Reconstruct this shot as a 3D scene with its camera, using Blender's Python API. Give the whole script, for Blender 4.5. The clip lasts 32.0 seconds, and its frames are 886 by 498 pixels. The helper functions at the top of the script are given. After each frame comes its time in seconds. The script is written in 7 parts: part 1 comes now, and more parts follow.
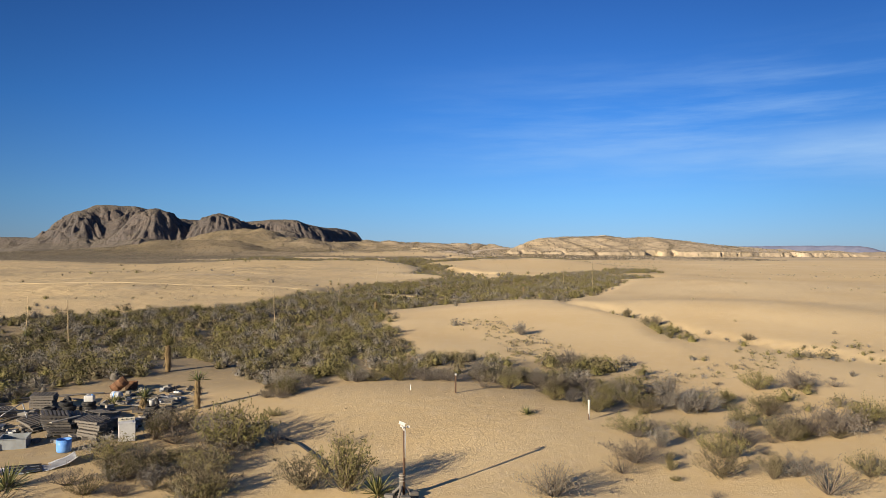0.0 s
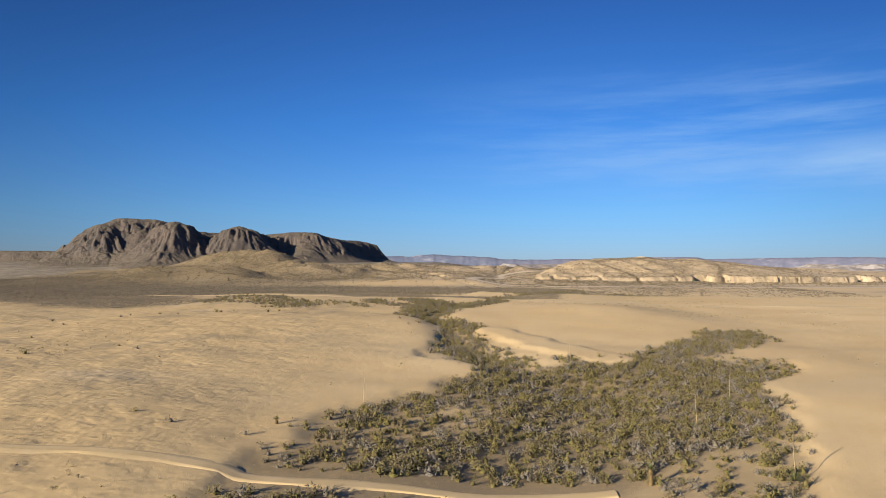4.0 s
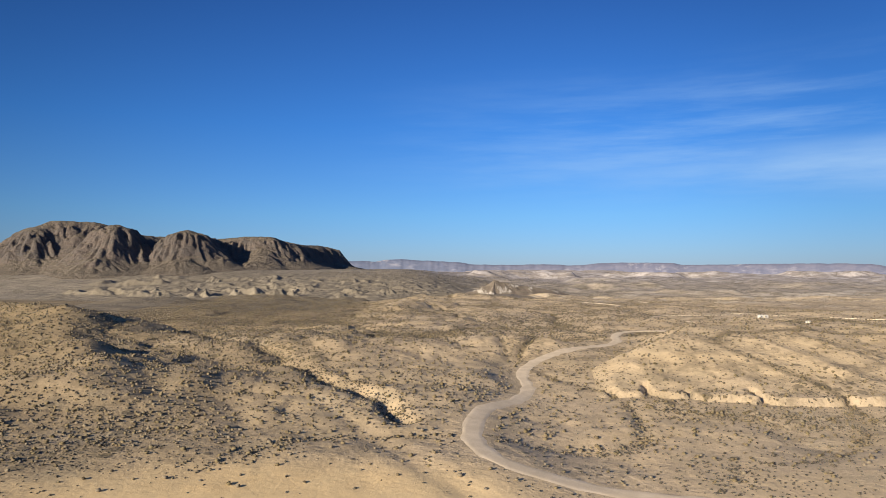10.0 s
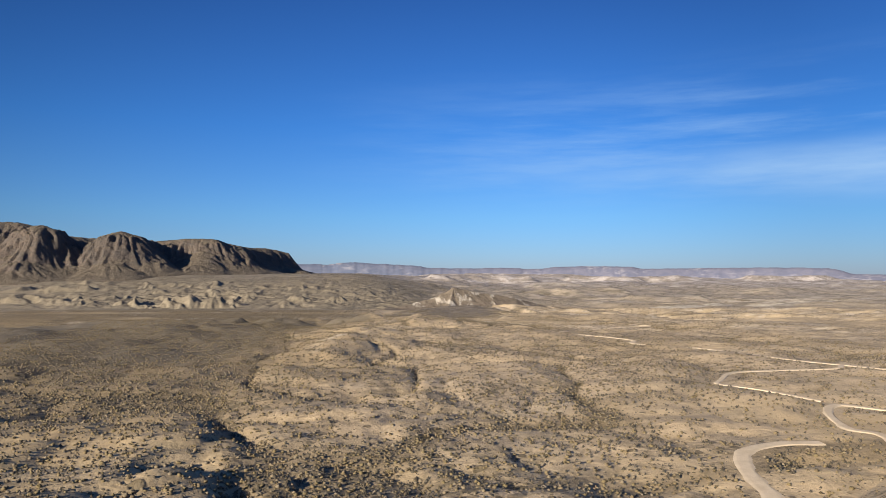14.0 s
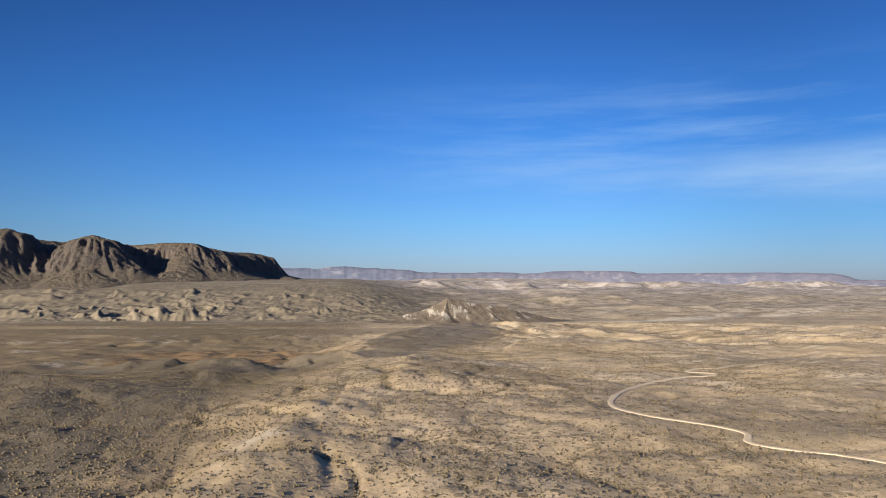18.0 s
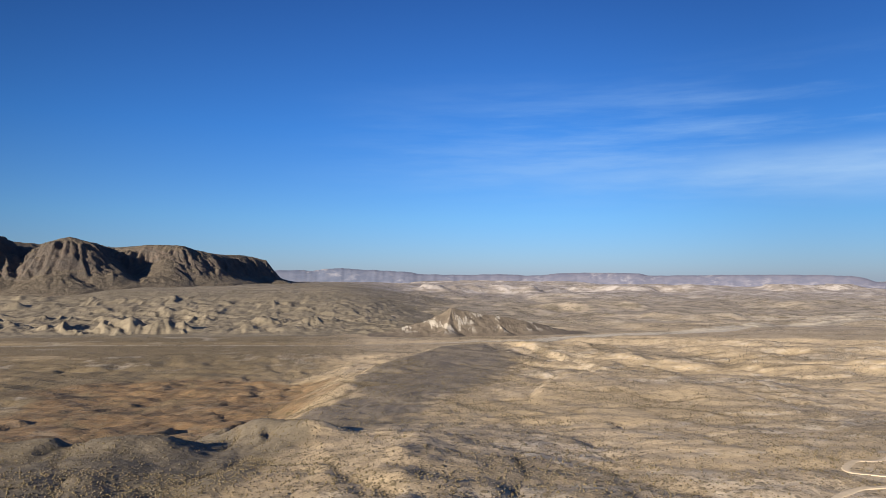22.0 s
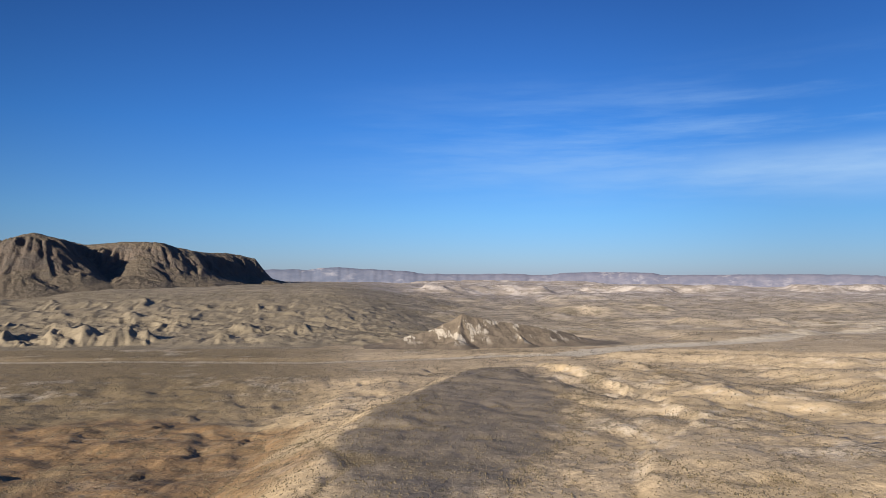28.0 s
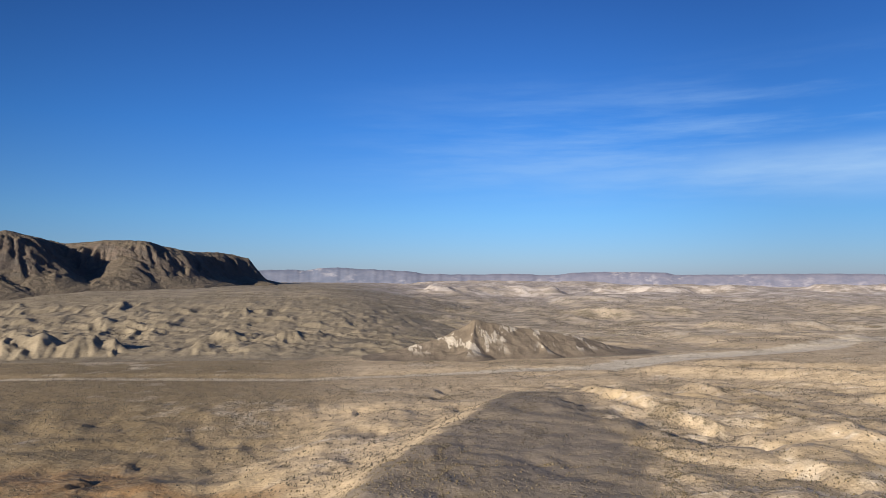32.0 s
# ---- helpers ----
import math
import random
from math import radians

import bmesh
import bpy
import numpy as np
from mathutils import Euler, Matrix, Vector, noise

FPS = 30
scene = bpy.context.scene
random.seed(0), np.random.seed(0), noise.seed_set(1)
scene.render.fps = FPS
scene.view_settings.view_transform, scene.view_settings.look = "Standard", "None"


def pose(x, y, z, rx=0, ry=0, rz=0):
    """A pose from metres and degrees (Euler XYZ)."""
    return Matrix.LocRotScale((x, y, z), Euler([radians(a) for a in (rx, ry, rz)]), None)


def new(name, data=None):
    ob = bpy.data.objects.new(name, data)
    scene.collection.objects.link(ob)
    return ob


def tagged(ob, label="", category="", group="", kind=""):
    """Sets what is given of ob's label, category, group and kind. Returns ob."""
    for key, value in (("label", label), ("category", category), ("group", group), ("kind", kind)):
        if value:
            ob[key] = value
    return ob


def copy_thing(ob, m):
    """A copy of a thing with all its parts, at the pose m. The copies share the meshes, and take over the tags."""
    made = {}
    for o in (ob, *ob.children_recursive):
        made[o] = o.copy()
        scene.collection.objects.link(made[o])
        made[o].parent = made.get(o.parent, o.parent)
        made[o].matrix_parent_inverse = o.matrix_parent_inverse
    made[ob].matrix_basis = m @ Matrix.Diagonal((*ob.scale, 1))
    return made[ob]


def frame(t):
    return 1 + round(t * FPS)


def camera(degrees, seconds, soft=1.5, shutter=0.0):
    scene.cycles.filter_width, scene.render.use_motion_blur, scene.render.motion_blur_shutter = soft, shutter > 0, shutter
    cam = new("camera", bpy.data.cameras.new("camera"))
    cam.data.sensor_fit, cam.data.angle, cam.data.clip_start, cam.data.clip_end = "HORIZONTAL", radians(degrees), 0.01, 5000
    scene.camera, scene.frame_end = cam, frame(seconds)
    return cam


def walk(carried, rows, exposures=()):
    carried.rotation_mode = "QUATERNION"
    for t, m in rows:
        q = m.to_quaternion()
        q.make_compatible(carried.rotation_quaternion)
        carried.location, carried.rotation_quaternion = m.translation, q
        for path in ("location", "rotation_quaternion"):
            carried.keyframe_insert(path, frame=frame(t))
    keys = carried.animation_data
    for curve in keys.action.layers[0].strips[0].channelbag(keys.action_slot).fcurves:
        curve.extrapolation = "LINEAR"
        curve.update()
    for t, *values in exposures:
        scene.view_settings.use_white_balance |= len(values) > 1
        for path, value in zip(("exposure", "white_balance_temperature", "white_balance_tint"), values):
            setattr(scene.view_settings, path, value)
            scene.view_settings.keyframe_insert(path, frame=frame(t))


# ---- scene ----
cam = camera(63.6, 32.0, soft=0.6)
PATH = [
    (0, pose(0.12, -0.05, 6.34, 90.90, -0.14, -1.27)),
    (0.5, pose(0.11, 0.26, 7.14, 90.86, -0.15, -1.22)),
    (1, pose(0.05, 2.53, 7.90, 91.01, -0.16, -1.17)),
    (1.5, pose(0.07, 3.13, 8.49, 91.08, -0.18, -0.91)),
    (2, pose(-0.13, 6.87, 8.96, 90.98, -0.17, -0.64)),
    (2.5, pose(-0.38, 13.82, 9.31, 91.25, -0.13, -0.33)),
    (3, pose(-0.44, 21.66, 10.75, 91.54, -0.07, -0.07)),
    (3.5, pose(-0.25, 29.68, 12.53, 91.67, -0.05, 0.17)),
    (4, pose(-0.02, 41.60, 14.21, 91.78, -0.06, 0.38)),
    (4.5, pose(-0.05, 58.55, 16.45, 91.93, -0.07, 0.42)),
    (5, pose(-0.10, 75.17, 18.36, 91.99, -0.11, 0.37)),
    (5.5, pose(-0.13, 91.70, 20.06, 92.00, -0.14, 0.26)),
    (6, pose(-0.11, 108.36, 21.68, 91.98, -0.16, 0.13)),
    (6.5, pose(-0.00, 125.40, 23.32, 91.98, -0.16, -0.00)),
    (7, pose(0.24, 143.03, 25.11, 92.02, -0.17, -0.10)),
    (7.5, pose(0.58, 161.01, 26.97, 92.01, -0.19, -0.26)),
    (8, pose(0.85, 178.75, 29.14, 92.04, -0.21, -0.46)),
    (8.5, pose(0.97, 195.82, 31.28, 92.01, -0.20, -0.67)),
    (9, pose(1.08, 212.82, 33.53, 91.95, -0.18, -0.91)),
    (9.5, pose(1.20, 230.02, 35.81, 91.97, -0.16, -1.40)),
    (10, pose(1.41, 247.53, 37.91, 91.94, -0.14, -2.18)),
    (10.5, pose(1.78, 265.15, 39.80, 91.93, -0.14, -2.76)),
    (11, pose(2.41, 282.83, 41.57, 91.93, -0.17, -2.87)),
    (11.5, pose(3.05, 300.06, 43.09, 92.01, -0.22, -3.10)),
    (12, pose(3.83, 317.25, 44.54, 92.09, -0.26, -3.86)),
    (12.5, pose(4.72, 334.55, 45.89, 92.11, -0.28, -4.21)),
    (13, pose(5.91, 352.01, 47.06, 92.08, -0.26, -4.68)),
    (13.5, pose(7.33, 369.40, 48.29, 92.08, -0.21, -4.93)),
    (14, pose(8.41, 386.03, 49.15, 92.10, -0.18, -5.73)),
    (14.5, pose(9.48, 402.67, 49.83, 92.08, -0.16, -6.47)),
    (15, pose(10.75, 419.09, 50.66, 92.09, -0.17, -6.47)),
    (15.5, pose(12.05, 436.13, 52.02, 92.16, -0.17, -6.48)),
    (16, pose(13.56, 453.17, 53.94, 92.21, -0.19, -6.50)),
    (16.5, pose(15.20, 470.38, 56.34, 92.24, -0.20, -6.51)),
    (17, pose(16.89, 487.92, 59.17, 92.25, -0.21, -6.49)),
    (17.5, pose(18.57, 505.98, 62.34, 92.25, -0.23, -6.45)),
    (18, pose(20.15, 524.73, 65.78, 92.25, -0.25, -6.36)),
    (18.5, pose(21.54, 543.71, 69.15, 92.23, -0.26, -6.35)),
    (19, pose(22.81, 562.59, 72.25, 92.27, -0.26, -6.33)),
    (19.5, pose(24.03, 581.80, 74.89, 92.29, -0.27, -6.30)),
    (20, pose(25.32, 601.25, 76.92, 92.31, -0.28, -6.27)),
    (20.5, pose(26.68, 620.84, 78.76, 92.29, -0.30, -6.24)),
    (21, pose(28.07, 640.25, 80.29, 92.30, -0.29, -6.33)),
    (21.5, pose(29.50, 659.71, 81.57, 92.28, -0.25, -6.31)),
    (22, pose(30.90, 679.27, 82.61, 92.19, -0.23, -6.35)),
    (22.5, pose(32.19, 698.30, 83.55, 92.16, -0.26, -6.34)),
    (23, pose(33.37, 716.66, 84.28, 92.16, -0.29, -6.42)),
    (23.5, pose(34.32, 734.56, 84.72, 92.16, -0.29, -6.39)),
    (24, pose(34.99, 752.05, 84.98, 92.10, -0.26, -6.42)),
    (24.5, pose(35.47, 769.47, 85.09, 92.14, -0.24, -6.44)),
    (25, pose(35.88, 786.80, 85.26, 92.15, -0.23, -6.47)),
    (25.5, pose(36.26, 804.02, 85.48, 92.13, -0.22, -6.51)),
    (26, pose(36.62, 821.05, 85.62, 92.14, -0.22, -6.52)),
    (26.5, pose(36.93, 838.13, 85.71, 92.12, -0.21, -6.51)),
    (27, pose(37.15, 855.51, 85.79, 92.09, -0.21, -6.49)),
    (27.5, pose(37.23, 873.42, 85.87, 92.05, -0.22, -6.46)),
    (28, pose(37.15, 892.10, 86.01, 92.10, -0.24, -6.44)),
    (28.5, pose(36.97, 911.56, 86.16, 92.10, -0.26, -6.43)),
    (29, pose(36.86, 931.10, 86.23, 92.10, -0.27, -6.32)),
    (29.5, pose(36.79, 950.66, 86.19, 92.08, -0.27, -6.36)),
    (30, pose(36.95, 970.17, 86.05, 92.03, -0.26, -6.36)),
    (30.5, pose(37.38, 989.69, 85.89, 92.06, -0.24, -6.32)),
    (31, pose(38.17, 1008.94, 85.60, 92.12, -0.19, -6.31)),
    (31.5, pose(39.36, 1027.80, 85.26, 92.09, -0.12, -6.32)),
    (32, pose(40.99, 1046.56, 85.05, 92.14, -0.11, -6.34)),
]
walk(cam, PATH, [(0, 0.92)])

# ---- light: low warm sun behind on one side, clear blue sky with thin high cloud ----
SUN_EL, SUN_AZ = radians(16), math.atan2(-0.71, -0.70)      # azimuth of the sun as x, y
sun_dir = Vector((math.cos(SUN_EL) * math.sin(SUN_AZ), math.cos(SUN_EL) * math.cos(SUN_AZ), math.sin(SUN_EL)))
sun = new("sun", bpy.data.lights.new("sun", "SUN"))
sun.data.energy, sun.data.angle, sun.data.color = 4.95, radians(0.53), (1.0, 0.86, 0.655)
sun.rotation_euler = sun_dir.to_track_quat("Z", "Y").to_euler()
world = bpy.data.worlds.new("desert_sky")
scene.world = world
world.use_nodes = True
wn, wl = world.node_tree.nodes, world.node_tree.links
wn.clear()
sky = wn.new("ShaderNodeTexSky")
sky.sky_type, sky.sun_disc = "NISHITA", False
sky.sun_elevation, sky.sun_rotation = SUN_EL, SUN_AZ
sky.altitude, sky.air_density, sky.dust_density, sky.ozone_density = 900, 1.0, 0.4, 2.0
w_out, w_bg = wn.new("ShaderNodeOutputWorld"), wn.new("ShaderNodeBackground")
w_bg.inputs[1].default_value = 0.068
# clean dry air: deeper blue upward, paler to the horizon
w_co, w_sep, w_ramp, w_mul = wn.new("ShaderNodeTexCoord"), wn.new("ShaderNodeSeparateXYZ"), wn.new("ShaderNodeValToRGB"), wn.new("ShaderNodeMix")
wl.new(w_co.outputs["Generated"], w_sep.inputs[0])
wl.new(w_sep.outputs[2], w_ramp.inputs[0])
w_ramp.color_ramp.elements[0].color = (0.335, 0.455, 0.86, 1)
w_ramp.color_ramp.elements[0].position = 0.0
w_ramp.color_ramp.elements[1].color = (0.145, 0.36, 0.76, 1)
w_ramp.color_ramp.elements[1].position = 0.40
# the 0.60 and 1.0 stops brighten the unseen overhead sky as fill light
for at, c in ((0.60, (0.30, 0.46, 0.78, 1)), (1.0, (0.60, 0.76, 1.05, 1)), (0.08, (0.285, 0.515, 0.885, 1)), (0.2, (0.182, 0.47, 0.925, 1))):
    w_ramp.color_ramp.elements.new(at).color = c
w_mul.data_type, w_mul.blend_type = "RGBA", "MULTIPLY"
w_mul.inputs[0].default_value = 1.0
wl.new(sky.outputs[0], w_mul.inputs[6])
wl.new(w_ramp.outputs[0], w_mul.inputs[7])
# thin streaked cirrus low in the sky
w_map, w_no, w_no2, w_cl = wn.new("ShaderNodeMapping"), wn.new("ShaderNodeTexNoise"), wn.new("ShaderNodeTexNoise"), wn.new("ShaderNodeMix")
w_map.inputs["Scale"].default_value, w_map.inputs["Rotation"].default_value = (1.6, 1.6, 12.0), (radians(-5), radians(9), 0)
wl.new(w_co.outputs["Generated"], w_map.inputs[0])
wl.new(w_map.outputs[0], w_no.inputs["Vector"])
w_no.inputs["Scale"].default_value, w_no.inputs["Detail"].default_value, w_no.inputs["Roughness"].default_value = 1.6, 7, 0.55
w_no2.inputs["Scale"].default_value, w_no2.inputs["Detail"].default_value = 2.6, 3


def w_range(v, lo, hi, a=0.0, b=1.0):
    t = wn.new("ShaderNodeMapRange")
    t.interpolation_type = "SMOOTHSTEP"
    wl.new(v, t.inputs[0])
    for i, k in enumerate((lo, hi, a, b)):
        t.inputs[i + 1].default_value = k
    return t.outputs[0]


def w_times(a, b):
    t = wn.new("ShaderNodeMath")
    t.operation = "MULTIPLY"
    wl.new(a, t.inputs[0])
    wl.new(b, t.inputs[1])
    return t.outputs[0]


w_map2, w_no3 = wn.new("ShaderNodeMapping"), wn.new("ShaderNodeTexNoise")
w_map2.inputs["Scale"].default_value, w_map2.inputs["Rotation"].default_value = (1.0, 1.0, 9.0), (0, radians(17), 0)
wl.new(w_co.outputs["Generated"], w_map2.inputs[0])
wl.new(w_map2.outputs[0], w_no3.inputs["Vector"])
w_no3.inputs["Scale"].default_value, w_no3.inputs["Detail"].default_value, w_no3.inputs["Roughness"].default_value = 2.3, 8, 0.6


def w_math(op, a, b):
    t = wn.new("ShaderNodeMath")
    t.operation = op
    for i, v in enumerate((a, b)):
        if hasattr(v, "links"):
            wl.new(v, t.inputs[i])
        else:
            t.inputs[i].default_value = v
    return t.outputs[0]


# a brighter bank low on one side, with thin wisps that rise away from it
tilted = w_math("ADD", w_sep.outputs[2], w_math("MULTIPLY", w_sep.outputs[0], -0.03))
bank = w_times(w_times(w_range(w_no.outputs[0], 0.30, 0.68), w_range(w_sep.outputs[0], 0.02, 0.62)), w_times(w_range(tilted, 0.060, 0.118), w_range(tilted, 0.165, 0.118)))
wisp = w_times(w_times(w_range(w_no3.outputs[0], 0.42, 0.72, 0.0, 0.5), w_range(w_sep.outputs[0], -0.18, 0.45)), w_times(w_range(w_sep.outputs[2], 0.09, 0.14), w_range(w_sep.outputs[2], 0.30, 0.17)))
cloud = w_math("MAXIMUM", w_math("MULTIPLY", bank, 0.92), wisp)
wl.new(cloud, w_cl.inputs[0])
w_cl.data_type = "RGBA"
# sky gain peaks straight ahead and dims to the sides, standing in for vignetting
w_dot, w_gain = wn.new("ShaderNodeVectorMath"), wn.new("ShaderNodeVectorMath")
w_dot.operation, w_gain.operation = "DOT_PRODUCT", "SCALE"
wl.new(w_co.outputs["Generated"], w_dot.inputs[0])
w_dot.inputs[1].default_value = (-0.02, 0.99, 0.05)
wl.new(w_mul.outputs[2], w_gain.inputs[0])
wl.new(w_range(w_dot.outputs["Value"], 0.80, 1.0, 0.86, 1.17), w_gain.inputs["Scale"])
wl.new(w_gain.outputs[0], w_cl.inputs[6])
w_cl.inputs[7].default_value = (2.9, 4.6, 7.0, 1)
wl.new(w_cl.outputs[2], w_bg.inputs[0])
wl.new(w_bg.outputs[0], w_out.inputs[0])


# ---- materials ----
class Mat:
    """A node material, written top down."""

    def __init__(self, name, rough=0.95):
        self.m = bpy.data.materials.new(name)
        self.m.use_nodes = True
        self.n, self.l = self.m.node_tree.nodes, self.m.node_tree.links
        self.b = self.n["Principled BSDF"]
        self.b.inputs["Roughness"].default_value = rough
        self.b.inputs["Specular IOR Level"].default_value = 0.25
        self.pos = self.n.new("ShaderNodeNewGeometry").outputs["Position"]

    def link(self, a, b):
        self.l.new(a, b)

    def put(self, socket, v):
        if hasattr(v, "links"):
            self.l.new(v, socket)
        elif isinstance(v, tuple):
            socket.default_value = (*v, 1) if len(v) == 3 and len(socket.default_value) == 4 else v
        else:
            socket.default_value = v

    def noise(self, scale, detail=4, rough=0.6, vec=None, out=0):
        t = self.n.new("ShaderNodeTexNoise")
        t.inputs["Scale"].default_value, t.inputs["Detail"].default_value, t.inputs["Roughness"].default_value = scale, detail, rough
        self.l.new(vec or self.pos, t.inputs["Vector"])
        return t.outputs[out]

    def cells(self, scale, vec=None, out="Distance", jitter=1.0):
        t = self.n.new("ShaderNodeTexVoronoi")
        t.inputs["Scale"].default_value, t.inputs["Randomness"].default_value = scale, jitter
        self.l.new(vec or self.pos, t.inputs["Vector"])
        return t.outputs[out]

    def stretch(self, sx, sy, sz, turn=0.0):
        t = self.n.new("ShaderNodeMapping")
        t.inputs["Scale"].default_value, t.inputs["Rotation"].default_value = (sx, sy, sz), (0, 0, radians(turn))
        self.l.new(self.pos, t.inputs["Vector"])
        return t.outputs[0]

    def math(self, op, a, b=0.0, clamp=False):
        t = self.n.new("ShaderNodeMath")
        t.operation, t.use_clamp = op, clamp
        self.put(t.inputs[0], a)
        self.put(t.inputs[1], b)
        return t.outputs[0]

    def step(self, v, lo, hi, a=0.0, b=1.0):
        t = self.n.new("ShaderNodeMapRange")
        t.interpolation_type = "SMOOTHSTEP"
        for i, k in enumerate((v, lo, hi, a, b)):
            self.put(t.inputs[i], k)
        return t.outputs[0]

    def mix(self, f, a, b, mode="MIX"):
        t = self.n.new("ShaderNodeMix")
        t.data_type, t.blend_type = "RGBA", mode
        for s, v in ((t.inputs[0], f), (t.inputs[6], a), (t.inputs[7], b)):
            self.put(s, v)
        return t.outputs[2]

    def attr(self, name):
        t = self.n.new("ShaderNodeAttribute")
        t.attribute_name = name
        return t

    def split(self, c):
        t = self.n.new("ShaderNodeSeparateColor")
        self.l.new(c, t.inputs[0])
        return t.outputs

    def random(self):
        return self.n.new("ShaderNodeObjectInfo").outputs["Random"]

    def island(self):
        return self.n.new("ShaderNodeNewGeometry").outputs["Random Per Island"]

    def bump(self, h, strength=0.5, dist=0.05):
        t = self.n.new("ShaderNodeBump")
        t.inputs["Strength"].default_value, t.inputs["Distance"].default_value = strength, dist
        self.l.new(h, t.inputs["Height"])
        self.l.new(t.outputs[0], self.b.inputs["Normal"])

    def colour(self, c):
        self.put(self.b.inputs["Base Color"], c)
        return self.m


def ground_material(name="desert_ground"):
    k = Mat(name, 0.97)
    c1, c2 = k.split(k.attr("cover").outputs["Color"]), k.split(k.attr("cover2").outputs["Color"])
    scrub, grey, red = c1[0], c1[1], c1[2]
    pale, bare, speck = c2[0], c2[1], c2[2]
    big, mid, fine = k.noise(0.012, 5), k.noise(0.11, 5), k.noise(2.2, 6, 0.7)
    grain = k.noise(14.0, 3, 0.7)
    sand = k.mix(k.step(big, 0.35, 0.65), (0.605, 0.448, 0.236), (0.675, 0.515, 0.29))
    sand = k.mix(k.step(mid, 0.38, 0.68, 0.0, 0.5), sand, (0.58, 0.405, 0.195))
    sand = k.mix(k.step(fine, 0.45, 0.75, 0.0, 0.35), sand, (0.66, 0.525, 0.335))
    soil = k.mix(k.step(mid, 0.35, 0.65), (0.47, 0.374, 0.266), (0.555, 0.446, 0.322))
    soil = k.mix(k.step(fine, 0.42, 0.7, 0.0, 0.5), soil, (0.29, 0.222, 0.142))
    # soil greyed with distance: aerial haze put into its colour
    soil = k.mix(k.step(k.split(k.pos)[1], 700.0, 1500.0, 0.0, 0.5), soil, k.mix(k.step(mid, 0.35, 0.65), (0.50, 0.410, 0.305), (0.575, 0.475, 0.352)))
    # browner soil westward, darkened further in the colour for lens dimming at that side
    west_dim = k.math("ADD", k.step(k.split(k.pos)[0], 40.0, -50.0, 0.0, 0.74), k.step(k.split(k.pos)[0], -50.0, -120.0, 0.0, 0.3))
    soil = k.mix(k.math("MULTIPLY", west_dim, k.step(k.split(k.pos)[1], 520.0, 680.0, 0.88, 0.95)), soil, k.mix(k.step(k.split(k.pos)[1], 520.0, 680.0), (0.185, 0.140, 0.080), (0.148, 0.115, 0.073)))
    soil = k.mix(k.step(k.split(k.pos)[1], 300.0, 215.0), soil, k.mix(k.step(mid, 0.35, 0.65), (0.475, 0.348, 0.178), (0.55, 0.408, 0.215)))
    drift = k.noise(0.009, 5, 0.6, k.stretch(0.45, 1, 1, 12))
    soil = k.mix(k.step(drift, 0.46, 0.64, 0.0, 0.4), soil, (0.20, 0.162, 0.108))
    soil = k.mix(k.step(drift, 0.44, 0.3, 0.0, 0.6), soil, (0.45, 0.36, 0.24))
    sand = k.mix(k.math("MULTIPLY", k.attr("cover2").outputs["Alpha"], 0.9), sand, soil)
    sand = k.mix(k.step(pale, 0.0, 1.0, 0.0, 0.85), sand, k.mix(k.step(mid, 0.4, 0.6), (0.56, 0.48, 0.39), (0.68, 0.63, 0.555)))
    gravel = k.mix(k.step(mid, 0.35, 0.65), (0.172, 0.147, 0.121), (0.215, 0.184, 0.152))
    gravel = k.mix(k.step(grain, 0.4, 0.7, 0.0, 0.6), gravel, (0.25, 0.214, 0.176))
    older = k.mix(k.step(mid, 0.35, 0.65), (0.140, 0.119, 0.090), (0.188, 0.159, 0.119))
    where = k.split(k.pos)[1]
    gravel = k.mix(k.math("MAXIMUM", k.step(where, 1120.0, 1040.0), k.step(where, 1950.0, 2040.0, 0.0, 0.7)), gravel, older)
    clay = k.mix(k.step(mid, 0.35, 0.65), (0.20, 0.122, 0.062), (0.30, 0.198, 0.108))
    col = k.mix(k.math("MULTIPLY", red, k.step(mid, 0.25, 0.5, 0.55, 0.95)), sand, clay)
    # dark blotches scattered over the red ground
    dark_blotch = k.noise(0.021, 5, 0.55, k.stretch(0.7, 1, 0.3, 25))
    col = k.mix(k.math("MULTIPLY", red, k.step(dark_blotch, 0.60, 0.635, 0.0, 0.85)), col, (0.085, 0.062, 0.044))
    col = k.mix(k.math("MULTIPLY", grey, k.step(mid, 0.2, 0.5, 0.75, 1.0)), col, gravel)
    litter = k.mix(k.step(fine, 0.4, 0.65), (0.165, 0.128, 0.078), (0.285, 0.222, 0.138))
    col = k.mix(k.math("MULTIPLY", scrub, k.step(fine, 0.3, 0.62, 0.55, 1.0)), col, litter)
    col = k.mix(k.math("MULTIPLY", bare, 0.9), col, k.mix(k.step(mid, 0.4, 0.6), (0.54, 0.485, 0.40), (0.63, 0.575, 0.485)))
    # stony and chalky mottling
    rough_ground = k.math("MULTIPLY", k.attr("cover2").outputs["Alpha"], k.math("SUBTRACT", 1.0, k.math("MAXIMUM", k.math("MAXIMUM", grey, pale), k.math("MAXIMUM", bare, scrub))))
    mottle = k.noise(0.09, 5, 0.65)
    chalky = k.noise(0.035, 5, 0.65, k.stretch(0.6, 1, 0.3, 14))
    col = k.mix(k.math("MULTIPLY", rough_ground, k.step(mottle, 0.52, 0.64, 0.0, 0.42)), col, (0.25, 0.212, 0.148))
    col = k.mix(k.math("MULTIPLY", rough_ground, k.step(chalky, 0.58, 0.68, 0.0, 0.30)), col, (0.50, 0.425, 0.325))
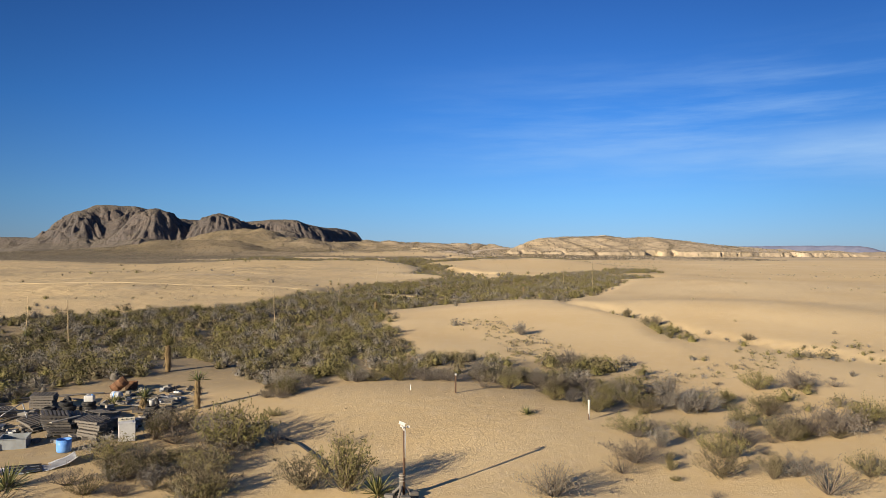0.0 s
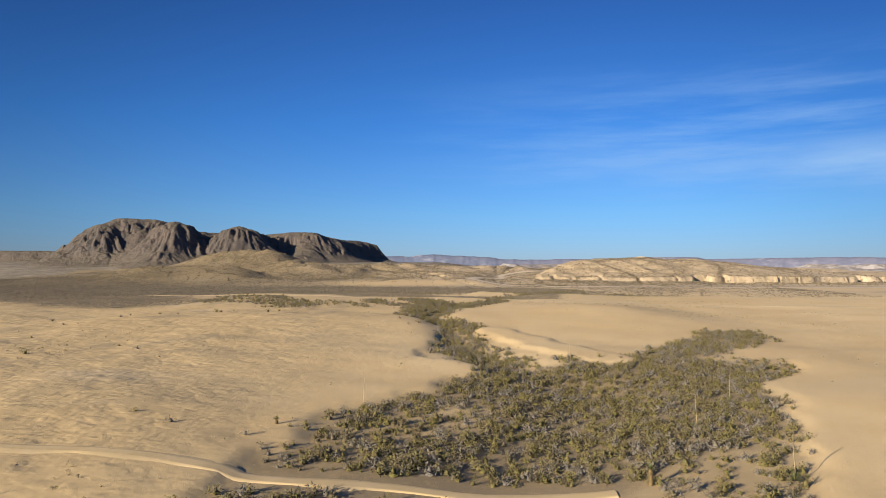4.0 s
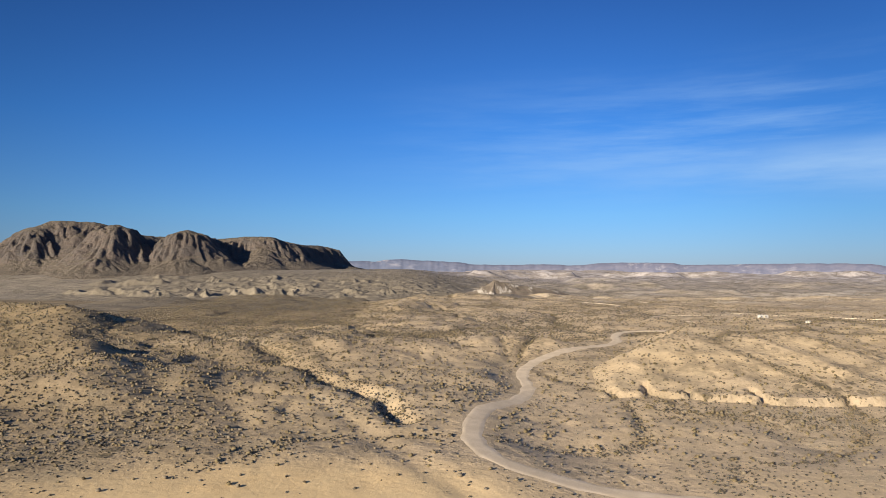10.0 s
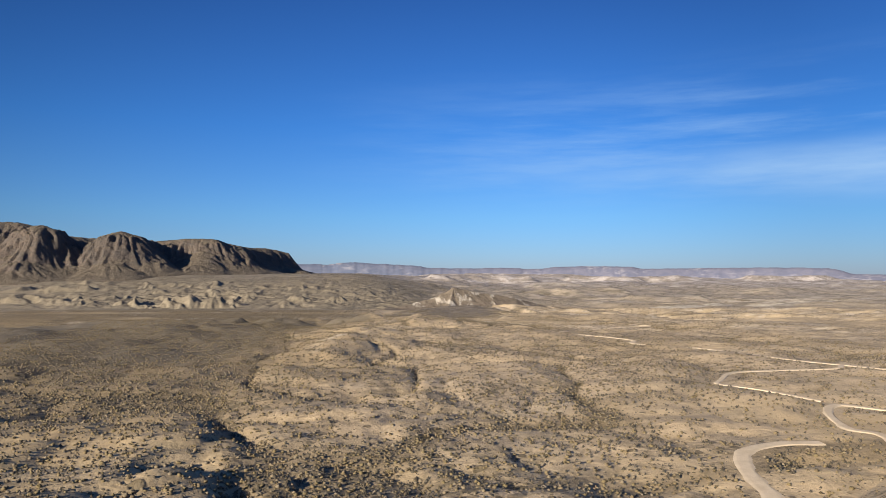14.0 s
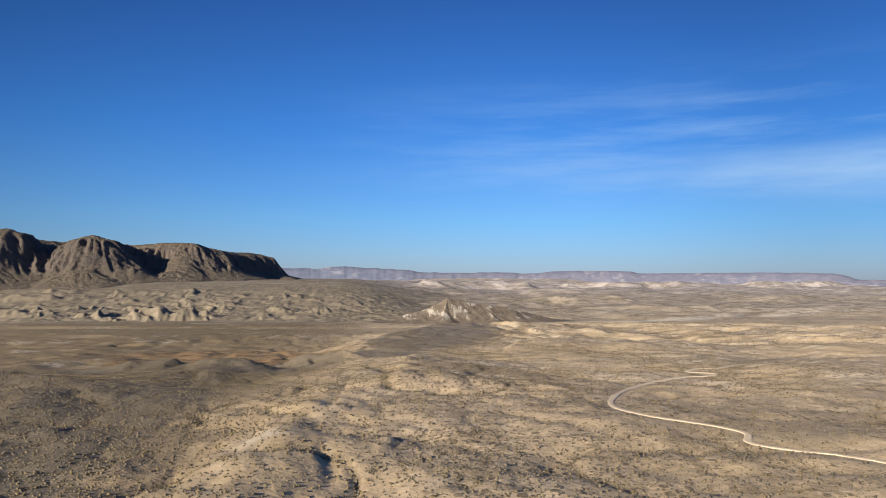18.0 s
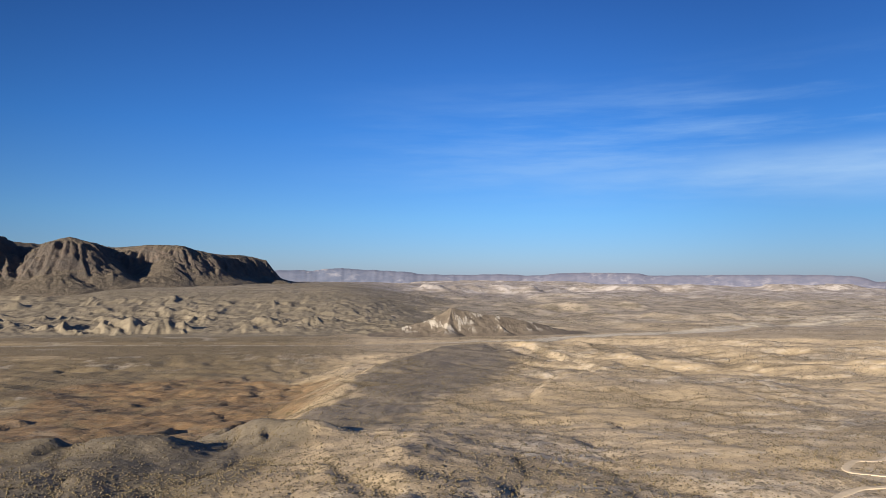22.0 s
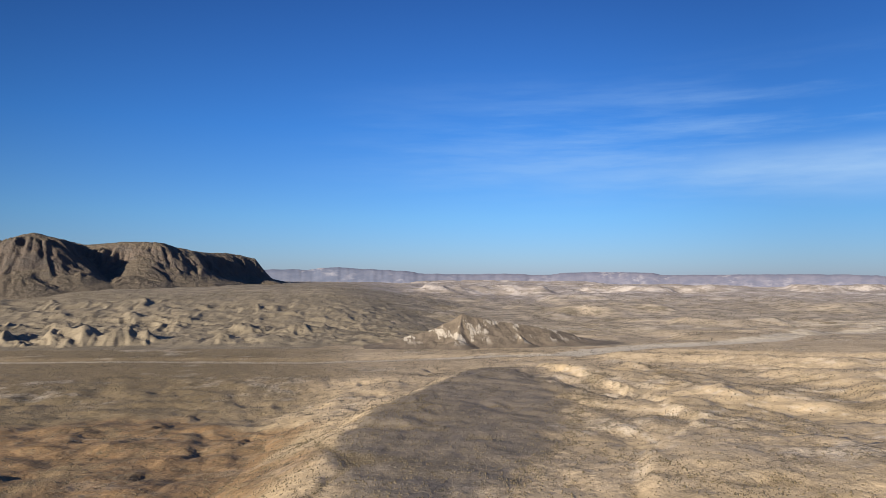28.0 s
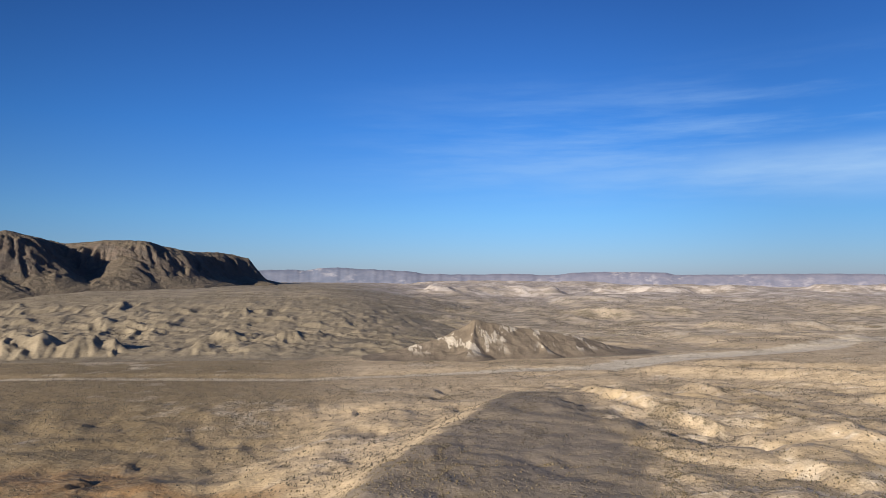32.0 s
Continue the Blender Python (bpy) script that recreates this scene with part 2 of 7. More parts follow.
    # low brush in close-set specks over the open slopes
    stipple = k.noise(0.30, 3, 0.85, k.stretch(1, 1, 0.2))
    thick = k.step(k.noise(0.018, 4, 0.6), 0.38, 0.62, 0.35, 1.0)
    open_slope = k.math("MULTIPLY", k.math("MULTIPLY", rough_ground, k.step(where, 600.0, 950.0)), thick)
    col = k.mix(k.math("MULTIPLY", open_slope, k.step(stipple, 0.55, 0.60, 0.0, 0.6)), col, (0.135, 0.112, 0.072))
    # the far plain: pinkish clay with haze painted in, white chalk, dark brush belts
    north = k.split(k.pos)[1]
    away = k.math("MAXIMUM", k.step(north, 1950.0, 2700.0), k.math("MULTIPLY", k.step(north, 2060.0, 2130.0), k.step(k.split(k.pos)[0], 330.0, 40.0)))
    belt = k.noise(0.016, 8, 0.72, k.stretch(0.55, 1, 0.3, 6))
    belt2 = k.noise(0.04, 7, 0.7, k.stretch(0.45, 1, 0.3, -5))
    hazed_clays = k.mix(k.step(belt, 0.42, 0.58), (0.40, 0.345, 0.285), (0.32, 0.282, 0.245))
    hazed_clays = k.mix(k.step(k.split(k.pos)[0], 750.0, -60.0, 0.0, 0.78), hazed_clays, k.mix(k.step(mottle, 0.4, 0.6), (0.268, 0.230, 0.176), (0.200, 0.174, 0.134)))
    col = k.mix(k.math("MULTIPLY", away, k.math("SUBTRACT", 0.88, k.math("MULTIPLY", pale, 0.75))), col, hazed_clays)
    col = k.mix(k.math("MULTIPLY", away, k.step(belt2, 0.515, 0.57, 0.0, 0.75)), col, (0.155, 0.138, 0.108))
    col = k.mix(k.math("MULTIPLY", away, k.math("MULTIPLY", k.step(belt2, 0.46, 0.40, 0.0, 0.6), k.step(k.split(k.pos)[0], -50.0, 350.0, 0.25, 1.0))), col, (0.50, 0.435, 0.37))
    hazy_chalk = k.math("MULTIPLY", k.step(north, 2900.0, 3600.0), k.step(k.split(k.pos)[0], -300.0, 300.0))
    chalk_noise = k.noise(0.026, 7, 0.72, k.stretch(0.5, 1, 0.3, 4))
    # a grey veil of haze over the belt, then patches of white chalk
    col = k.mix(k.math("MULTIPLY", hazy_chalk, 0.6), col, (0.29, 0.265, 0.27))
    col = k.mix(k.math("MULTIPLY", hazy_chalk, k.step(chalk_noise, 0.48, 0.58, 0.0, 0.85)), col, (0.56, 0.515, 0.50))
    # brush along the little drainage lines
    line1 = k.step(k.math("ABSOLUTE", k.math("SUBTRACT", k.noise(0.022, 6, 0.6), 0.5)), 0.0, 0.035, 1.0, 0.0)
    line2 = k.step(k.math("ABSOLUTE", k.math("SUBTRACT", k.noise(0.075, 5, 0.6), 0.5)), 0.0, 0.04, 0.7, 0.0)
    brush = k.math("MULTIPLY", k.math("MULTIPLY", k.math("MAXIMUM", line1, line2), speck), k.step(k.noise(0.6, 3), 0.3, 0.55, 0.15, 0.6))
    col = k.mix(brush, col, (0.105, 0.085, 0.052))
    # small far-off shrubs as dark dots, thicker where cover is thicker
    flat = k.stretch(1, 1, 0.15)
    dots, dots2 = k.cells(0.9, flat), k.cells(0.45, flat)
    patch = k.noise(0.05, 3)
    amount = k.math("MULTIPLY", speck, k.step(patch, 0.3, 0.62, 0.35, 1.0))
    d1 = k.step(k.math("SUBTRACT", k.math("MULTIPLY", amount, 0.30), dots), -0.05, 0.05)
    d2 = k.step(k.math("SUBTRACT", k.math("MULTIPLY", amount, 0.27), dots2), -0.04, 0.04)
    d3 = k.step(k.math("SUBTRACT", k.math("MULTIPLY", k.math("MULTIPLY", amount, k.attr("cover2").outputs["Alpha"]), 0.36), k.cells(0.19, flat)), -0.04, 0.05)
    d2 = k.math("MAXIMUM", d2, k.math("MULTIPLY", d3, 0.85))
    shrub = k.mix(k.step(k.noise(0.3, 3), 0.4, 0.6), (0.085, 0.068, 0.036), (0.135, 0.115, 0.08))
    col = k.mix(k.math("MULTIPLY", k.math("MAXIMUM", d1, d2), 0.8), col, shrub)
    rel = k.math("ADD", k.math("MULTIPLY", fine, 0.34), k.math("MULTIPLY", grain, 0.22))
    lumps = k.math("MULTIPLY", k.math("MULTIPLY", k.noise(0.32, 6, 0.7), speck), 3.0)
    crease = k.step(k.math("ABSOLUTE", k.math("SUBTRACT", k.noise(0.045, 5, 0.55), 0.5)), -0.02, 0.16, 0.0, 0.15)
    lumps = k.math("ADD", lumps, k.math("MULTIPLY", k.math("MULTIPLY", crease, k.math("MULTIPLY", k.attr("cover2").outputs["Alpha"], k.math("SUBTRACT", 1.0, k.math("MULTIPLY", grey, 0.45)))), k.step(k.split(k.pos)[1], 350.0, 1400.0, 12.0, 19.0)))
    rill = k.step(k.math("ABSOLUTE", k.math("SUBTRACT", k.noise(0.13, 4, 0.6), 0.5)), -0.02, 0.14, 0.0, 0.15)
    lumps = k.math("ADD", lumps, k.math("MULTIPLY", k.math("MULTIPLY", rill, k.attr("cover2").outputs["Alpha"]), k.step(k.split(k.pos)[1], 350.0, 1400.0, 8.0, 14.0)))
    k.bump(k.math("ADD", k.math("ADD", rel, lumps), k.math("MULTIPLY", k.math("MAXIMUM", d1, d2), 1.2)), 1.0, 0.09)
    return k.colour(col)


MAT_GROUND = ground_material()

# ---- the lie of the land ----
def ss(a, b, v):
    v = np.clip((v - a) / (b - a), 0, 1)
    return v * v * (3 - 2 * v)


def lattice(ix, iy, seed):
    h = (ix * 374761393 + iy * 668265263 + seed * 974711) & 0x7FFFFFFF
    h = ((h ^ (h >> 13)) * 1274126177) & 0x7FFFFFFF
    return ((h ^ (h >> 16)) & 0xFFFF) / 32768.0 - 1.0


def vnoise(x, y, seed=0):
    """Smooth noise, -1 to 1."""
    x0, y0 = np.floor(x).astype(np.int64), np.floor(y).astype(np.int64)
    fx, fy = x - x0, y - y0
    fx, fy = fx * fx * fx * (fx * (fx * 6 - 15) + 10), fy * fy * fy * (fy * (fy * 6 - 15) + 10)
    a, b = lattice(x0, y0, seed), lattice(x0 + 1, y0, seed)
    c, d = lattice(x0, y0 + 1, seed), lattice(x0 + 1, y0 + 1, seed)
    return (a + (b - a) * fx) * (1 - fy) + (c + (d - c) * fx) * fy


def fbm(x, y, size, octaves=4, seed=0, ridged=False):
    out, amp, tot = 0.0, 1.0, 0.0
    for k in range(octaves):
        n = vnoise(x / size + 17.3 * k, y / size - 9.1 * k, seed + k)
        out = out + amp * ((1 - 2 * np.abs(n)) if ridged else n)
        tot += amp
        amp, size = amp * 0.5, size * 0.48
    return out / tot


def seg_dist(x, y, pts):
    """Distance to a polyline."""
    best = np.full(np.shape(x), 1e9)
    for (ax, ay), (bx, by) in zip(pts, pts[1:]):
        dx, dy = bx - ax, by - ay
        t = np.clip(((x - ax) * dx + (y - ay) * dy) / (dx * dx + dy * dy), 0, 1)
        best = np.minimum(best, np.hypot(x - ax - t * dx, y - ay - t * dy))
    return best


def hump(x, y, cx, cy, rx, ry, turn=0.0, sharp=1.0):
    """A rounded rise, 1 at its middle, about 0 at its foot."""
    c, s = math.cos(radians(turn)), math.sin(radians(turn))
    u, v = ((x - cx) * c + (y - cy) * s) / rx, (-(x - cx) * s + (y - cy) * c) / ry
    return np.exp(-2.2 * (u * u + v * v) ** sharp)


def roof(x, y, pts, width, power=1.25):
    """A ridge with straight flanks and a blunt top."""
    q = np.clip(1 - seg_dist(x, y, pts) / width, 0, 1)
    return np.minimum(q ** power, 0.93 + 0.07 * q)


def spine(x, y, pts, width):
    return np.exp(-2.2 * (seg_dist(x, y, pts) / width) ** 2)


BASE_Y = [-4900, -200, 0, 20, 34, 98, 186, 241, 280, 330, 390, 450, 530, 800, 867, 932, 1013, 1289, 1485, 1770, 2000, 2300]
BASE_Z = [-20, -4, -0.6, 0, 1.3, 3.0, 4.4, 5.5, 7.0, 7.8, 8.6, 13, 16, 14, 11, 9, 4, -14, -21, -28, -31, -36]
PLAIN_Y, PLAIN_LEFT, PLAIN_RIGHT = [2300, 2450, 2600, 2800, 3600, 4950], [-36, -30, -12, 26, 32, 30], [-36, -35, -30, -20, 16, 58]


def smooth_base(x, y):
    z = 0
    y = y - 75 * ss(100, 190, x) * (ss(330, 400, y) - ss(560, 700, y))
    for d in (-24, -12, 0, 12, 24):
        k = np.interp(y + d, BASE_Y, BASE_Z)
        left, right = np.interp(y + 4 * d, PLAIN_Y, PLAIN_LEFT), np.interp(y + 4 * d, PLAIN_Y, PLAIN_RIGHT)
        w = ss(-100, 500, x)
        z = z + 0.2 * np.where(y + d > 2300, left * (1 - w) + right * w, k)
    return z + np.interp(y, [2080, 2300, 2450, 2600, 2800, 3600, 4950], [0, 16, 30, 32, 20, 24, 16]) * (1 - ss(-60, 330, x))


ROAD_MAIN = [(230, 330), (150, 330), (112, 331), (78, 334), (54, 338), (36, 342), (21, 349), (13, 356), (11, 369), (15, 389), (23, 402), (28, 416), (29, 432), (34, 448), (44, 463), (56, 475), (66, 484), (71, 493), (74, 506), (80, 518), (90, 523), (99, 523)]
ROAD_SPUR = [(104, 500), (116, 527), (113, 535), (120, 552), (129, 561), (138, 553), (150, 546), (190, 550), (260, 545)]
ROAD_LOOP = [(128, 566), (123, 586), (119, 594), (116, 600), (121, 608), (134, 625), (152, 629), (176, 632), (187, 643)]
ROAD_HILL = [(300, 1010), (241, 948), (224, 944), (211, 930), (222, 919), (212, 910), (196, 907), (170, 888), (147, 860), (130, 830), (120, 806), (117, 786), (123, 770), (139, 756), (144, 746), (139, 735), (147, 726), (157, 720), (166, 708), (174, 680), (181, 655), (187, 643), (200, 618), (230, 590), (300, 560)]
TRACK_A = [(-95, 269), (-73, 263), (-64, 262), (-50, 252.4), (-39, 247), (-30, 243), (-21, 240), (-13, 236.6), (2, 234), (15, 231), (32, 230.4), (46, 230), (54, 228.5), (110, 224)]
TRACK_B = [(-60, 90), (-28, 86), (-20, 85), (-10, 82), (-3, 81), (9, 80)]
RIVER = [(-900, 1880), (-434, 1894), (-293, 1896), (-44, 1862), (84, 1882), (226, 1918), (330, 1915), (405, 1975), (500, 2045), (642, 2097), (817, 2180), (1008, 2340), (1500, 2500)]
GULLY_A = [(-60, 417), (-35, 402), (-20, 396), (-7, 371), (2, 352), (12, 337), (28, 325), (46, 315), (52, 300), (46, 292), (30, 262), (20, 255), (13, 239), (2, 213), (-3, 187), (0, 155), (6, 130)]
GULLY_B = [(-95, 527), (-62, 472), (-44, 462), (-36, 446), (-22, 423), (-8, 398), (0, 378)]
GREY_EDGE_X = [-95, -85, -72, -52, -44, -40, -46, -40, -30, -4, 10, 12, -2, -5, 14, 33, 18, 30, 38, 74, 110, 205]
GREY_EDGE_Y = [600, 634, 666, 690, 740, 764, 813, 844, 883, 968, 1000, 1052, 1087, 1130, 1147, 1185, 1252, 1299, 1373, 1422, 1490, 1735]


def bluff_in(x, y):
    """Distance inside the bluff's broken front edge (negative in front of it)."""
    front = [(-60, 408), (44, 407), (55, 406), (75, 399), (102, 398), (131, 407), (153, 414), (175, 419), (200, 428), (250, 445), (330, 475), (520, 550), (900, 660)]
    fx, fy = [p[0] for p in front], [p[1] for p in front]
    d = (y - np.interp(x, fx, fy)) * 0.92
    side = (x - np.interp(y, [380, 400, 440, 480, 520, 560], [40, 42, 46, 66, 100, 140])) * 1.3
    return np.minimum(d, side), d, side


def rolls(x, y, size, seed):
    """Rounded swells parted by sharp little valleys: 0 in the valleys, about 1 on the crowns."""
    wx, wy = x + 0.35 * size * vnoise(x / size * 1.3, y / size * 1.3, seed + 7), y + 0.35 * size * vnoise(x / size * 1.3, y / size * 1.3, seed + 8)
    return np.abs(vnoise(wx / size, wy / size, seed)) * 0.68 + np.abs(vnoise(wx / size * 2.3, wy / size * 2.3, seed + 1)) * 0.32


def creek(x, y, size, seed):
    """A branching net of drainage lines: 1 along them, 0 between."""
    wx, wy = x + 0.35 * size * vnoise(x / size * 1.3, y / size * 1.3, seed + 7), y + 0.35 * size * vnoise(x / size * 1.3, y / size * 1.3, seed + 8)
    return np.exp(-(vnoise(wx / size, wy / size, seed) / 0.045) ** 2)


def swale(x, y):
    """The brushy hollow that runs along the foot of the bluff."""
    return 1.6 * np.exp(-((bluff_in(x, y)[1] + 20) / 13) ** 2) * ss(48, 75, x) * (1 - ss(260, 330, x))


def bluff_rise(x, y):
    """An apron of small fans, a fluted cliff band, then a straight stony slope up to a rounded level top."""
    d, front, side = bluff_in(x, y)
    flute = 1.1 * (fbm(x, y, 7, 2, 71, True) - 0.15) + 1.0 * vnoise(x / 17, y / 17, 72) + 2.0 * vnoise(x / 45, y / 45, 74)
    notch = 6.5 * np.exp(-(vnoise(x / 10, y / 80, 75) / 0.085) ** 2)
    e = front + flute - notch
    base = smooth_base(x, y) - swale(x, y)
    fans = 0.9 * np.abs(vnoise(x / 8, y / 40, 76))
    h = base + (np.maximum(6.2 + fans, base + 0.1) - base) * ss(-15, -0.4, e)
    crest = np.interp(x + 6 * vnoise(y / 30, x / 60, 79), [60, 100, 112, 127, 145, 165, 190, 210, 235, 260, 300, 400], [21.6, 22.0, 23.0, 21.4, 22.2, 20.8, 18.4, 17.0, 14.5, 11.9, 9.6, 8.0])
    rim = np.minimum(11.4, crest)
    h = h + (np.maximum(rim, h) - h) * ss(-0.2, 0.5, e)
    reach = np.minimum(front, side * 1.35) + 2.5 * vnoise(x / 40, y / 40, 77)
    top = np.interp(reach, [0, 3, 14, 28, 40, 47, 54, 70], [11.4, 11.7, 14.2, 17.6, 20.2, 21.2, 21.6, 21.8])
    top = rim + (top - 11.4) * np.maximum(crest - 11.4, 0) / 10.4 - 2.5 * ss(75, 120, front)
    h = np.where(e > 0.5, np.maximum(h, top), h)
    rise = (h - base) * ss(-4, 7, side) * (1 - ss(125, 170, front)) * (1 - ss(300, 460, x))
    rills = fbm(x + 0.45 * y, y * 0.22, 15, 3, 73, True)
    ledge = 0.25 * np.sin(top * 2.6 + 0.8 * vnoise(x / 30, y / 30, 78))
    return rise + (0.5 * rills + 0.4 * ledge) * ss(4, 12, d) * (1 - ss(55, 75, d)) * (1 - ss(300, 400, x))


def butte_rise(x, y):
    k = 0.0
    for ax, ay, bx, by, ha, hb, w in ((207, 2102, 275, 2112, 52, 41, 66), (275, 2112, 350, 2118, 40, 29, 62), (350, 2118, 450, 2135, 29, 5, 56), (207, 2102, 150, 2092, 52, 25, 58), (150, 2092, 70, 2080, 25, 5, 60), (207, 2102, 190, 2045, 52, 14, 40), (300, 2110, 305, 2060, 28, 10, 30)):
        dx, dy = bx - ax, by - ay
        t = np.clip(((x - ax) * dx + (y - ay) * dy) / (dx * dx + dy * dy), 0, 1)
        d = np.hypot(x - ax - t * dx, y - ay - t * dy)
        h = ha + (hb - ha) * t
        k = np.maximum(k, h * np.clip(1 - d / w, 0, 1) ** 1.15)
    ribs = fbm(x + 0.45 * (y - 2100), (y - 2100) * 0.4, 44, 4, 81, True)
    return k * (1 + 0.07 * ribs * ss(0, 12, k) * (1 - 0.6 * ss(30, 52, k))) + 1.1 * fbm(x, y, 16, 3, 82, True) * ss(0, 8, k)


def scarps(x, y):
    """Low broken ledges along the benches: their rise, and where their bare edges show."""
    n = fbm(x + 25 * vnoise(x / 60, y / 60, 92), y, 190, 5, 91)
    reach = ss(600, 1000, y) * (1 - ss(1720, 1830, y) * (1 - ss(2120, 2250, y)))
    rise, edge = 0.0, 0.0
    for lv in (-0.3, -0.12, 0.06, 0.24):
        rise = rise + (1.4 + 1.0 * ss(150, 260, x) * ss(1050, 1250, y) + 0.3 * ss(2200, 2400, y)) * ss(lv - 0.016, lv + 0.016, n)
        edge = np.maximum(edge, np.exp(-((n - lv) / 0.014) ** 2))
    reach = reach * (0.25 + 0.75 * ss(90, 230, x))
    return (rise - 2.6) * reach, edge * reach


PITS = [(-96, 470, 1.4, 11), (-77, 463, 1.2, 9), (-59, 436, 1.4, 9), (-24, 387, 1.2, 7), (-25, 542, 2.5, 14), (-31, 516, 1.6, 8), (-62, 566, 1.6, 12), (-76, 567, 2.0, 16), (-4, 506, 1.9, 9), (36, 520, 1.4, 9), (-13, 502, 1.6, 8), (-104, 624, 1.6, 9), (30, 742, 1.2, 9), (-210, 1220, 3.4, 22), (-101, 1004, 3.4, 16), (-14, 1028, 3.4, 16),
        (-95, 1177, 6.0, 20), (-54, 1196, 6.0, 21), (-87, 1317, 2.4, 13), (-84, 1258, 3.2, 9), (-77, 1241, 3.0, 8), (-70, 1226, 2.6, 8), (-166, 1318, 2.6, 13), (-72, 1373, 2.8, 15), (-43, 1405, 2.2, 16), (-329, 1588, 4.5, 26), (-178, 1290, 2.0, 16), (-118, 1206, 2.5, 9), (-116, 1474, 2.8, 16), (-103, 1511, 2.8, 16), (-42, 1085, 4.0, 15),
        (133, 1002, 1.7, 9), (-119, 993, 2.5, 14), (136, 1062, 2.4, 11), (164, 1049, 2.8, 10), (182, 1527, 3.4, 20), (206, 1501, 2.5, 14), (116, 1746, 2.5, 16), (36, 1636, 2.4, 15), (117, 1622, 2.1, 14), (105, 1704, 2.1, 14)]


def cut_banks(x, y):
    """Short steep banks that drop to the east and run out again, where the washes have cut in."""
    z = np.zeros(np.shape(x))
    for cx, cy, deep, run in PITS:
        deep = deep * (0.6 if cy < 700 else 1.0)
        u, v = x - cx, y - cy
        m = (np.abs(u) < 5 * run) & (np.abs(v) < 3 * run)
        um, vm = u[m], v[m]
        um = um + 0.25 * run * vnoise(vm / (0.6 * run) + cx, vm * 0, 401) + (vm / run) ** 2 * 0.2 * run
        z[m] = z[m] - deep * ss(-0.22 * deep, 0.55 * deep, um) * np.exp(-np.clip(um, 0, None) / (1.3 * run)) * np.exp(-(vm / run) ** 2) + 0.12 * deep * np.exp(-((um + 1.2 * deep) / (2 * deep)) ** 2) * np.exp(-(vm / run) ** 2)
    return z


BANK_Y = [30, 39, 45, 52, 56, 62, 70, 86, 98, 110, 118, 126, 140]
BANK_X = [27, 22, 17.3, 14.3, 12, 13, 15, 22.5, 27.5, 29.5, 37, 40, 50]
LEFT_Y = [44, 50, 56, 65, 89, 98, 105, 114, 122, 126, 129, 140, 167, 180, 186, 196]
LEFT_X = [-60, -40, -27, -16, -11.5, -9, -5, 0, 4.5, 2, -4, -2, 0, -8, -18, -30]


def sand_banks(x, y):
    """How far onto bare sand, in metres, past the cut edge of the nearest bank; negative in the wash."""
    ragged = 0.9 * vnoise(x / 5, y / 5, 121) + 0.4 * vnoise(x / 1.7, y / 1.7, 122)
    east = (x - np.interp(y, BANK_Y, BANK_X)) * 0.8
    west = (np.interp(y, LEFT_Y, LEFT_X) - x) * 0.8 - 2.0 * ss(60, 44, y)
    lobe = 8.2 - seg_dist(x, y, [(6.5, 40), (5.0, 54), (5.2, 62)])
    tongue = 3.4 - seg_dist(x, y, [(8, 158), (19, 128)])
    d = np.maximum(np.maximum(np.where((y > 30) & (y < 140), east, -9), np.where((y > 44) & (y < 196), west, -9)), np.maximum(lobe, tongue))
    return d + ragged


def in_wash(x, y):
    """The wash floor between the banks, thick with brush."""
    return ss(0.3, -1.3, sand_banks(x, y)) * ss(41, 46, y) * (1 - ss(118, 128, y - 0.15 * (x - 15))) * (x > -60) * (1 - ss(46, 58, x)) * (0.45 + 0.55 * ss(-0.45, 0.25, fbm(x, y, 7, 3, 123)))


BADLAND_ROWS = [   # for each row of cut slopes: the wavering line of its foot, how tall it is along x, how deep behind
    ([-1000, -700, -540, -440, -390, -240, -60, 40, 200], [2180, 2120, 2100, 2085, 2118, 2105, 2095, 2080, 2090], [20, 22, 24, 26, 25, 17, 10, 7, 3], 62),
    ([-1000, -600, -330, -200, -60, 60, 260], [2290, 2250, 2225, 2205, 2200, 2185, 2190], [12, 14, 17, 19, 17, 12, 3], 70),
    ([-1000, -620, -460, -300, -180, -60, 120], [2390, 2365, 2345, 2330, 2320, 2310, 2330], [16, 18, 18, 17, 15, 10, 3], 80),
    ([-1000, -700, -450, -280, -100, 150], [2520, 2500, 2480, 2455, 2440, 2450], [11, 13, 13, 12, 9, 2], 80)]


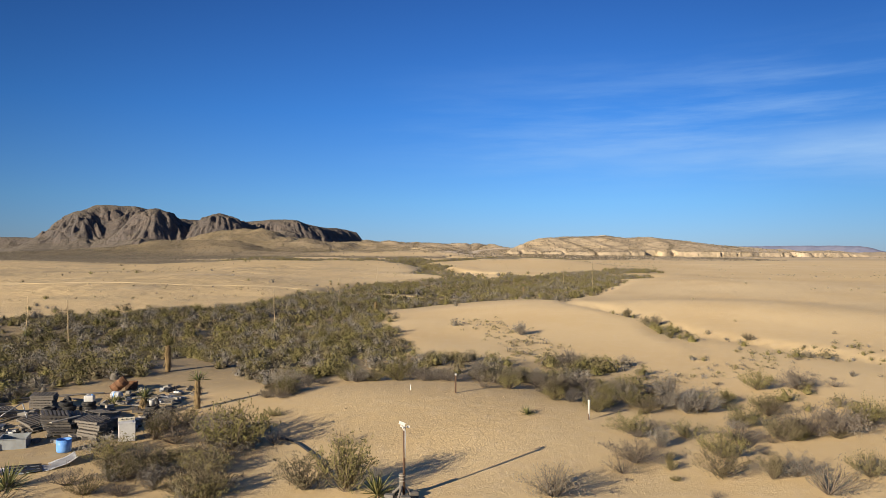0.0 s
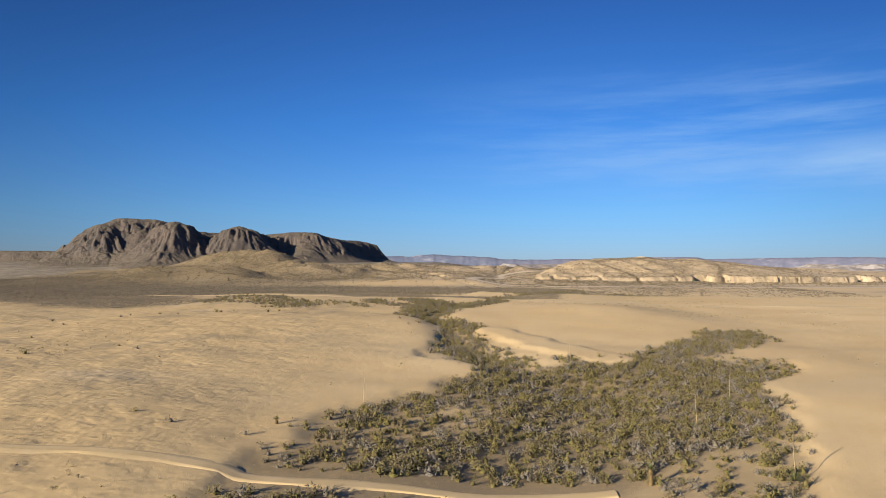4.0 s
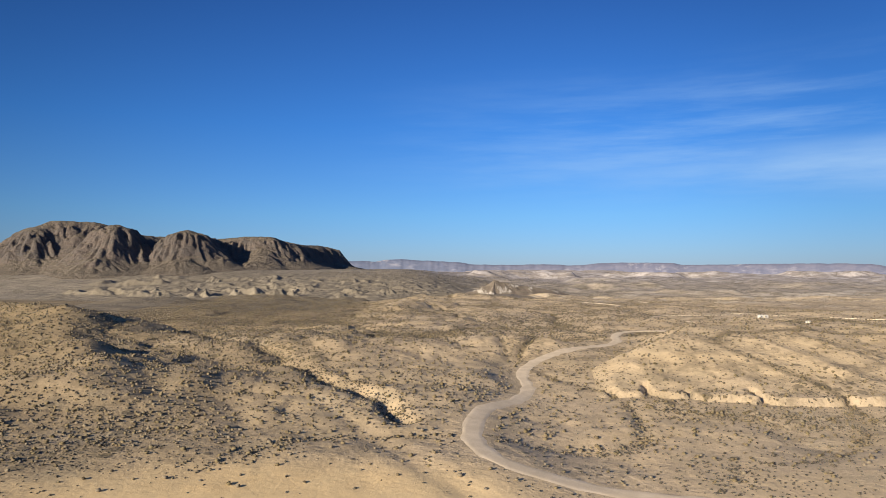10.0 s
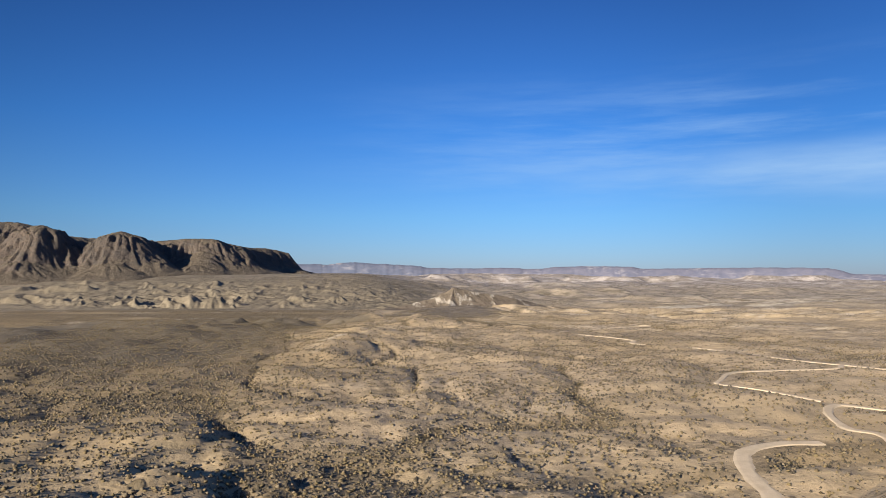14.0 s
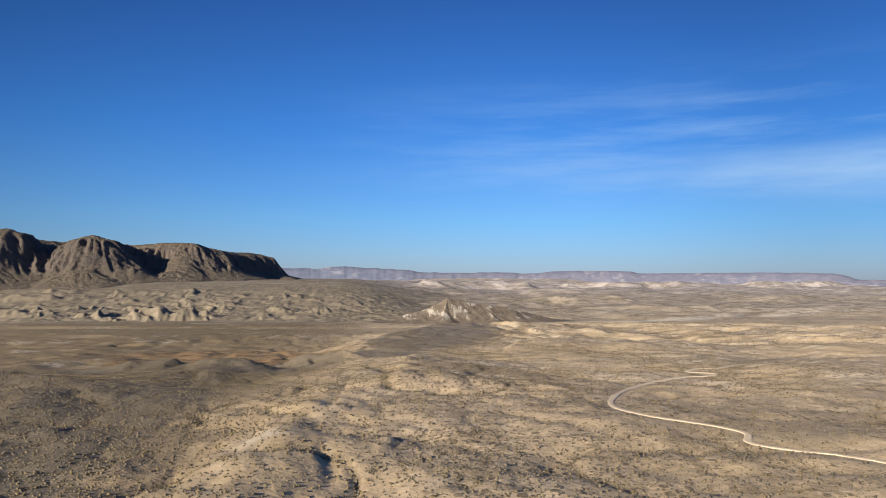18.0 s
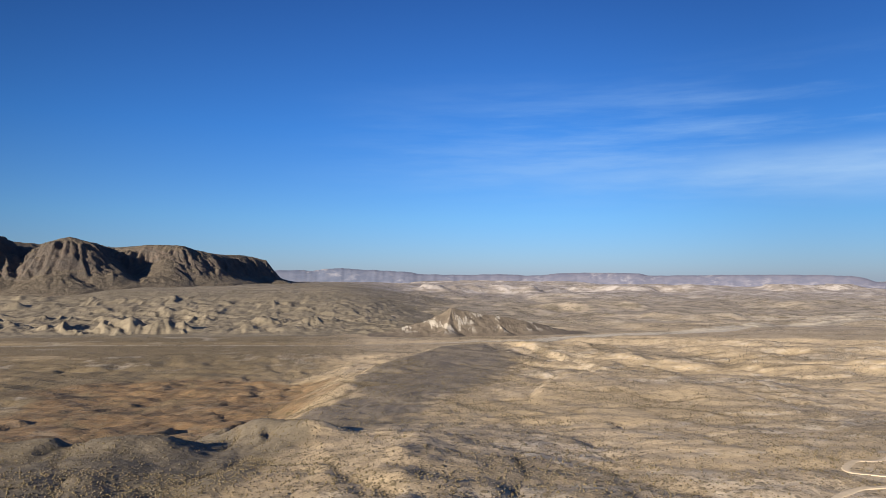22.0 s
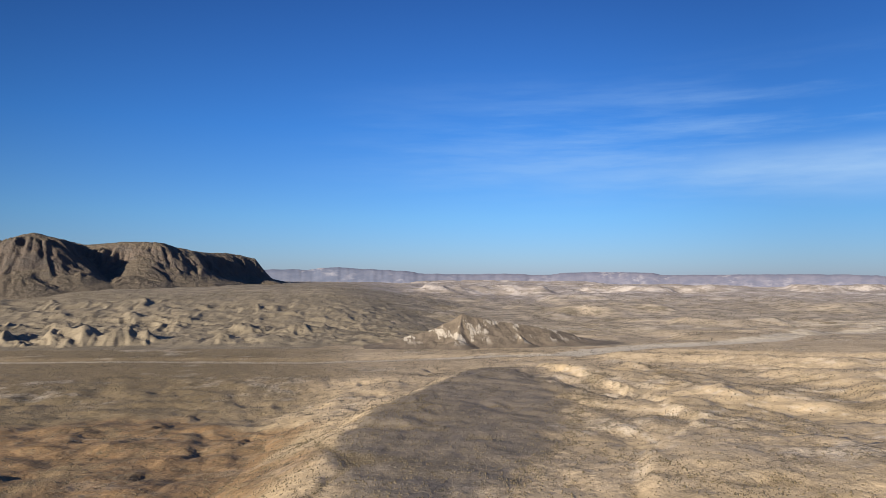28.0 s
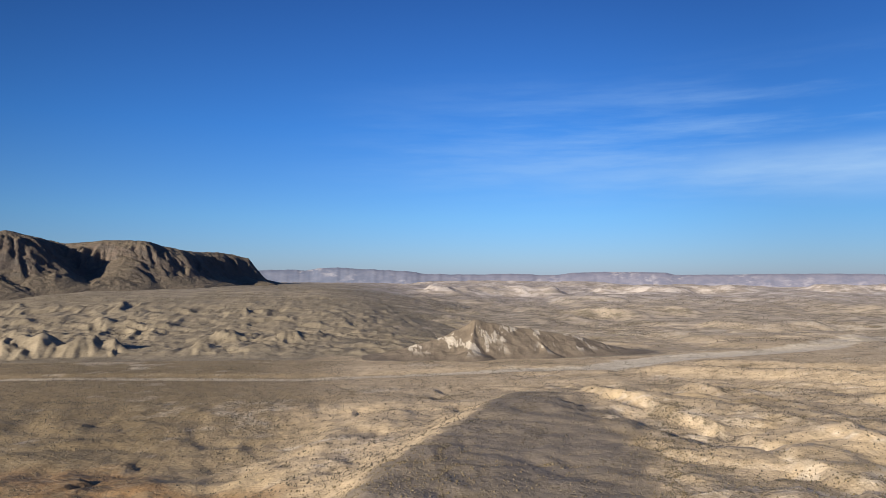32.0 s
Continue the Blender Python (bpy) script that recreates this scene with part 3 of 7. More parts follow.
def badlands(x, y):
    """Broken rows of slopes cut into spurs, cones and alcoves, each falling away gently behind."""
    west = ss(-1000, -930, x) * (1 - ss(60, 330, x))
    total = np.zeros(np.shape(x))
    for i, (lx, ly, tall, deep) in enumerate(BADLAND_ROWS):
        q = 211 + 9 * i
        sx = x + 0.25 * (y - 2200) + 12 * vnoise(x / 50, y / 50, q + 5)
        into = y - np.interp(x, lx, ly) - 30 * vnoise(x / 120, y / 200, q)
        gap = ss(-0.5, 0.2, vnoise(x / 90, y / 150, q + 3) + 0.25)
        spur = 0.8 * np.abs(vnoise(sx / 34, y / 80, q + 1)) + 0.28 * np.abs(vnoise(sx / 13 + 0.5 * vnoise(x / 20, y / 20, q + 6), y / 34, q + 2)) + 0.12 * np.abs(vnoise(sx / 5.5, y / 18, q + 7))
        peaks = 0.72 + 0.4 * vnoise(sx / 30, y / 36, q + 4)
        up = np.interp(into, [0, 20, 45, 60], [0.0, 0.42, 0.9, 1.0])
        down = 1 - ss(48, 62 + deep, into)
        total = np.maximum(total, np.interp(x, lx, tall) * gap * np.clip(1.12 * up * down * peaks - 0.75 * spur * (up * down) ** 0.3 + 0.06, 0, 1) * (0.9 + 0.25 * (i == 0) * ss(-250, -340, x)))
    row = ss(2075, 2140, y + 14 * vnoise(x / 60, y / 60, 61)) * (1 - 0.8 * ss(2500, 2690, y))
    return west * ss(2046, 2066, y) * (total + row * (5.5 * (rolls(x, y, 52, 65) - 0.25) + 1.8 * fbm(x, y, 26, 4, 66, True) + 0.8))


FAR_HILLS = [([(1000, 3740), (1180, 3700), (1340, 3770), (1480, 3750)], 100, 24), ([(620, 2860), (720, 2830), (850, 2880)], 85, 17), ([(830, 2530), (930, 2505), (1040, 2540)], 60, 12), ([(480, 2650), (560, 2700)], 60, 9), ([(1900, 3760), (2300, 3820)], 110, 22), ([(700, 3300), (960, 3260)], 80, 10), ([(1300, 2900), (1700, 3000)], 70, 10), ([(300, 3500), (520, 3620), (700, 3600)], 100, 22)]


def far_hills(x, y):
    z = np.zeros(np.shape(x))
    for pts, w, tall in FAR_HILLS:
        d = seg_dist(x, y, pts)
        m = d < 1.3 * w
        if np.any(m):
            xm, ym = x[m], y[m]
            rib = fbm(xm + 0.3 * ym, 0.3 * ym, 38, 3, 68, True)
            q = d[m] / w + 0.16 * rib + 0.25 * vnoise(xm / 60, ym / 60, 69)
            z[m] = np.maximum(z[m], tall * np.interp(q, [-0.4, 0.25, 0.5, 1.0], [1, 1, 0.6, 0]))
    farr = ss(2250, 2600, y) * ss(-150, 250, x)
    step = ss(0.05, 0.16, vnoise(x / 420, y / 170, 67) + 0.1 * fbm(x, y, 60, 3, 68, True)) * ss(2700, 3300, y)
    return z + farr * (0.7 * fbm(x, y, 150, 4, 65, True) + 2.5 * step)


def height(x, y):
    z = smooth_base(x, y)
    # ---- dunes and washes of the first stretch
    near = 1 - ss(235, 300, y)
    z = z + near * (0.45 * fbm(x, y, 34, 3, 5) + 0.12 * fbm(x, y, 9, 2, 6))
    z = z + 0.9 * hump(x, y, 22, 56, 26, 12, -8) * near + 0.5 * hump(x, y, 0, 27, 9, 6) * near
    z = z + 0.9 * hump(x, y, -40, 100, 30, 30) * near + 0.8 * hump(x, y, 45, 95, 22, 28) * near + 0.7 * hump(x, y, -30, 165, 24, 30) + 0.8 * hump(x, y, 35, 195, 22, 28)
    z = z - 0.7 * spine(x, y, [(-60, 38), (-15, 44), (-4, 62), (6, 88), (14, 110)], 9) * near - 0.5 * spine(x, y, [(14, 110), (4, 132), (0, 158), (-4, 188)], 6) * near
    z = z + near * (0.16 + 0.22 * ss(60, 90, y)) * ss(-0.7, 0.8, sand_banks(x, y)) * ss(28, 38, y) * (1 - ss(170, 200, y)) * (1 - 0.7 * ss(30, 55, np.abs(x)))
    z = z + 1.1 * fbm(x, y, 12, 3, 124) * hump(x, y, 6, 261, 17, 13, 0, 2)
    z = z - 0.22 * spine(x + 0.5 * vnoise(x / 2.5, y / 2.5, 125), y, [(12.5, 66), (12, 57), (14.3, 51.5), (17.3, 45), (20.8, 40.5), (28, 31)], 0.8) * near
    z = z + 1.2 * ss(140, 180, y) * (1 - ss(250, 300, y)) * ss(30, 0, np.abs(x + 10) - 40) + 2.6 * ss(32, 8, x) * ss(325, 360, y) * (1 - ss(400, 450, y))
    # ---- land to the left falls away past the hills
    z = z - 15 * ss(-190, -400, x) * ss(430, 700, y) * (1 - ss(1000, 1300, y))
    z = z - 9 * ss(-170, -330, x) * ss(300, 420, y) * (1 - ss(430, 700, y))
    # ---- hills by the road
    hill = np.maximum(12.0 * roof(x + 5 * vnoise(x / 22, y / 22, 191), y, [(-150, 515), (-130, 496), (-112, 482)], 46), 6.0 * roof(x, y + 4 * vnoise(x / 18, y / 18, 192), [(-124, 484), (-84, 440), (-68, 408)], 36))
    hill = np.maximum(hill, np.maximum(3.8 * spine(x, y, [(-100, 480), (-55, 470), (-20, 462)], 28), 3.4 * spine(x, y, [(-20, 466), (35, 484)], 24)))
    hill = np.maximum(hill, np.maximum(5.6 * roof(x, y + 3 * vnoise(x / 12, y / 12, 193), [(-140, 376), (-116, 372), (-100, 374)], 28), 2.6 * hump(x, y, -80, 380, 18, 12)))
    z = z - 5.5 * ss(250, 420, x) * ss(480, 580, y) * (1 - ss(850, 1000, y))
    z = z + hill + 2.2 * hump(x, y, -25, 502, 34, 16) + 2.5 * hump(x, y, 115, 775, 70, 60) + 2.4 * hump(x, y, 240, 960, 110, 90)
    # ---- pale ridge, the cones before it and the dark hill beside it
    wobble = 5 * vnoise(x / 17, y / 17, 196)
    z = z + np.interp(y, [800, 860, 950], [4.5, 6.0, 10.5]) * roof(x + wobble, y, [(50, 985), (46, 950), (44, 905), (40, 870), (22, 835), (10, 812)], 85, 1.0) + 4.5 * roof(x, y + wobble, [(8, 735), (4, 722)], 32) + 2.6 * spine(x, y, [(5, 790), (-8, 748), (-12, 690)], 20) + 2.5 * spine(x, y, [(40, 870), (75, 860), (110, 850)], 34)
    z = z + 7.0 * roof(x + 2 * wobble, y, [(-175, 905), (-127, 880), (-105, 850)], 70) + 4.5 * roof(x, y + 2 * wobble, [(-250, 850), (-190, 800)], 60) + 3.5 * roof(x + wobble, y, [(-70, 1000), (-85, 940)], 50)
    # ---- low basin with red clay on the left
    basin = ss(20, -50, x - np.interp(y, [1000, 1200, 1500, 1700], [-20, 0, 5, 60])) * ss(1010, 1120, y) * (1 - ss(1500, 1750, y))
    z = z - 14 * basin
    z = z + basin * (3.2 * (rolls(x, y, 52, 41) - 0.3) * (1 - ss(1380, 1560, y)))
    # ---- dark gravel ridge
    cx = np.interp(y, [1000, 1130, 1300, 1390, 1480, 1530, 1630, 1740], [20, 20, 46, 76, 112, 138, 180, 225])
    off = (x - cx) * 0.85
    prof = np.where(off < 0, np.exp(-((off + 4) / 30) ** 2 * (off < -4)), 1 - ss(0, 190, off) * 0.9)
    cap = np.interp(y, [1000, 1090, 1200, 1300, 1400, 1500, 1560, 1640, 1760], [0, 4, 8, 12, 15, 18, 17, 11, 0])
    z = z + cap * prof * (1 - ss(170, 270, off)) + 3.4 * cap / 14 * (rolls(x, y, 64, 57) - 0.3) * (1 - ss(200, 300, off)) + 0.9 * cap / 14 * fbm(x, y, 30, 3, 58, True)
    z = z + 8 * spine(x, y, [(-45, 1085), (-20, 1060), (6, 1020)], 22) + 6 * spine(x, y, [(-120, 1000), (-60, 1010)], 26)
    # ---- pale benches on the right
    z = z + 9 * spine(x, y, [(400, 1860), (520, 1770), (720, 1690), (1000, 1640)], 48) + 6 * spine(x, y, [(296, 1640), (437, 1590), (640, 1510), (900, 1440)], 38) + 6 * spine(x, y, [(500, 1940), (640, 1880), (900, 1800), (1200, 1760)], 40) + 4 * spine(x, y, [(290, 1430), (380, 1400), (520, 1340), (700, 1290)], 34)
    z = z + 4.5 * ss(-3, 3, (x - np.interp(y, [1150, 1217, 1330, 1364, 1420, 1472, 1520, 1590, 1650], [140, 168, 252, 252, 260, 252, 240, 214, 205])) + 4 * vnoise(x / 30, y / 30, 51)) * ss(1120, 1200, y) * (1 - ss(1560, 1680, y))
    u, v = 0.94 * x - 0.34 * y, 0.34 * x + 0.94 * y
    z = z + (1.3 * fbm(u * 0.22, v, 55, 4, 197, True) + 0.8 * fbm(u, v * 0.3, 34, 3, 198, True)) * ss(130, 260, x) * ss(1050, 1200, y) * (1 - ss(1850, 2000, y))
    mounds = ss(110, 200, x - 0.08 * (y - 1000)) * ss(950, 1100, y) * (1 - ss(1850, 2000, y))
    z = z + mounds * (2.4 * (rolls(x, y, 40, 151) - 0.3) - 0.7 * creek(x, y, 40, 151))
    # ---- rounded ground, gullied, rougher away from the sand
    inside = ss(-30, 10, bluff_in(x, y)[0]) * (1 - ss(60, 110, bluff_in(x, y)[1])) * (1 - ss(215, 300, x))
    by_road = np.minimum(np.minimum(seg_dist(x, y, ROAD_MAIN), seg_dist(x, y, ROAD_HILL)), np.minimum(seg_dist(x, y, ROAD_SPUR), seg_dist(x, y, ROAD_LOOP)))
    off_road = 1 - np.exp(-(by_road / 7) ** 4)
    rough = off_road * ss(320, 430, y) * (1 - 0.94 * inside) * (1 - 0.6 * ss(1650, 1800, y) * (1 - ss(2100, 2250, y)))
    z = z + rough * ((3.6 - 2.6 * ss(700, 1050, y)) * (rolls(x, y, 58, 11) - 0.3) + (1.9 - 0.9 * ss(800, 1200, y)) * (rolls(x, y, 21, 15) - 0.3) + 0.8 * (rolls(x, y, 9, 17) - 0.3) + 0.8 * ss(700, 1000, y) * fbm(x + 0.3 * y, y - 0.3 * x, 34, 4, 19, True))
    far = ss(900, 1300, y)
    z = z + far * 2.6 * fbm(x, y, 210, 3, 21) * (1 - ss(1700, 1850, y) * (1 - ss(2150, 2300, y)))
    z = z + (scarps(x, y)[0] + cut_banks(x, y)) * off_road * (1 - 0.8 * inside)
    z = z - rough * (1 - 0.4 * ss(1000, 1300, y)) * (0.8 * creek(x, y, 58, 11) + 0.25 * creek(x, y, 21, 15))
    # ---- pale bluffs and hills of the far plain
    z = z + far_hills(x, y)
    # ---- roads, gullies and the river bed cut in
    z = z - swale(x, y)
    z = z - 0.45 * spine(x, y, GULLY_A, 3.5) - 1.7 * spine(x + 2 * vnoise(x / 9, y / 9, 195), y, GULLY_B, 4.5)
    rv = seg_dist(x, y, RIVER)
    z = z - 2.5 * np.exp(-(rv / 26) ** 4)
    return z


def west_flat(x, y):
    """The flat of fine brush north of the track, and the land west of it; bare hillocks stand in its edge."""
    north = y - np.interp(x, [p[0] for p in TRACK_A], [p[1] for p in TRACK_A])
    flat = 0.8 * ss(1, 8, north + 3 * vnoise(x / 9, y / 9, 137)) * ss(334, 312, y + 0.12 * x) * ss(-150, -100, x) * (1 - ss(34, 46, x - 0.2 * (y - 290)))
    flat = flat * (1 - np.clip(1.4 * hump(x, y, 7, 257, 17, 16, 0, 2), 0, 1))
    return np.maximum(flat, np.maximum(0.5 * hump(x, y, -82, 238, 30, 24, 0, 2), 0.75 * ss(-62, -100, x + 0.35 * (y - 260)) * ss(205, 245, y + 22 * vnoise(x / 45, y / 45, 136)) * (1 - ss(350, 420, y + 40 * vnoise(x / 70, y / 70, 135))) * (1 - 0.7 * ss(-190, -330, x))))


def bare_clay(x, y):
    """The open clay floor of the basin."""
    return ss(0.2, 0.6, hump(x, y, -150, 1330, 190, 290) + 0.35 * fbm(x, y, 60, 3, 138))


def masks(x, y, z):
    """Ground covers: scrub, grey gravel, red clay, pale rock, bare wash, far speckle."""
    n1, n2 = fbm(x, y, 14, 3, 101), fbm(x, y, 60, 3, 102)
    gully = np.maximum(creek(x, y, 58, 11), 0.45 * creek(x, y, 21, 15)) * ss(340, 430, y)
    wash = scrub_density(x, y)
    edge = np.interp(y, GREY_EDGE_Y, GREY_EDGE_X)
    grey = ss(12, -12, x - edge + 14 * n1) * ss(560, 640, y + 0.4 * x + 20 * n1) * (1 - ss(1085, 1125, y + 10 * n1))
    ridge_left, ridge_right = edge, np.interp(y, [1030, 1116, 1158, 1201, 1246, 1348, 1433, 1491, 1552, 1611, 1735], [45, 67, 83, 105, 133, 168, 196, 200, 190, 196, 215])
    grey = np.maximum(grey, ss(-3, 3, x - ridge_left + 9 * n1) * ss(9, -9, x - ridge_right + 22 * n1) * ss(1020, 1060, y) * (1 - ss(1640, 1740, y)))
    bd = seg_dist(x, y, [(100, 2095), (207, 2102), (350, 2118), (440, 2135)])
    butte = ss(80, 55, bd + 12 * n1)
    grey = np.maximum(grey, 0.95 * ss(2080, 2200, y) * ss(-1.0, -0.2, n2) * (1 - 0.7 * ss(0, 400, x)))
    red = ss(0.0, 0.3, hump(x, y, -125, 1310, 175, 290) * 1.6 - 0.3 + 0.5 * fbm(x, y, 70, 4, 103)) * (1 - grey)
    pale = ss(0.25, 0.6, n2 + 0.5 * n1) * ss(700, 1000, y) * 0.5
    pale = np.maximum(pale, 0.9 * ss(0.12, 0.4, fbm(x * 0.35 + 0.1 * y, y, 120, 4, 104)) * ss(2200, 2500, y) * (0.25 + 0.75 * ss(-100, 300, x)))
    ribs = fbm(x + 0.25 * (y - 2100), (y - 2100) * 0.35, 34, 3, 83)
    streak = ss(60, 38, bd) * ss(0.16, 0.30, fbm(x + 0.5 * (y - 2100), (y - 2100) * 0.4, 20, 3, 84)) * ss(2112, 2090, y) * ss(0.0, 0.25, ribs + 0.15)
    pale, grey = np.maximum(pale * (1 - butte), streak), np.maximum(grey * (1 - butte), butte * (1 - 0.95 * streak))
    pale = np.maximum(pale, 0.5 * spine(x, y, [(30, 838), (18, 813), (2, 782), (-8, 748), (-12, 690)], 16) * (0.6 + n1))
    pale = np.maximum(pale, 0.6 * scarps(x, y)[1] * (1 - grey) * ss(-100, 160, x))
    white_line = seg_dist(x + 5 * n1, y + 9 * vnoise(x / 12, y / 12, 105), [(150, 1190), (172, 1217), (200, 1250), (256, 1330), (253, 1364), (262, 1420), (253, 1472), (240, 1520), (215, 1590)])
    pale = np.maximum(pale, 0.35 * ss(4.5, 1.5, white_line))
    pale = pale * (1 - 0.85 * ss(150, -60, x) * ss(2080, 2120, y))
    river = ss(20, 12, seg_dist(x, y, RIVER) + 7 * n1 + 6.5 - 12 * ss(100, 300, x) - 10 * ss(250, 400, x))
    olive = 0.9 * ss(40, 0, np.abs(y - 1790 + 0.1 * x + 30 * n1) - 90) * ss(150, -60, x) + 0.5 * ss(0.1, 0.5, fbm(x * 0.3, y, 160, 3, 107)) * ss(2300, 2500, y)
    speck = ss(255, 330, y) * np.clip(0.55 + 0.7 * n2 + 0.5 * gully, 0, 1)
    flat = ss(0.25, 0.6, west_flat(x, y) + 0.3 * n1)
    speck = np.maximum(speck, flat)
    sandflat = hump(x, y, -18, 342, 48, 13, 0, 2) + hump(x, y, 150, 312, 110, 20, 0, 2) * (y < 330)
    speck = speck * (1 - np.clip(sandflat * 1.3, 0, 1))
    wash = np.maximum(wash, 0.75 * hump(x, y, -12.5, 24, 6.5, 6.5, 0, 2))
    scrub = np.clip(np.maximum(wash * 1.0, np.maximum(gully * 0.85, flat * 0.72)), 0, 1) * (1 - river)
    bench = 0.4 * ss(180, 260, x - 40 * n1) * ss(1050, 1250, y) * (1 - ss(1900, 2050, y))
    soil = (1 - 0.05 * bench) * np.maximum(ss(232, 330, y + 25 * n1), (0.8 + 0.18 * ss(140, 200, y)) * ss(4, -30, x + 8 * n1) * ss(45, 85, y)) * (1 + 0.25 * ss(0, -120, x) + 0.3 * ss(1600, 1800, y)) * np.clip(0.92 + 0.3 * n2, 0.6 + 0.05 * ss(500, 700, y), 1) * (1 - 0.65 * np.clip(sandflat, 0, 1)) * (1 - 0.3 * ss(0.05, 0.4, hump(x, y, 110, 465, 110, 70)))
    return scrub, grey, red, pale, np.maximum(river, 0) * (0.55 + 0.45 * ss(0, 320, x)), olive, speck, soil


SCRUB_BANDS = [([(-13, 32), (-4, 37)], 5, 0.75), ([(-22, 30), (-14, 35)], 6, 0.9), ([(9, 57), (12, 54), (14, 51), (17, 45), (20, 39), (26, 30)], 0.5, 0.14), ([(-53, 88), (-53, 105), (-52, 121), (-55, 146)], 2.5, 0.35), ([(-40, 62), (-34, 75), (-32, 83), (-26, 94)], 1.0, 0.2), ([(-14, 55), (-5, 62)], 7, 0.8), ([(-9, 42), (-7, 52)], 7, 0.8), ([(-14, 66), (-10, 72)], 5, 0.4), ([(-70, 34), (-22, 42)], 14, 1), ([(-22, 42), (-9, 42)], 9, 1), ([(-34, 60), (-12, 52)], 7, 1), ([(-14, 60), (-2, 82)], 8, 1), ([(2, 82), (10, 95)], 9, 1), ([(-6, 84), (2, 98)], 9, 0.3), ([(10, 95), (16, 112)], 11, 1), ([(16, 112), (22, 122)], 10, 1), ([(22, 122), (45, 158)], 4.5, 0.8), ([(6, 122), (0, 158), (-5, 190)], 4.5, 1),
               ([(-5, 190), (-7, 210)], 3.5, 1), ([(-20.4, 228), (-16, 218), (-12, 213), (-7, 210)], 1.8, 0.85), ([(-3, 187), (3, 213), (7, 218), (11.5, 223), (14, 232)], 3.4, 1), ([(13, 238), (19, 252), (30, 262), (44, 292), (50, 306)], 1.8, 0.8), ([(-10, 234), (-5, 224), (-3.3, 217.5), (-6, 210)], 3.2, 1), ([(-66, 253), (-56, 248), (-47, 243)], 2.2, 0.6), ([(-48, 242), (-40.5, 230), (-38, 220), (-35, 211)], 2.2, 0.55), ([(-32.6, 228.5), (-26, 219), (-22, 212), (-19, 206)], 0.8, 0.4), ([(-62, 240), (-51, 229), (-42, 219), (-35, 209)], 8, 0.24), ([(-10, 212), (0, 209)], 2.4, 1), ([(-7, 35), (2, 35), (6, 33)], 4, 0.7), ([(8, 26), (30, 22), (60, 21)], 4, 0.10), ([(-14, 8), (-6, 24)], 7, 0.35), ([(-60, 265), (60, 265)], 3, 0.12), ([(-55, 8), (-22, 22)], 6, 0.6), ([(-60, 120), (-35, 128)], 5, 0.12), ([(-70, 175), (-40, 185)], 7, 0.2), ([(-34, 80), (-22, 78), (-12, 77)], 1.2, 0.5), ([(-24, 96), (-16, 90), (-11, 88)], 1.5, 0.45), ([(-60, 150), (-44, 140), (-34, 136)], 1.6, 0.3)]


def scrub_density(x, y):
    d = np.zeros(np.shape(x))
    warp = 3.0 * vnoise(x / 9, y / 9, 111) + 1.5 * vnoise(x / 3.5, y / 3.5, 112)
    for pts, r, k in SCRUB_BANDS:
        d = np.maximum(d, k * ss(r + 2.5, r - 2.5, seg_dist(x, y, pts) + warp * min(1, r / 6)))
    d = np.maximum(d * np.where((y > 36) & (y < 200), ss(0.8, -0.6, sand_banks(x, y)) * 0.97 + 0.03, 1), in_wash(x, y))
    return d * (1 - ss(290, 330, y))

# one sheet of ground: rows along the valley, columns that widen outwards
rows_y = np.concatenate([np.linspace(-4900, -60, 40)[:-1], np.arange(-60, 150, 1.1), np.arange(150, 560, 2.0), np.arange(560, 1500, 3.2), np.arange(1500, 2600, 4.6), np.linspace(2600, 4950, 130)])
HALF = 225
cell = np.interp(rows_y, [-4900, -60, 0, 150, 500, 1500, 2600, 4950], [6, 0.6, 0.4, 0.5, 0.8, 2.2, 5, 9])
lo, hi = np.full(len(rows_y), 0.05), np.full(len(rows_y), 12.0)
for _ in range(60):
    mid = (lo + hi) / 2
    big = cell * HALF / mid * np.sinh(mid) > 4950
    hi, lo = np.where(big, mid, hi), np.where(big, lo, mid)
SPREAD = (lo + hi) / 2
REACH = cell * HALF / SPREAD
U = np.linspace(-1, 1, 2 * HALF + 1)
GX = REACH[:, None] * np.sinh(SPREAD[:, None] * U[None, :])
GY = np.repeat(rows_y[:, None], len(U), 1)
GZ = height(GX, GY)


def grid_mesh(name, X, Y, Z):
    n, m = X.shape
    me = bpy.data.meshes.new(name)
    me.vertices.add(n * m)
    me.vertices.foreach_set("co", np.stack([X, Y, Z], -1).astype(np.float32).ravel())
    i = (np.arange(n - 1)[:, None] * m + np.arange(m - 1)[None, :]).ravel()
    quads = np.stack([i, i + 1, i + m + 1, i + m], -1).astype(np.int32)
    me.loops.add(quads.size)
    me.loops.foreach_set("vertex_index", quads.ravel())
    me.polygons.add(len(quads))
    me.polygons.foreach_set("loop_start", np.arange(0, quads.size, 4, dtype=np.int32))
    me.polygons.foreach_set("use_smooth", np.ones(len(quads), bool))
    me.update(calc_edges=True)
    return me


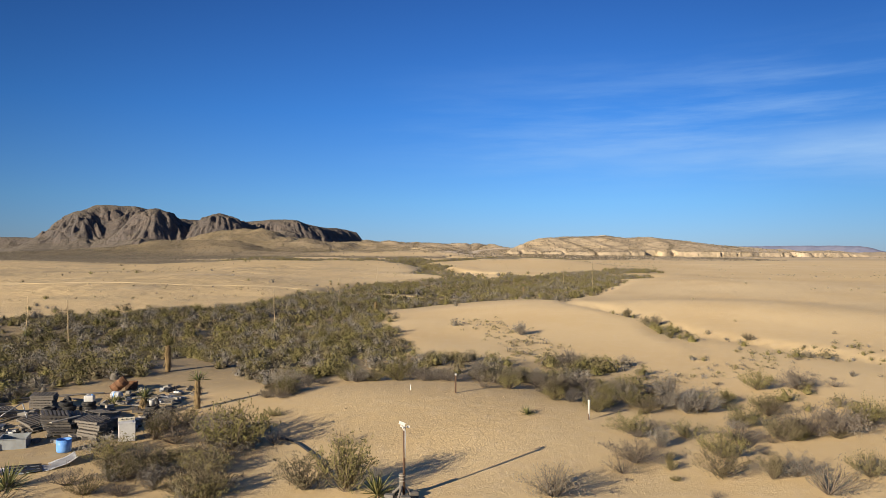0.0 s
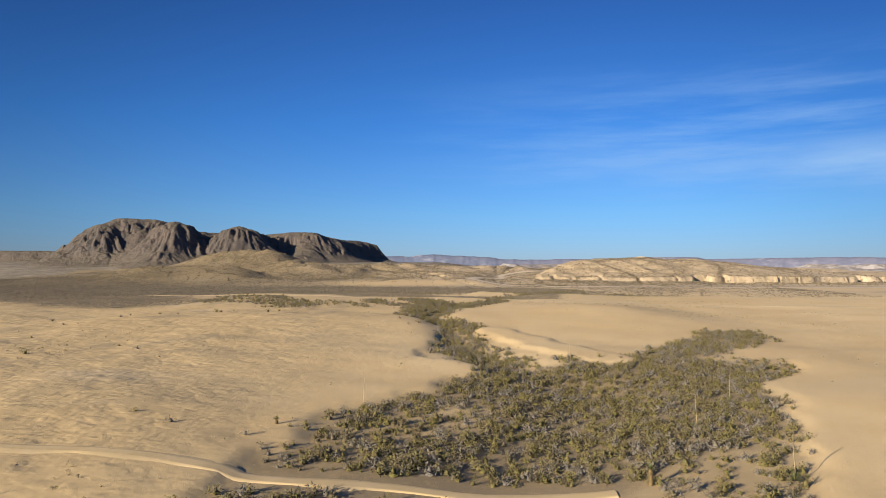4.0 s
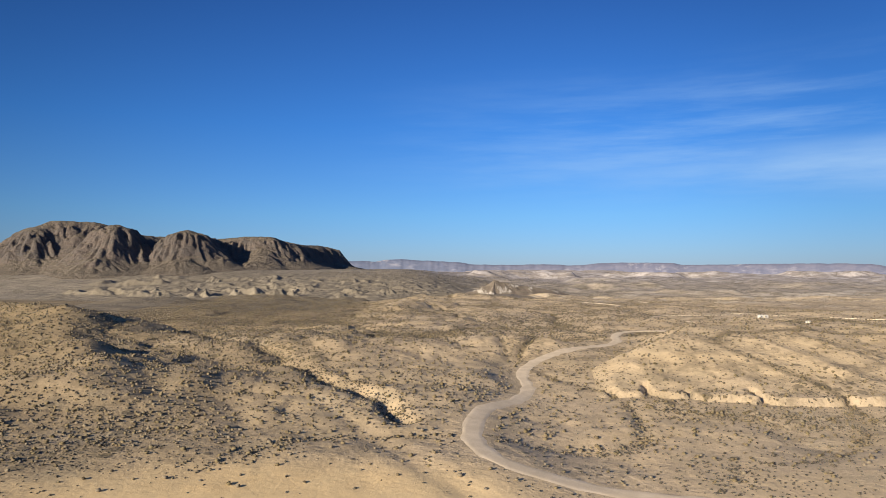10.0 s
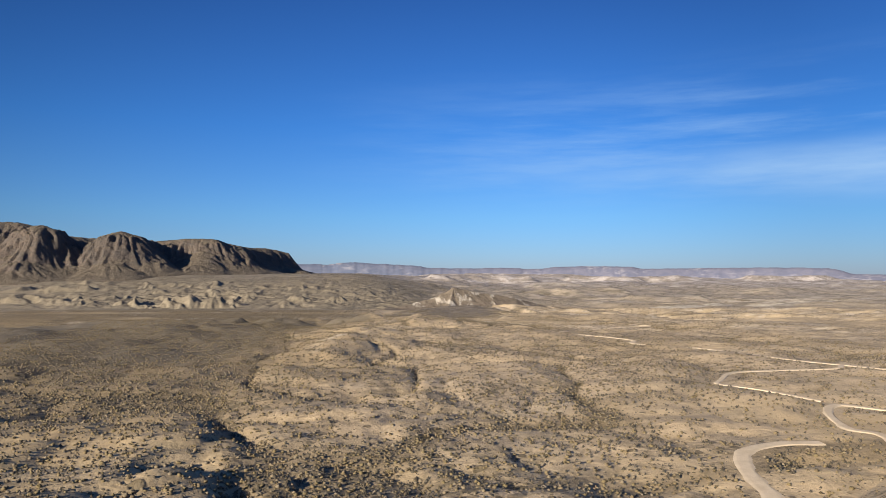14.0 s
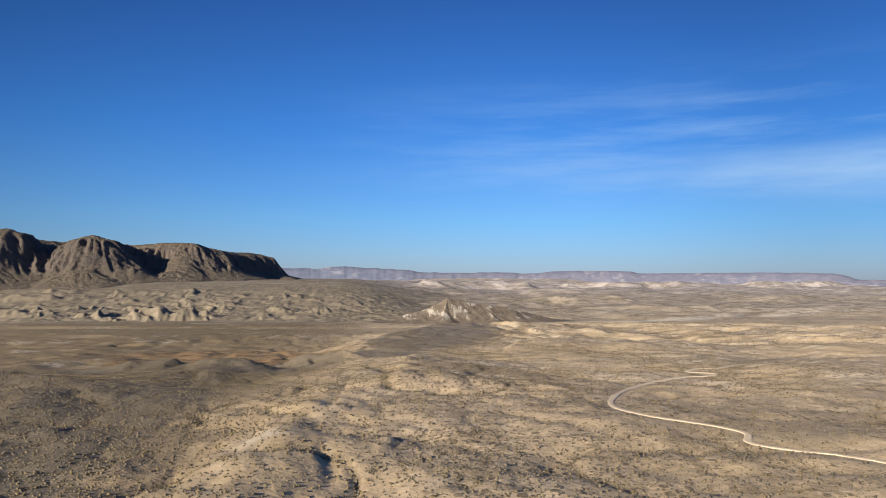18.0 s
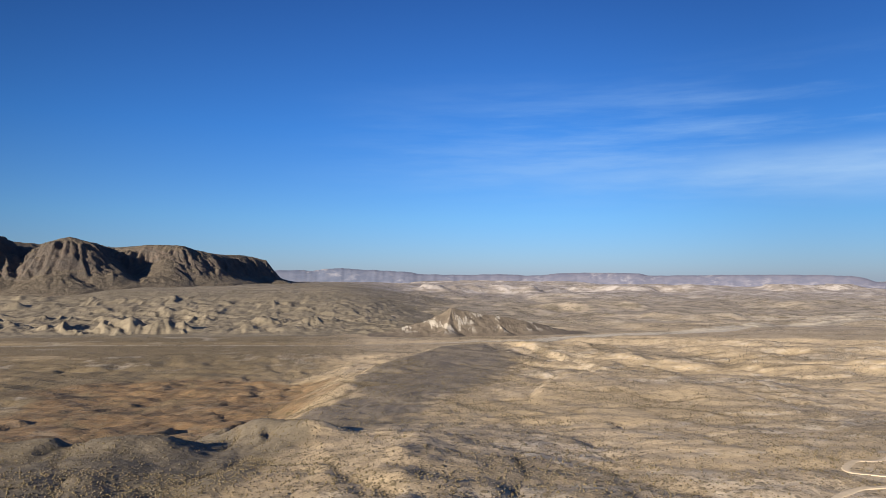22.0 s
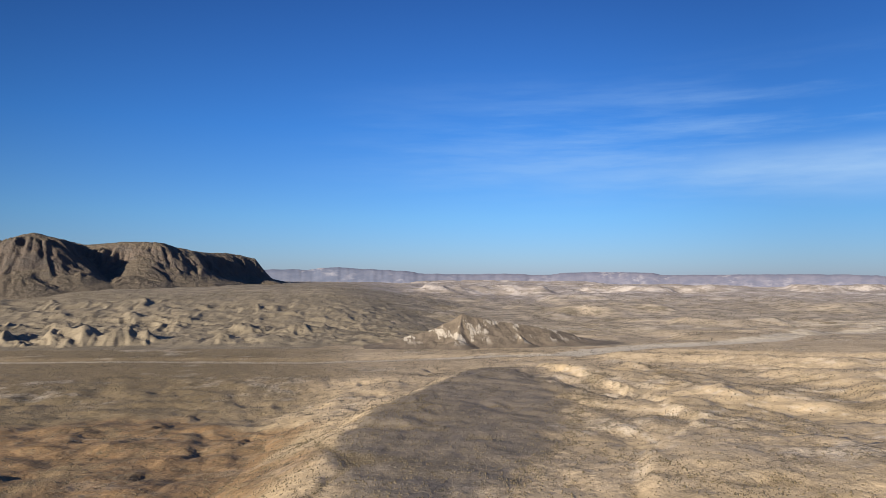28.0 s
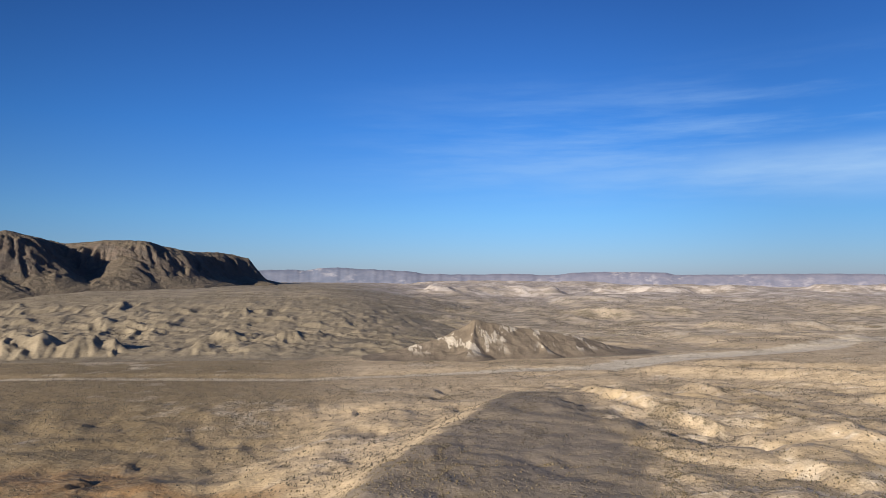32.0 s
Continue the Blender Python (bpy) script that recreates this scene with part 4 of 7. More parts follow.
def ground_z(x, y):
    """The height of the ground sheet itself at x, y."""
    x, y = np.atleast_1d(np.asarray(x, float)), np.atleast_1d(np.asarray(y, float))
    r = np.clip(np.searchsorted(rows_y, y) - 1, 0, len(rows_y) - 2)
    fy = (y - rows_y[r]) / (rows_y[r + 1] - rows_y[r])
    out = []
    for k in (r, r + 1):
        u = (np.arcsinh(x / REACH[k]) / SPREAD[k] + 1) * HALF
        c = np.clip(np.floor(u).astype(int), 0, 2 * HALF - 1)
        fx = (x - GX[k, c]) / (GX[k, c + 1] - GX[k, c])
        out.append(GZ[k, c] * (1 - fx) + GZ[k, c + 1] * fx)
    return out[0] * (1 - fy) + out[1] * fy




def paint(me, X, Y, Z):
    """Which ground cover lies where, for the material to mix."""
    scrub, grey, red, pale, bare, olive, speck, soil = masks(X, Y, Z)
    for name, cols in (("cover", (np.maximum(scrub, 0.6 * olive), grey, red, olive)), ("cover2", (pale, bare, speck, soil))):
        a = me.color_attributes.new(name, "FLOAT_COLOR", "POINT")
        a.data.foreach_set("color", np.stack([np.clip(c, 0, 1).ravel() for c in cols], -1).astype(np.float32).ravel())
    me.materials.append(MAT_GROUND)


ground_me = grid_mesh("ground", GX, GY, GZ)
paint(ground_me, GX, GY, GZ)
tagged(new("ground", ground_me), "pale tan desert ground of sand and gravel", "ground", kind="structure")


LANDS = []


def land(name, xs, ys, rise, sink, label, category, mat=None):
    """A landform of its own: a fine sheet that stands on the ground and dips under it at its rim."""
    X, Y = np.meshgrid(xs, ys)
    base = ground_z(X.ravel(), Y.ravel()).reshape(X.shape)
    Z = base + rise(X, Y) - sink
    LANDS.append((xs, ys, Z))
    me = grid_mesh(name, X, Y, Z)
    if mat:
        me.materials.append(mat)
    else:
        paint(me, X, Y, Z)
    return tagged(new(name, me), label, category, kind="structure")


def butte_material():
    """Dark stony slopes with chalk-white rock breaking out in streaks that run downhill."""
    k = Mat("butte_rock", 0.96)
    mid, fine = k.noise(0.05, 5), k.noise(0.5, 6, 0.7)
    col = k.mix(k.step(mid, 0.35, 0.65), (0.125, 0.103, 0.083), (0.172, 0.143, 0.115))
    col = k.mix(k.step(fine, 0.45, 0.7, 0, 0.5), col, (0.12, 0.10, 0.08))
    chalk = k.noise(0.045, 6, 0.62, k.stretch(1.2, 0.45, 0.6, 20))
    broad = k.noise(0.013, 3, 0.5)
    white = k.math("MULTIPLY", k.step(chalk, 0.54, 0.58), k.step(broad, 0.34, 0.44))
    high = k.math("MULTIPLY", k.step(k.split(k.pos)[2], -28.0, -20.0), k.step(k.split(k.pos)[2], 18.0, 6.0))
    white = k.math("MULTIPLY", white, high)
    col = k.mix(white, col, k.mix(k.step(fine, 0.35, 0.65), (0.32, 0.29, 0.25), (0.44, 0.405, 0.36)))
    k.bump(k.math("ADD", mid, k.math("MULTIPLY", fine, 0.3)), 1.0, 2.0)
    return k.colour(col)


def badland_material():
    """Bare grey-tan clay in faint level beds, with darker stony caps and patches of brush."""
    k = Mat("badland_clay", 0.97)
    mid, fine, broad = k.noise(0.045, 5, 0.6), k.noise(0.35, 6, 0.7), k.noise(0.011, 4)
    beds = k.noise(0.12, 4, 0.55, k.stretch(0.06, 0.06, 1.6))
    col = k.mix(k.step(mid, 0.38, 0.62), (0.178, 0.152, 0.115), (0.235, 0.203, 0.155))
    col = k.mix(k.step(beds, 0.5, 0.64, 0.0, 0.45), col, (0.262, 0.222, 0.165))
    col = k.mix(k.step(broad, 0.5, 0.68, 0.0, 0.55), col, (0.150, 0.130, 0.100))
    col = k.mix(k.step(fine, 0.52, 0.66, 0.0, 0.6), col, (0.118, 0.102, 0.074))
    k.bump(k.math("ADD", mid, k.math("MULTIPLY", fine, 0.35)), 1.0, 1.8)
    return k.colour(col)


bluff_x = np.concatenate([np.arange(26, 240, 1.0), np.arange(240, 420, 2.2), np.arange(420, 480, 6.0)])
land("bluff", bluff_x, np.arange(378, 610, 1.1), bluff_rise, 0.35, "tan eroded bluff with a fluted cliff band at its foot", "bluff")
land("butte", np.arange(40, 500, 1.6), np.arange(1980, 2210, 1.6), butte_rise, 0.8, "dark cone-shaped butte streaked with white rock", "butte", butte_material())
land("badlands", np.concatenate([np.arange(-1020, -700, 5.0), np.arange(-700, 340, 2.6)]), np.concatenate([np.arange(2045, 2340, 2.6), np.arange(2340, 2720, 5.0)]), badlands, 0.5, "grey-tan eroded badland ridges below the mountain", "badlands", badland_material())
land("knoll", np.arange(1560, 1600, 1.0), np.arange(3790, 3830, 1.0), lambda x, y: 13 * hump(x, y, 1580, 3810, 12, 12, 0, 0.7), 0.5, "small dark knoll far out on the plain", "knoll")


def surface_z(x, y):
    """The topmost land at x, y: the sheet or a landform on it."""
    x, y = np.atleast_1d(np.asarray(x, float)), np.atleast_1d(np.asarray(y, float))
    z = ground_z(x, y)
    for xs, ys, Z in LANDS:
        i, j = np.clip(np.searchsorted(xs, x) - 1, 0, len(xs) - 2), np.clip(np.searchsorted(ys, y) - 1, 0, len(ys) - 2)
        u, v = (x - xs[i]) / (xs[i + 1] - xs[i]), (y - ys[j]) / (ys[j + 1] - ys[j])
        h = (Z[j, i] * (1 - u) + Z[j, i + 1] * u) * (1 - v) + (Z[j + 1, i] * (1 - u) + Z[j + 1, i + 1] * u) * v
        z = np.where((u >= 0) & (u <= 1) & (v >= 0) & (v <= 1), np.maximum(z, h), z)
    return z


# crests of the mountain and the noses that run out from them: x, y, height; then how far the slope reaches
RIDGES = [([(-1400, 2920, 200), (-1370, 2990, 229), (-1230, 3030, 227), (-1160, 3110, 206)], 230), ([(-1375, 2980, 218), (-1345, 2890, 160), (-1325, 2800, 85)], 150), ([(-1255, 3010, 218), (-1240, 2905, 165), (-1225, 2820, 88)], 150),
          ([(-1085, 2867, 207), (-1120, 2960, 213), (-1180, 3080, 212)], 215), ([(-1085, 2867, 205), (-1075, 2800, 150), (-1065, 2730, 85)], 165),
          ([(-853, 2953, 194), (-872, 3060, 191), (-880, 3250, 184)], 225), ([(-853, 2953, 192), (-838, 2880, 140), (-825, 2800, 80)], 165),
          ([(-770, 3170, 172), (-690, 3170, 180), (-597, 3190, 181), (-560, 3330, 168)], 200), ([(-610, 3180, 180), (-612, 3080, 128), (-615, 2990, 78)], 150), ([(-540, 3200, 148), (-520, 3270, 160), (-500, 3430, 156)], 160),
          ([(-497, 3419, 156), (-440, 3480, 159), (-400, 3545, 152)], 130), ([(-400, 3500, 95), (-300, 3400, 64)], 80), ([(-1160, 3220, 192), (-1000, 3400, 184)], 190), ([(-1000, 3400, 184), (-700, 3480, 176), (-480, 3600, 154)], 210),
          ([(-2400, 3100, 92), (-1900, 3030, 95), (-1480, 3010, 94)], 95)]


def mountain_rise(x, y, foot):
    """Rounded crests over cliffs that are cut by gullies running straight down, with long stony slopes below."""
    crag = fbm(x + 0.3 * y, y - 0.2 * x, 46, 4, 231, True)
    wob = 12 * vnoise(x / 110, y / 110, 226) + 5 * vnoise(x / 40, y / 40, 227)
    z = np.full(np.shape(x), -14.0)
    for k, (pts, wide) in enumerate(RIDGES):
        xs, ys = [p[0] for p in pts], [p[1] for p in pts]
        box_m = (x > min(xs) - 1.6 * wide) & (x < max(xs) + 1.6 * wide) & (y > min(ys) - 1.6 * wide) & (y < max(ys) + 1.6 * wide)
        xm, ym = x[box_m], y[box_m]
        near_d, along, tall, run = np.full(xm.shape, 1e9), np.zeros(xm.shape), np.zeros(xm.shape), 0.0
        for (ax, ay, ah), (bx, by, bh) in zip(pts, pts[1:]):
            dx, dy = bx - ax, by - ay
            size = math.hypot(dx, dy)
            t = np.clip(((xm - ax) * dx + (ym - ay) * dy) / (size * size), 0, 1)
            ox, oy = xm - ax - t * dx, ym - ay - t * dy
            d = np.hypot(ox, oy)
            over = np.arctan2(ox * dx + oy * dy, np.abs(ox * dy - oy * dx) + 1e-6)
            m = d < near_d
            side = np.where(ox * dy - oy * dx > 0, 37.0, 0.0)
            near_d, along, tall = np.where(m, d, near_d), np.where(m, run + t * size + over * 0.4 * wide + 7 * side, along), np.where(m, ah + (bh - ah) * t, tall)
            run += size
        gully = 1 - 2 * np.abs(vnoise(along / 44 + 0.5 * crag[box_m], near_d / 150, 240 + k))
        fine = 1 - 2 * np.abs(vnoise(along / 12, near_d / 70, 270 + k))
        q = (near_d + wob[box_m]) / wide
        cliff = ss(0.14, 0.34, q) * (1 - ss(0.62, 1.0, q))
        q = q - cliff * (0.055 * gully + 0.035 * fine + 0.05 * crag[box_m])
        f = np.interp(q, [-0.2, 0, 0.08, 0.16, 0.24, 0.32, 0.42, 0.52, 0.62, 0.72, 0.85, 1.0, 1.25, 1.5], [1, 1, 0.985, 0.94, 0.86, 0.75, 0.60, 0.46, 0.34, 0.24, 0.15, 0.07, 0.0, -0.08])
        z[box_m] = np.maximum(z[box_m], (tall + 2 - foot[box_m]) * f)
    on = ss(6, 60, z)
    return z + on * (1.6 * crag + 1.6 * fbm(x, y, 17, 3, 233, True)) - 9.0 * ss(7, -2, z)


mx, my = np.meshgrid(np.concatenate([np.arange(-2450, -1680, 9.0), np.arange(-1680, -200, 4.2)]), np.arange(2480, 3780, 4.2))
m_foot = ground_z(mx.ravel(), my.ravel()).reshape(mx.shape)
mountain_me = grid_mesh("mountain", mx, my, m_foot + mountain_rise(mx, my, m_foot))


def rock_material():
    k = Mat("mountain_rock", 0.95)
    big, mid, fine = k.noise(0.006, 4), k.noise(0.03, 6, 0.65), k.noise(0.12, 6, 0.7)
    streak = k.noise(0.05, 5, 0.65, k.stretch(1, 1, 0.25))
    col = k.mix(k.step(big, 0.4, 0.6), (0.099, 0.083, 0.075), (0.124, 0.100, 0.086))
    col = k.mix(k.step(mid, 0.42, 0.68, 0, 0.8), col, (0.084, 0.078, 0.076))
    col = k.mix(k.step(streak, 0.55, 0.75, 0, 0.7), col, (0.162, 0.130, 0.108))
    col = k.mix(k.step(fine, 0.45, 0.7, 0, 0.55), col, (0.070, 0.065, 0.060))
    # smooth tan slopes lie where the rock is not steep
    up = k.split(k.n.new("ShaderNodeNewGeometry").outputs["Normal"])[2]
    col = k.mix(k.step(k.math("ADD", up, k.math("MULTIPLY", mid, 0.2)), 0.80, 1.0, 0, 0.85), col, k.mix(k.step(fine, 0.4, 0.65), (0.150, 0.125, 0.094), (0.106, 0.090, 0.072)))
    k.bump(k.math("ADD", mid, k.math("MULTIPLY", fine, 0.35)), 1.0, 9.0)
    return k.colour(col)


MAT_ROCK = rock_material()
mountain_me.materials.append(MAT_ROCK)
tagged(new("mountain", mountain_me), "bare grey-brown desert mountain with canyons and cliffs", "mountain", kind="structure")

# far ridges on a wide arc round the plain
az = np.radians(np.arange(-75, 75.01, 0.12))
depth = np.linspace(0, 1, 14)
AZ, DP = np.meshgrid(az, depth)
deg = np.degrees(AZ)
crown = np.interp(deg, [-75, -40, -14, -9, -7.7, -6, -4.5, -3.4, -2.5, -1.2, -0.2, 1, 3, 4.1, 4.6, 6, 8, 10, 12, 12.6, 14, 15, 17, 20, 21, 21.6, 24, 26, 28, 30, 33, 34.6, 35.4, 36.2, 46, 75], [60, 70, 95, 100, 108, 112, 116, 111, 121, 128, 121, 118, 111, 104, 95, 93, 91, 95, 94, 88, 92, 103, 106, 104, 102, 92, 93, 95, 97, 98, 97, 94, 82, 62, 58, 66])
crown = crown + 1.5 * vnoise(deg * 1.7, deg * 0, 301) + 0.8 * vnoise(deg * 5, deg * 0, 302)
RR = 4150 + 330 * DP + 5 * fbm(deg, DP * 0.6, 0.8, 3, 303, True)
ZZ = -30 + (crown + 30) * np.interp(DP, [0, 0.5, 0.62, 1], [0, 0.84, 1, 1]) - 30 * ss(0.8, 1, DP) + 3 * fbm(deg, DP * 0.4, 0.5, 3, 305, True) * DP * (1 - DP) * 4 * (DP < 0.6)
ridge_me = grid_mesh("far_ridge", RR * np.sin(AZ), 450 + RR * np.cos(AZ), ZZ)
# the rock's blue-grey carries the haze of distance; chalk shows low down
far = Mat("hazed_ridge_rock", 0.97)
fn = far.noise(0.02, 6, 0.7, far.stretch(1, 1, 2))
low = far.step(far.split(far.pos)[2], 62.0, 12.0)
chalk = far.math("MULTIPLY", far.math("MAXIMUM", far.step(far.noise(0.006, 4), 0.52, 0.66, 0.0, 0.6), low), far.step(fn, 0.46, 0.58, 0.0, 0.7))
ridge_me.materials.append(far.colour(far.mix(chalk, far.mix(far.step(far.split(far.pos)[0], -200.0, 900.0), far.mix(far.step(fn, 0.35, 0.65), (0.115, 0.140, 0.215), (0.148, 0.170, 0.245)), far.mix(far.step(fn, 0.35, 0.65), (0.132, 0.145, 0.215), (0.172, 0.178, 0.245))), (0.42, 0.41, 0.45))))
tagged(new("far_ridge", ridge_me), "low haze-tinted mauve-grey mesas along the far horizon", "mesa", kind="structure")


# ---- dirt roads and tracks ----
def road_material(name, a, b):
    k = Mat(name, 0.97)
    ruts, mid, fine = k.noise(0.35, 4, 0.6), k.noise(0.08, 4), k.noise(6.0, 4, 0.7)
    col = k.mix(k.step(ruts, 0.35, 0.7), a, b)
    col = k.mix(k.step(mid, 0.5, 0.75, 0, 0.4), col, (0.48, 0.375, 0.25))
    k.bump(k.math("ADD", ruts, k.math("MULTIPLY", fine, 0.3)), 0.4, 0.12)
    return k.colour(col)


MAT_ROAD = road_material("packed_road_dirt", (0.58, 0.475, 0.34), (0.68, 0.565, 0.42))

MAT_FAINT = road_material("trodden_sand", (0.53, 0.40, 0.215), (0.60, 0.46, 0.265))
MAT_TRACK = road_material("loose_track_sand", (0.56, 0.43, 0.25), (0.63, 0.49, 0.295))


def smooth_line(pts, step):
    """Points along a rounded line through the given ones."""
    p = [pts[0], *pts, pts[-1]]
    out = []
    for i in range(1, len(p) - 2):
        a, b, c, d = (np.array(q, float) for q in p[i - 1:i + 3])
        n = max(2, int(np.hypot(*(c - b)) / step))
        for t in np.linspace(0, 1, n, endpoint=False):
            out.append(0.5 * (2 * b + (c - a) * t + (2 * a - 5 * b + 4 * c - d) * t * t + (3 * b - a - 3 * c + d) * t ** 3))
    return np.array(out + [np.array(pts[-1], float)])


def road(name, pts, width, label, ragged=0.5, seed=1, mat=None):
    line = smooth_line(pts, 1.1)
    tan = np.gradient(line, axis=0)
    nor = np.stack([-tan[:, 1], tan[:, 0]], -1) / np.linalg.norm(tan, axis=1)[:, None]
    run = np.arange(len(line)) * 1.0
    across = np.linspace(-1, 1, 9)
    wide = width / 2 * (1 + 0.18 * vnoise(run / 14, run * 0, seed))
    off = across[None, :] * wide[:, None]
    off[:, 0] -= ragged * (0.5 + vnoise(run / 2.3, run * 0, seed + 1))
    off[:, -1] += ragged * (0.5 + vnoise(run / 2.7, run * 0, seed + 2))
    X, Y = line[:, :1] + nor[:, :1] * off, line[:, 1:] + nor[:, 1:] * off
    Z = surface_z(X.ravel(), Y.ravel()).reshape(X.shape) + 0.07 + 0.2 * ss(480, 560, Y)
    Z[:, 0] -= 0.10 + 0.5 * ss(480, 560, Y[:, 0])
    Z[:, -1] -= 0.10 + 0.5 * ss(480, 560, Y[:, -1])
    me = grid_mesh(name, X, Y, Z)
    me.materials.append(mat or MAT_ROAD)
    return tagged(new(name, me), label, "road", kind="structure")


road("road", ROAD_MAIN, 3.5, "pale graded dirt road winding past the bluff")
road("road", ROAD_HILL, 3.0, "narrow pale dirt road over the scrubby hills", seed=4)
road("road", ROAD_SPUR, 2.6, "short dirt spur with a bare turning place", seed=5)
road("road", ROAD_LOOP, 2.2, "narrow dirt road looping through scrub", seed=6)
road("track", TRACK_A, 2.8, "faint sandy two-wheel track across the dunes", seed=7, mat=MAT_TRACK)
road("track", TRACK_B, 1.3, "faint sandy track beside the wash", seed=9, mat=MAT_FAINT)


# ---- plants ----
def tri_mesh(name, verts, tris, mat, tint=None):
    me = bpy.data.meshes.new(name)
    v, t = np.asarray(verts, np.float32), np.asarray(tris, np.int32)
    me.vertices.add(len(v))
    me.vertices.foreach_set("co", v.ravel())
    me.loops.add(t.size)
    me.loops.foreach_set("vertex_index", t.ravel())
    me.polygons.add(len(t))
    me.polygons.foreach_set("loop_start", np.arange(0, t.size, 3, dtype=np.int32))
    me.update(calc_edges=True)
    if tint is not None:
        a = me.color_attributes.new("tint", "FLOAT_COLOR", "POINT")
        a.data.foreach_set("color", np.asarray(tint, np.float32).ravel())
    me.materials.append(mat)
    return me


def leaf_material(name, cols, by_tint=False):
    """Dry desert foliage; each plant takes its own mix of the three colours."""
    k = Mat(name, 0.85)
    r = k.attr("tint").outputs["Fac"] if by_tint else k.random()
    leafy = k.island()
    col = k.mix(k.step(r, 0.35, 0.6), cols[0], k.mix(k.step(r, 0.6, 0.8), cols[1], cols[2]))
    col = k.mix(k.step(leafy, 0.2, 1.0, 0.0, 0.4), col, tuple(c * 1.6 for c in cols[1]))
    return k.colour(col)


LEAF = ((0.126, 0.110, 0.036), (0.108, 0.088, 0.050), (0.150, 0.137, 0.122))
GREY = ((0.135, 0.114, 0.095), (0.115, 0.096, 0.073), (0.100, 0.088, 0.066))
MAT_OLIVE, MAT_GREY = leaf_material("olive_shrub_leaf", LEAF), leaf_material("grey_brush_twig", GREY)
MAT_MIXED = leaf_material("mixed_scrub_leaf", LEAF, True)
MAT_BLADE = leaf_material("yucca_blade", ((0.135, 0.135, 0.045), (0.17, 0.145, 0.05), (0.11, 0.125, 0.05)))
stem_k = Mat("dry_stem", 0.9)
MAT_STEM = stem_k.colour(stem_k.mix(stem_k.noise(9.0, 3), (0.10, 0.075, 0.05), (0.19, 0.15, 0.115)))
stalk_k = Mat("dead_stalk", 0.9)
MAT_STALK = stalk_k.colour(stalk_k.mix(stalk_k.noise(5.0, 4), (0.30, 0.23, 0.13), (0.42, 0.33, 0.20)))
shag_k = Mat("dead_yucca_skirt", 0.95)
MAT_SHAG = shag_k.colour(shag_k.mix(shag_k.noise(12.0, 4), (0.13, 0.088, 0.042), (0.23, 0.165, 0.085)))


def ribbon(verts, tris, pts, w0, w1):
    """A three-sided tapering twig."""
    n = len(pts)
    for i, p in enumerate(pts):
        w = w0 + (w1 - w0) * i / (n - 1)
        for a in (0, 2.094, 4.189):
            verts.append((p[0] + w * math.cos(a), p[1] + w * math.sin(a), p[2]))
    o = len(verts) - 3 * n
    for i in range(n - 1):
        for j in range(3):
            a, b = o + 3 * i + j, o + 3 * i + (j + 1) % 3
            tris.extend([(a, b, b + 3), (a, b + 3, a + 3)])


def shrub(name, seed, stems, leaves, leaf, spread, mat, label):
    """A many-stemmed desert shrub about a metre high: bare stems and a loose crown of small leaves."""
    rnd = random.Random(seed)
    sv, st, lv, lt = [], [], [], []
    for _ in range(stems):
        a, lean, h = rnd.uniform(0, 6.283), rnd.uniform(0.1, 1.0) ** 0.7 * spread, rnd.uniform(0.55, 1.0)
        bow, tw = rnd.uniform(0.5, 1.0), rnd.uniform(-0.7, 0.7)
        pts = []
        for s in (0, 0.35, 0.7, 1.0):
            r = lean * s ** bow
            pts.append((math.cos(a + tw * s) * r + 0.02 * rnd.uniform(-1, 1), math.sin(a + tw * s) * r + 0.02 * rnd.uniform(-1, 1), h * s * (1 - 0.42 * lean * s) * (1.05 - 0.25 * lean)))
        ribbon(sv, st, pts, 0.013, 0.004)
        for _ in range(leaves):
            s = rnd.uniform(0.22, 1.05)
            i = min(2, int(s * 3))
            u = s * 3 - i
            c = [pts[i][k] + (pts[i + 1][k] - pts[i][k]) * min(u, 1.2) + rnd.gauss(0, 0.055) for k in range(3)]
            c[2] = max(c[2], 0.02)
            d = Vector((rnd.gauss(0, 1), rnd.gauss(0, 1), rnd.gauss(0.5, 1))).normalized()
            e = d.orthogonal().normalized() * leaf * rnd.uniform(0.13, 0.27)
            q = d * leaf * rnd.uniform(0.9, 2.2)
            o = len(lv)
            lv.extend([(c[0] - e.x, c[1] - e.y, c[2] - e.z), (c[0] + e.x, c[1] + e.y, c[2] + e.z), (c[0] + q.x, c[1] + q.y, c[2] + q.z)])
            lt.append((o, o + 1, o + 2))
    root = tagged(new(name), label, "shrub", "desert shrubs")
    for part_name, v, t, m in (("branchwork", sv, st, MAT_STEM), ("foliage", lv, lt, mat)):
        ob = new(part_name, tri_mesh(part_name, v, t, m))
        ob.parent = root
    return root


def blade(verts, tris, base, out, length, width, droop):
    """A stiff folded leaf."""
    side = Vector((-out.y, out.x, 0)).normalized() * width
    b, mid, tip = Vector(base), Vector(base) + out * length * 0.5, Vector(base) + out * length - Vector((0, 0, droop))
    o = len(verts)
    ridge = Vector((0, 0, -width * 0.6))
    verts.extend([tuple(b - side), tuple(b + side), tuple(mid - side * 0.8), tuple(mid + side * 0.8), tuple(mid + ridge), tuple(tip)])
    tris.extend([(o, o + 4, o + 2), (o, o + 1, o + 4), (o + 1, o + 3, o + 4), (o + 2, o + 4, o + 5), (o + 4, o + 3, o + 5)])


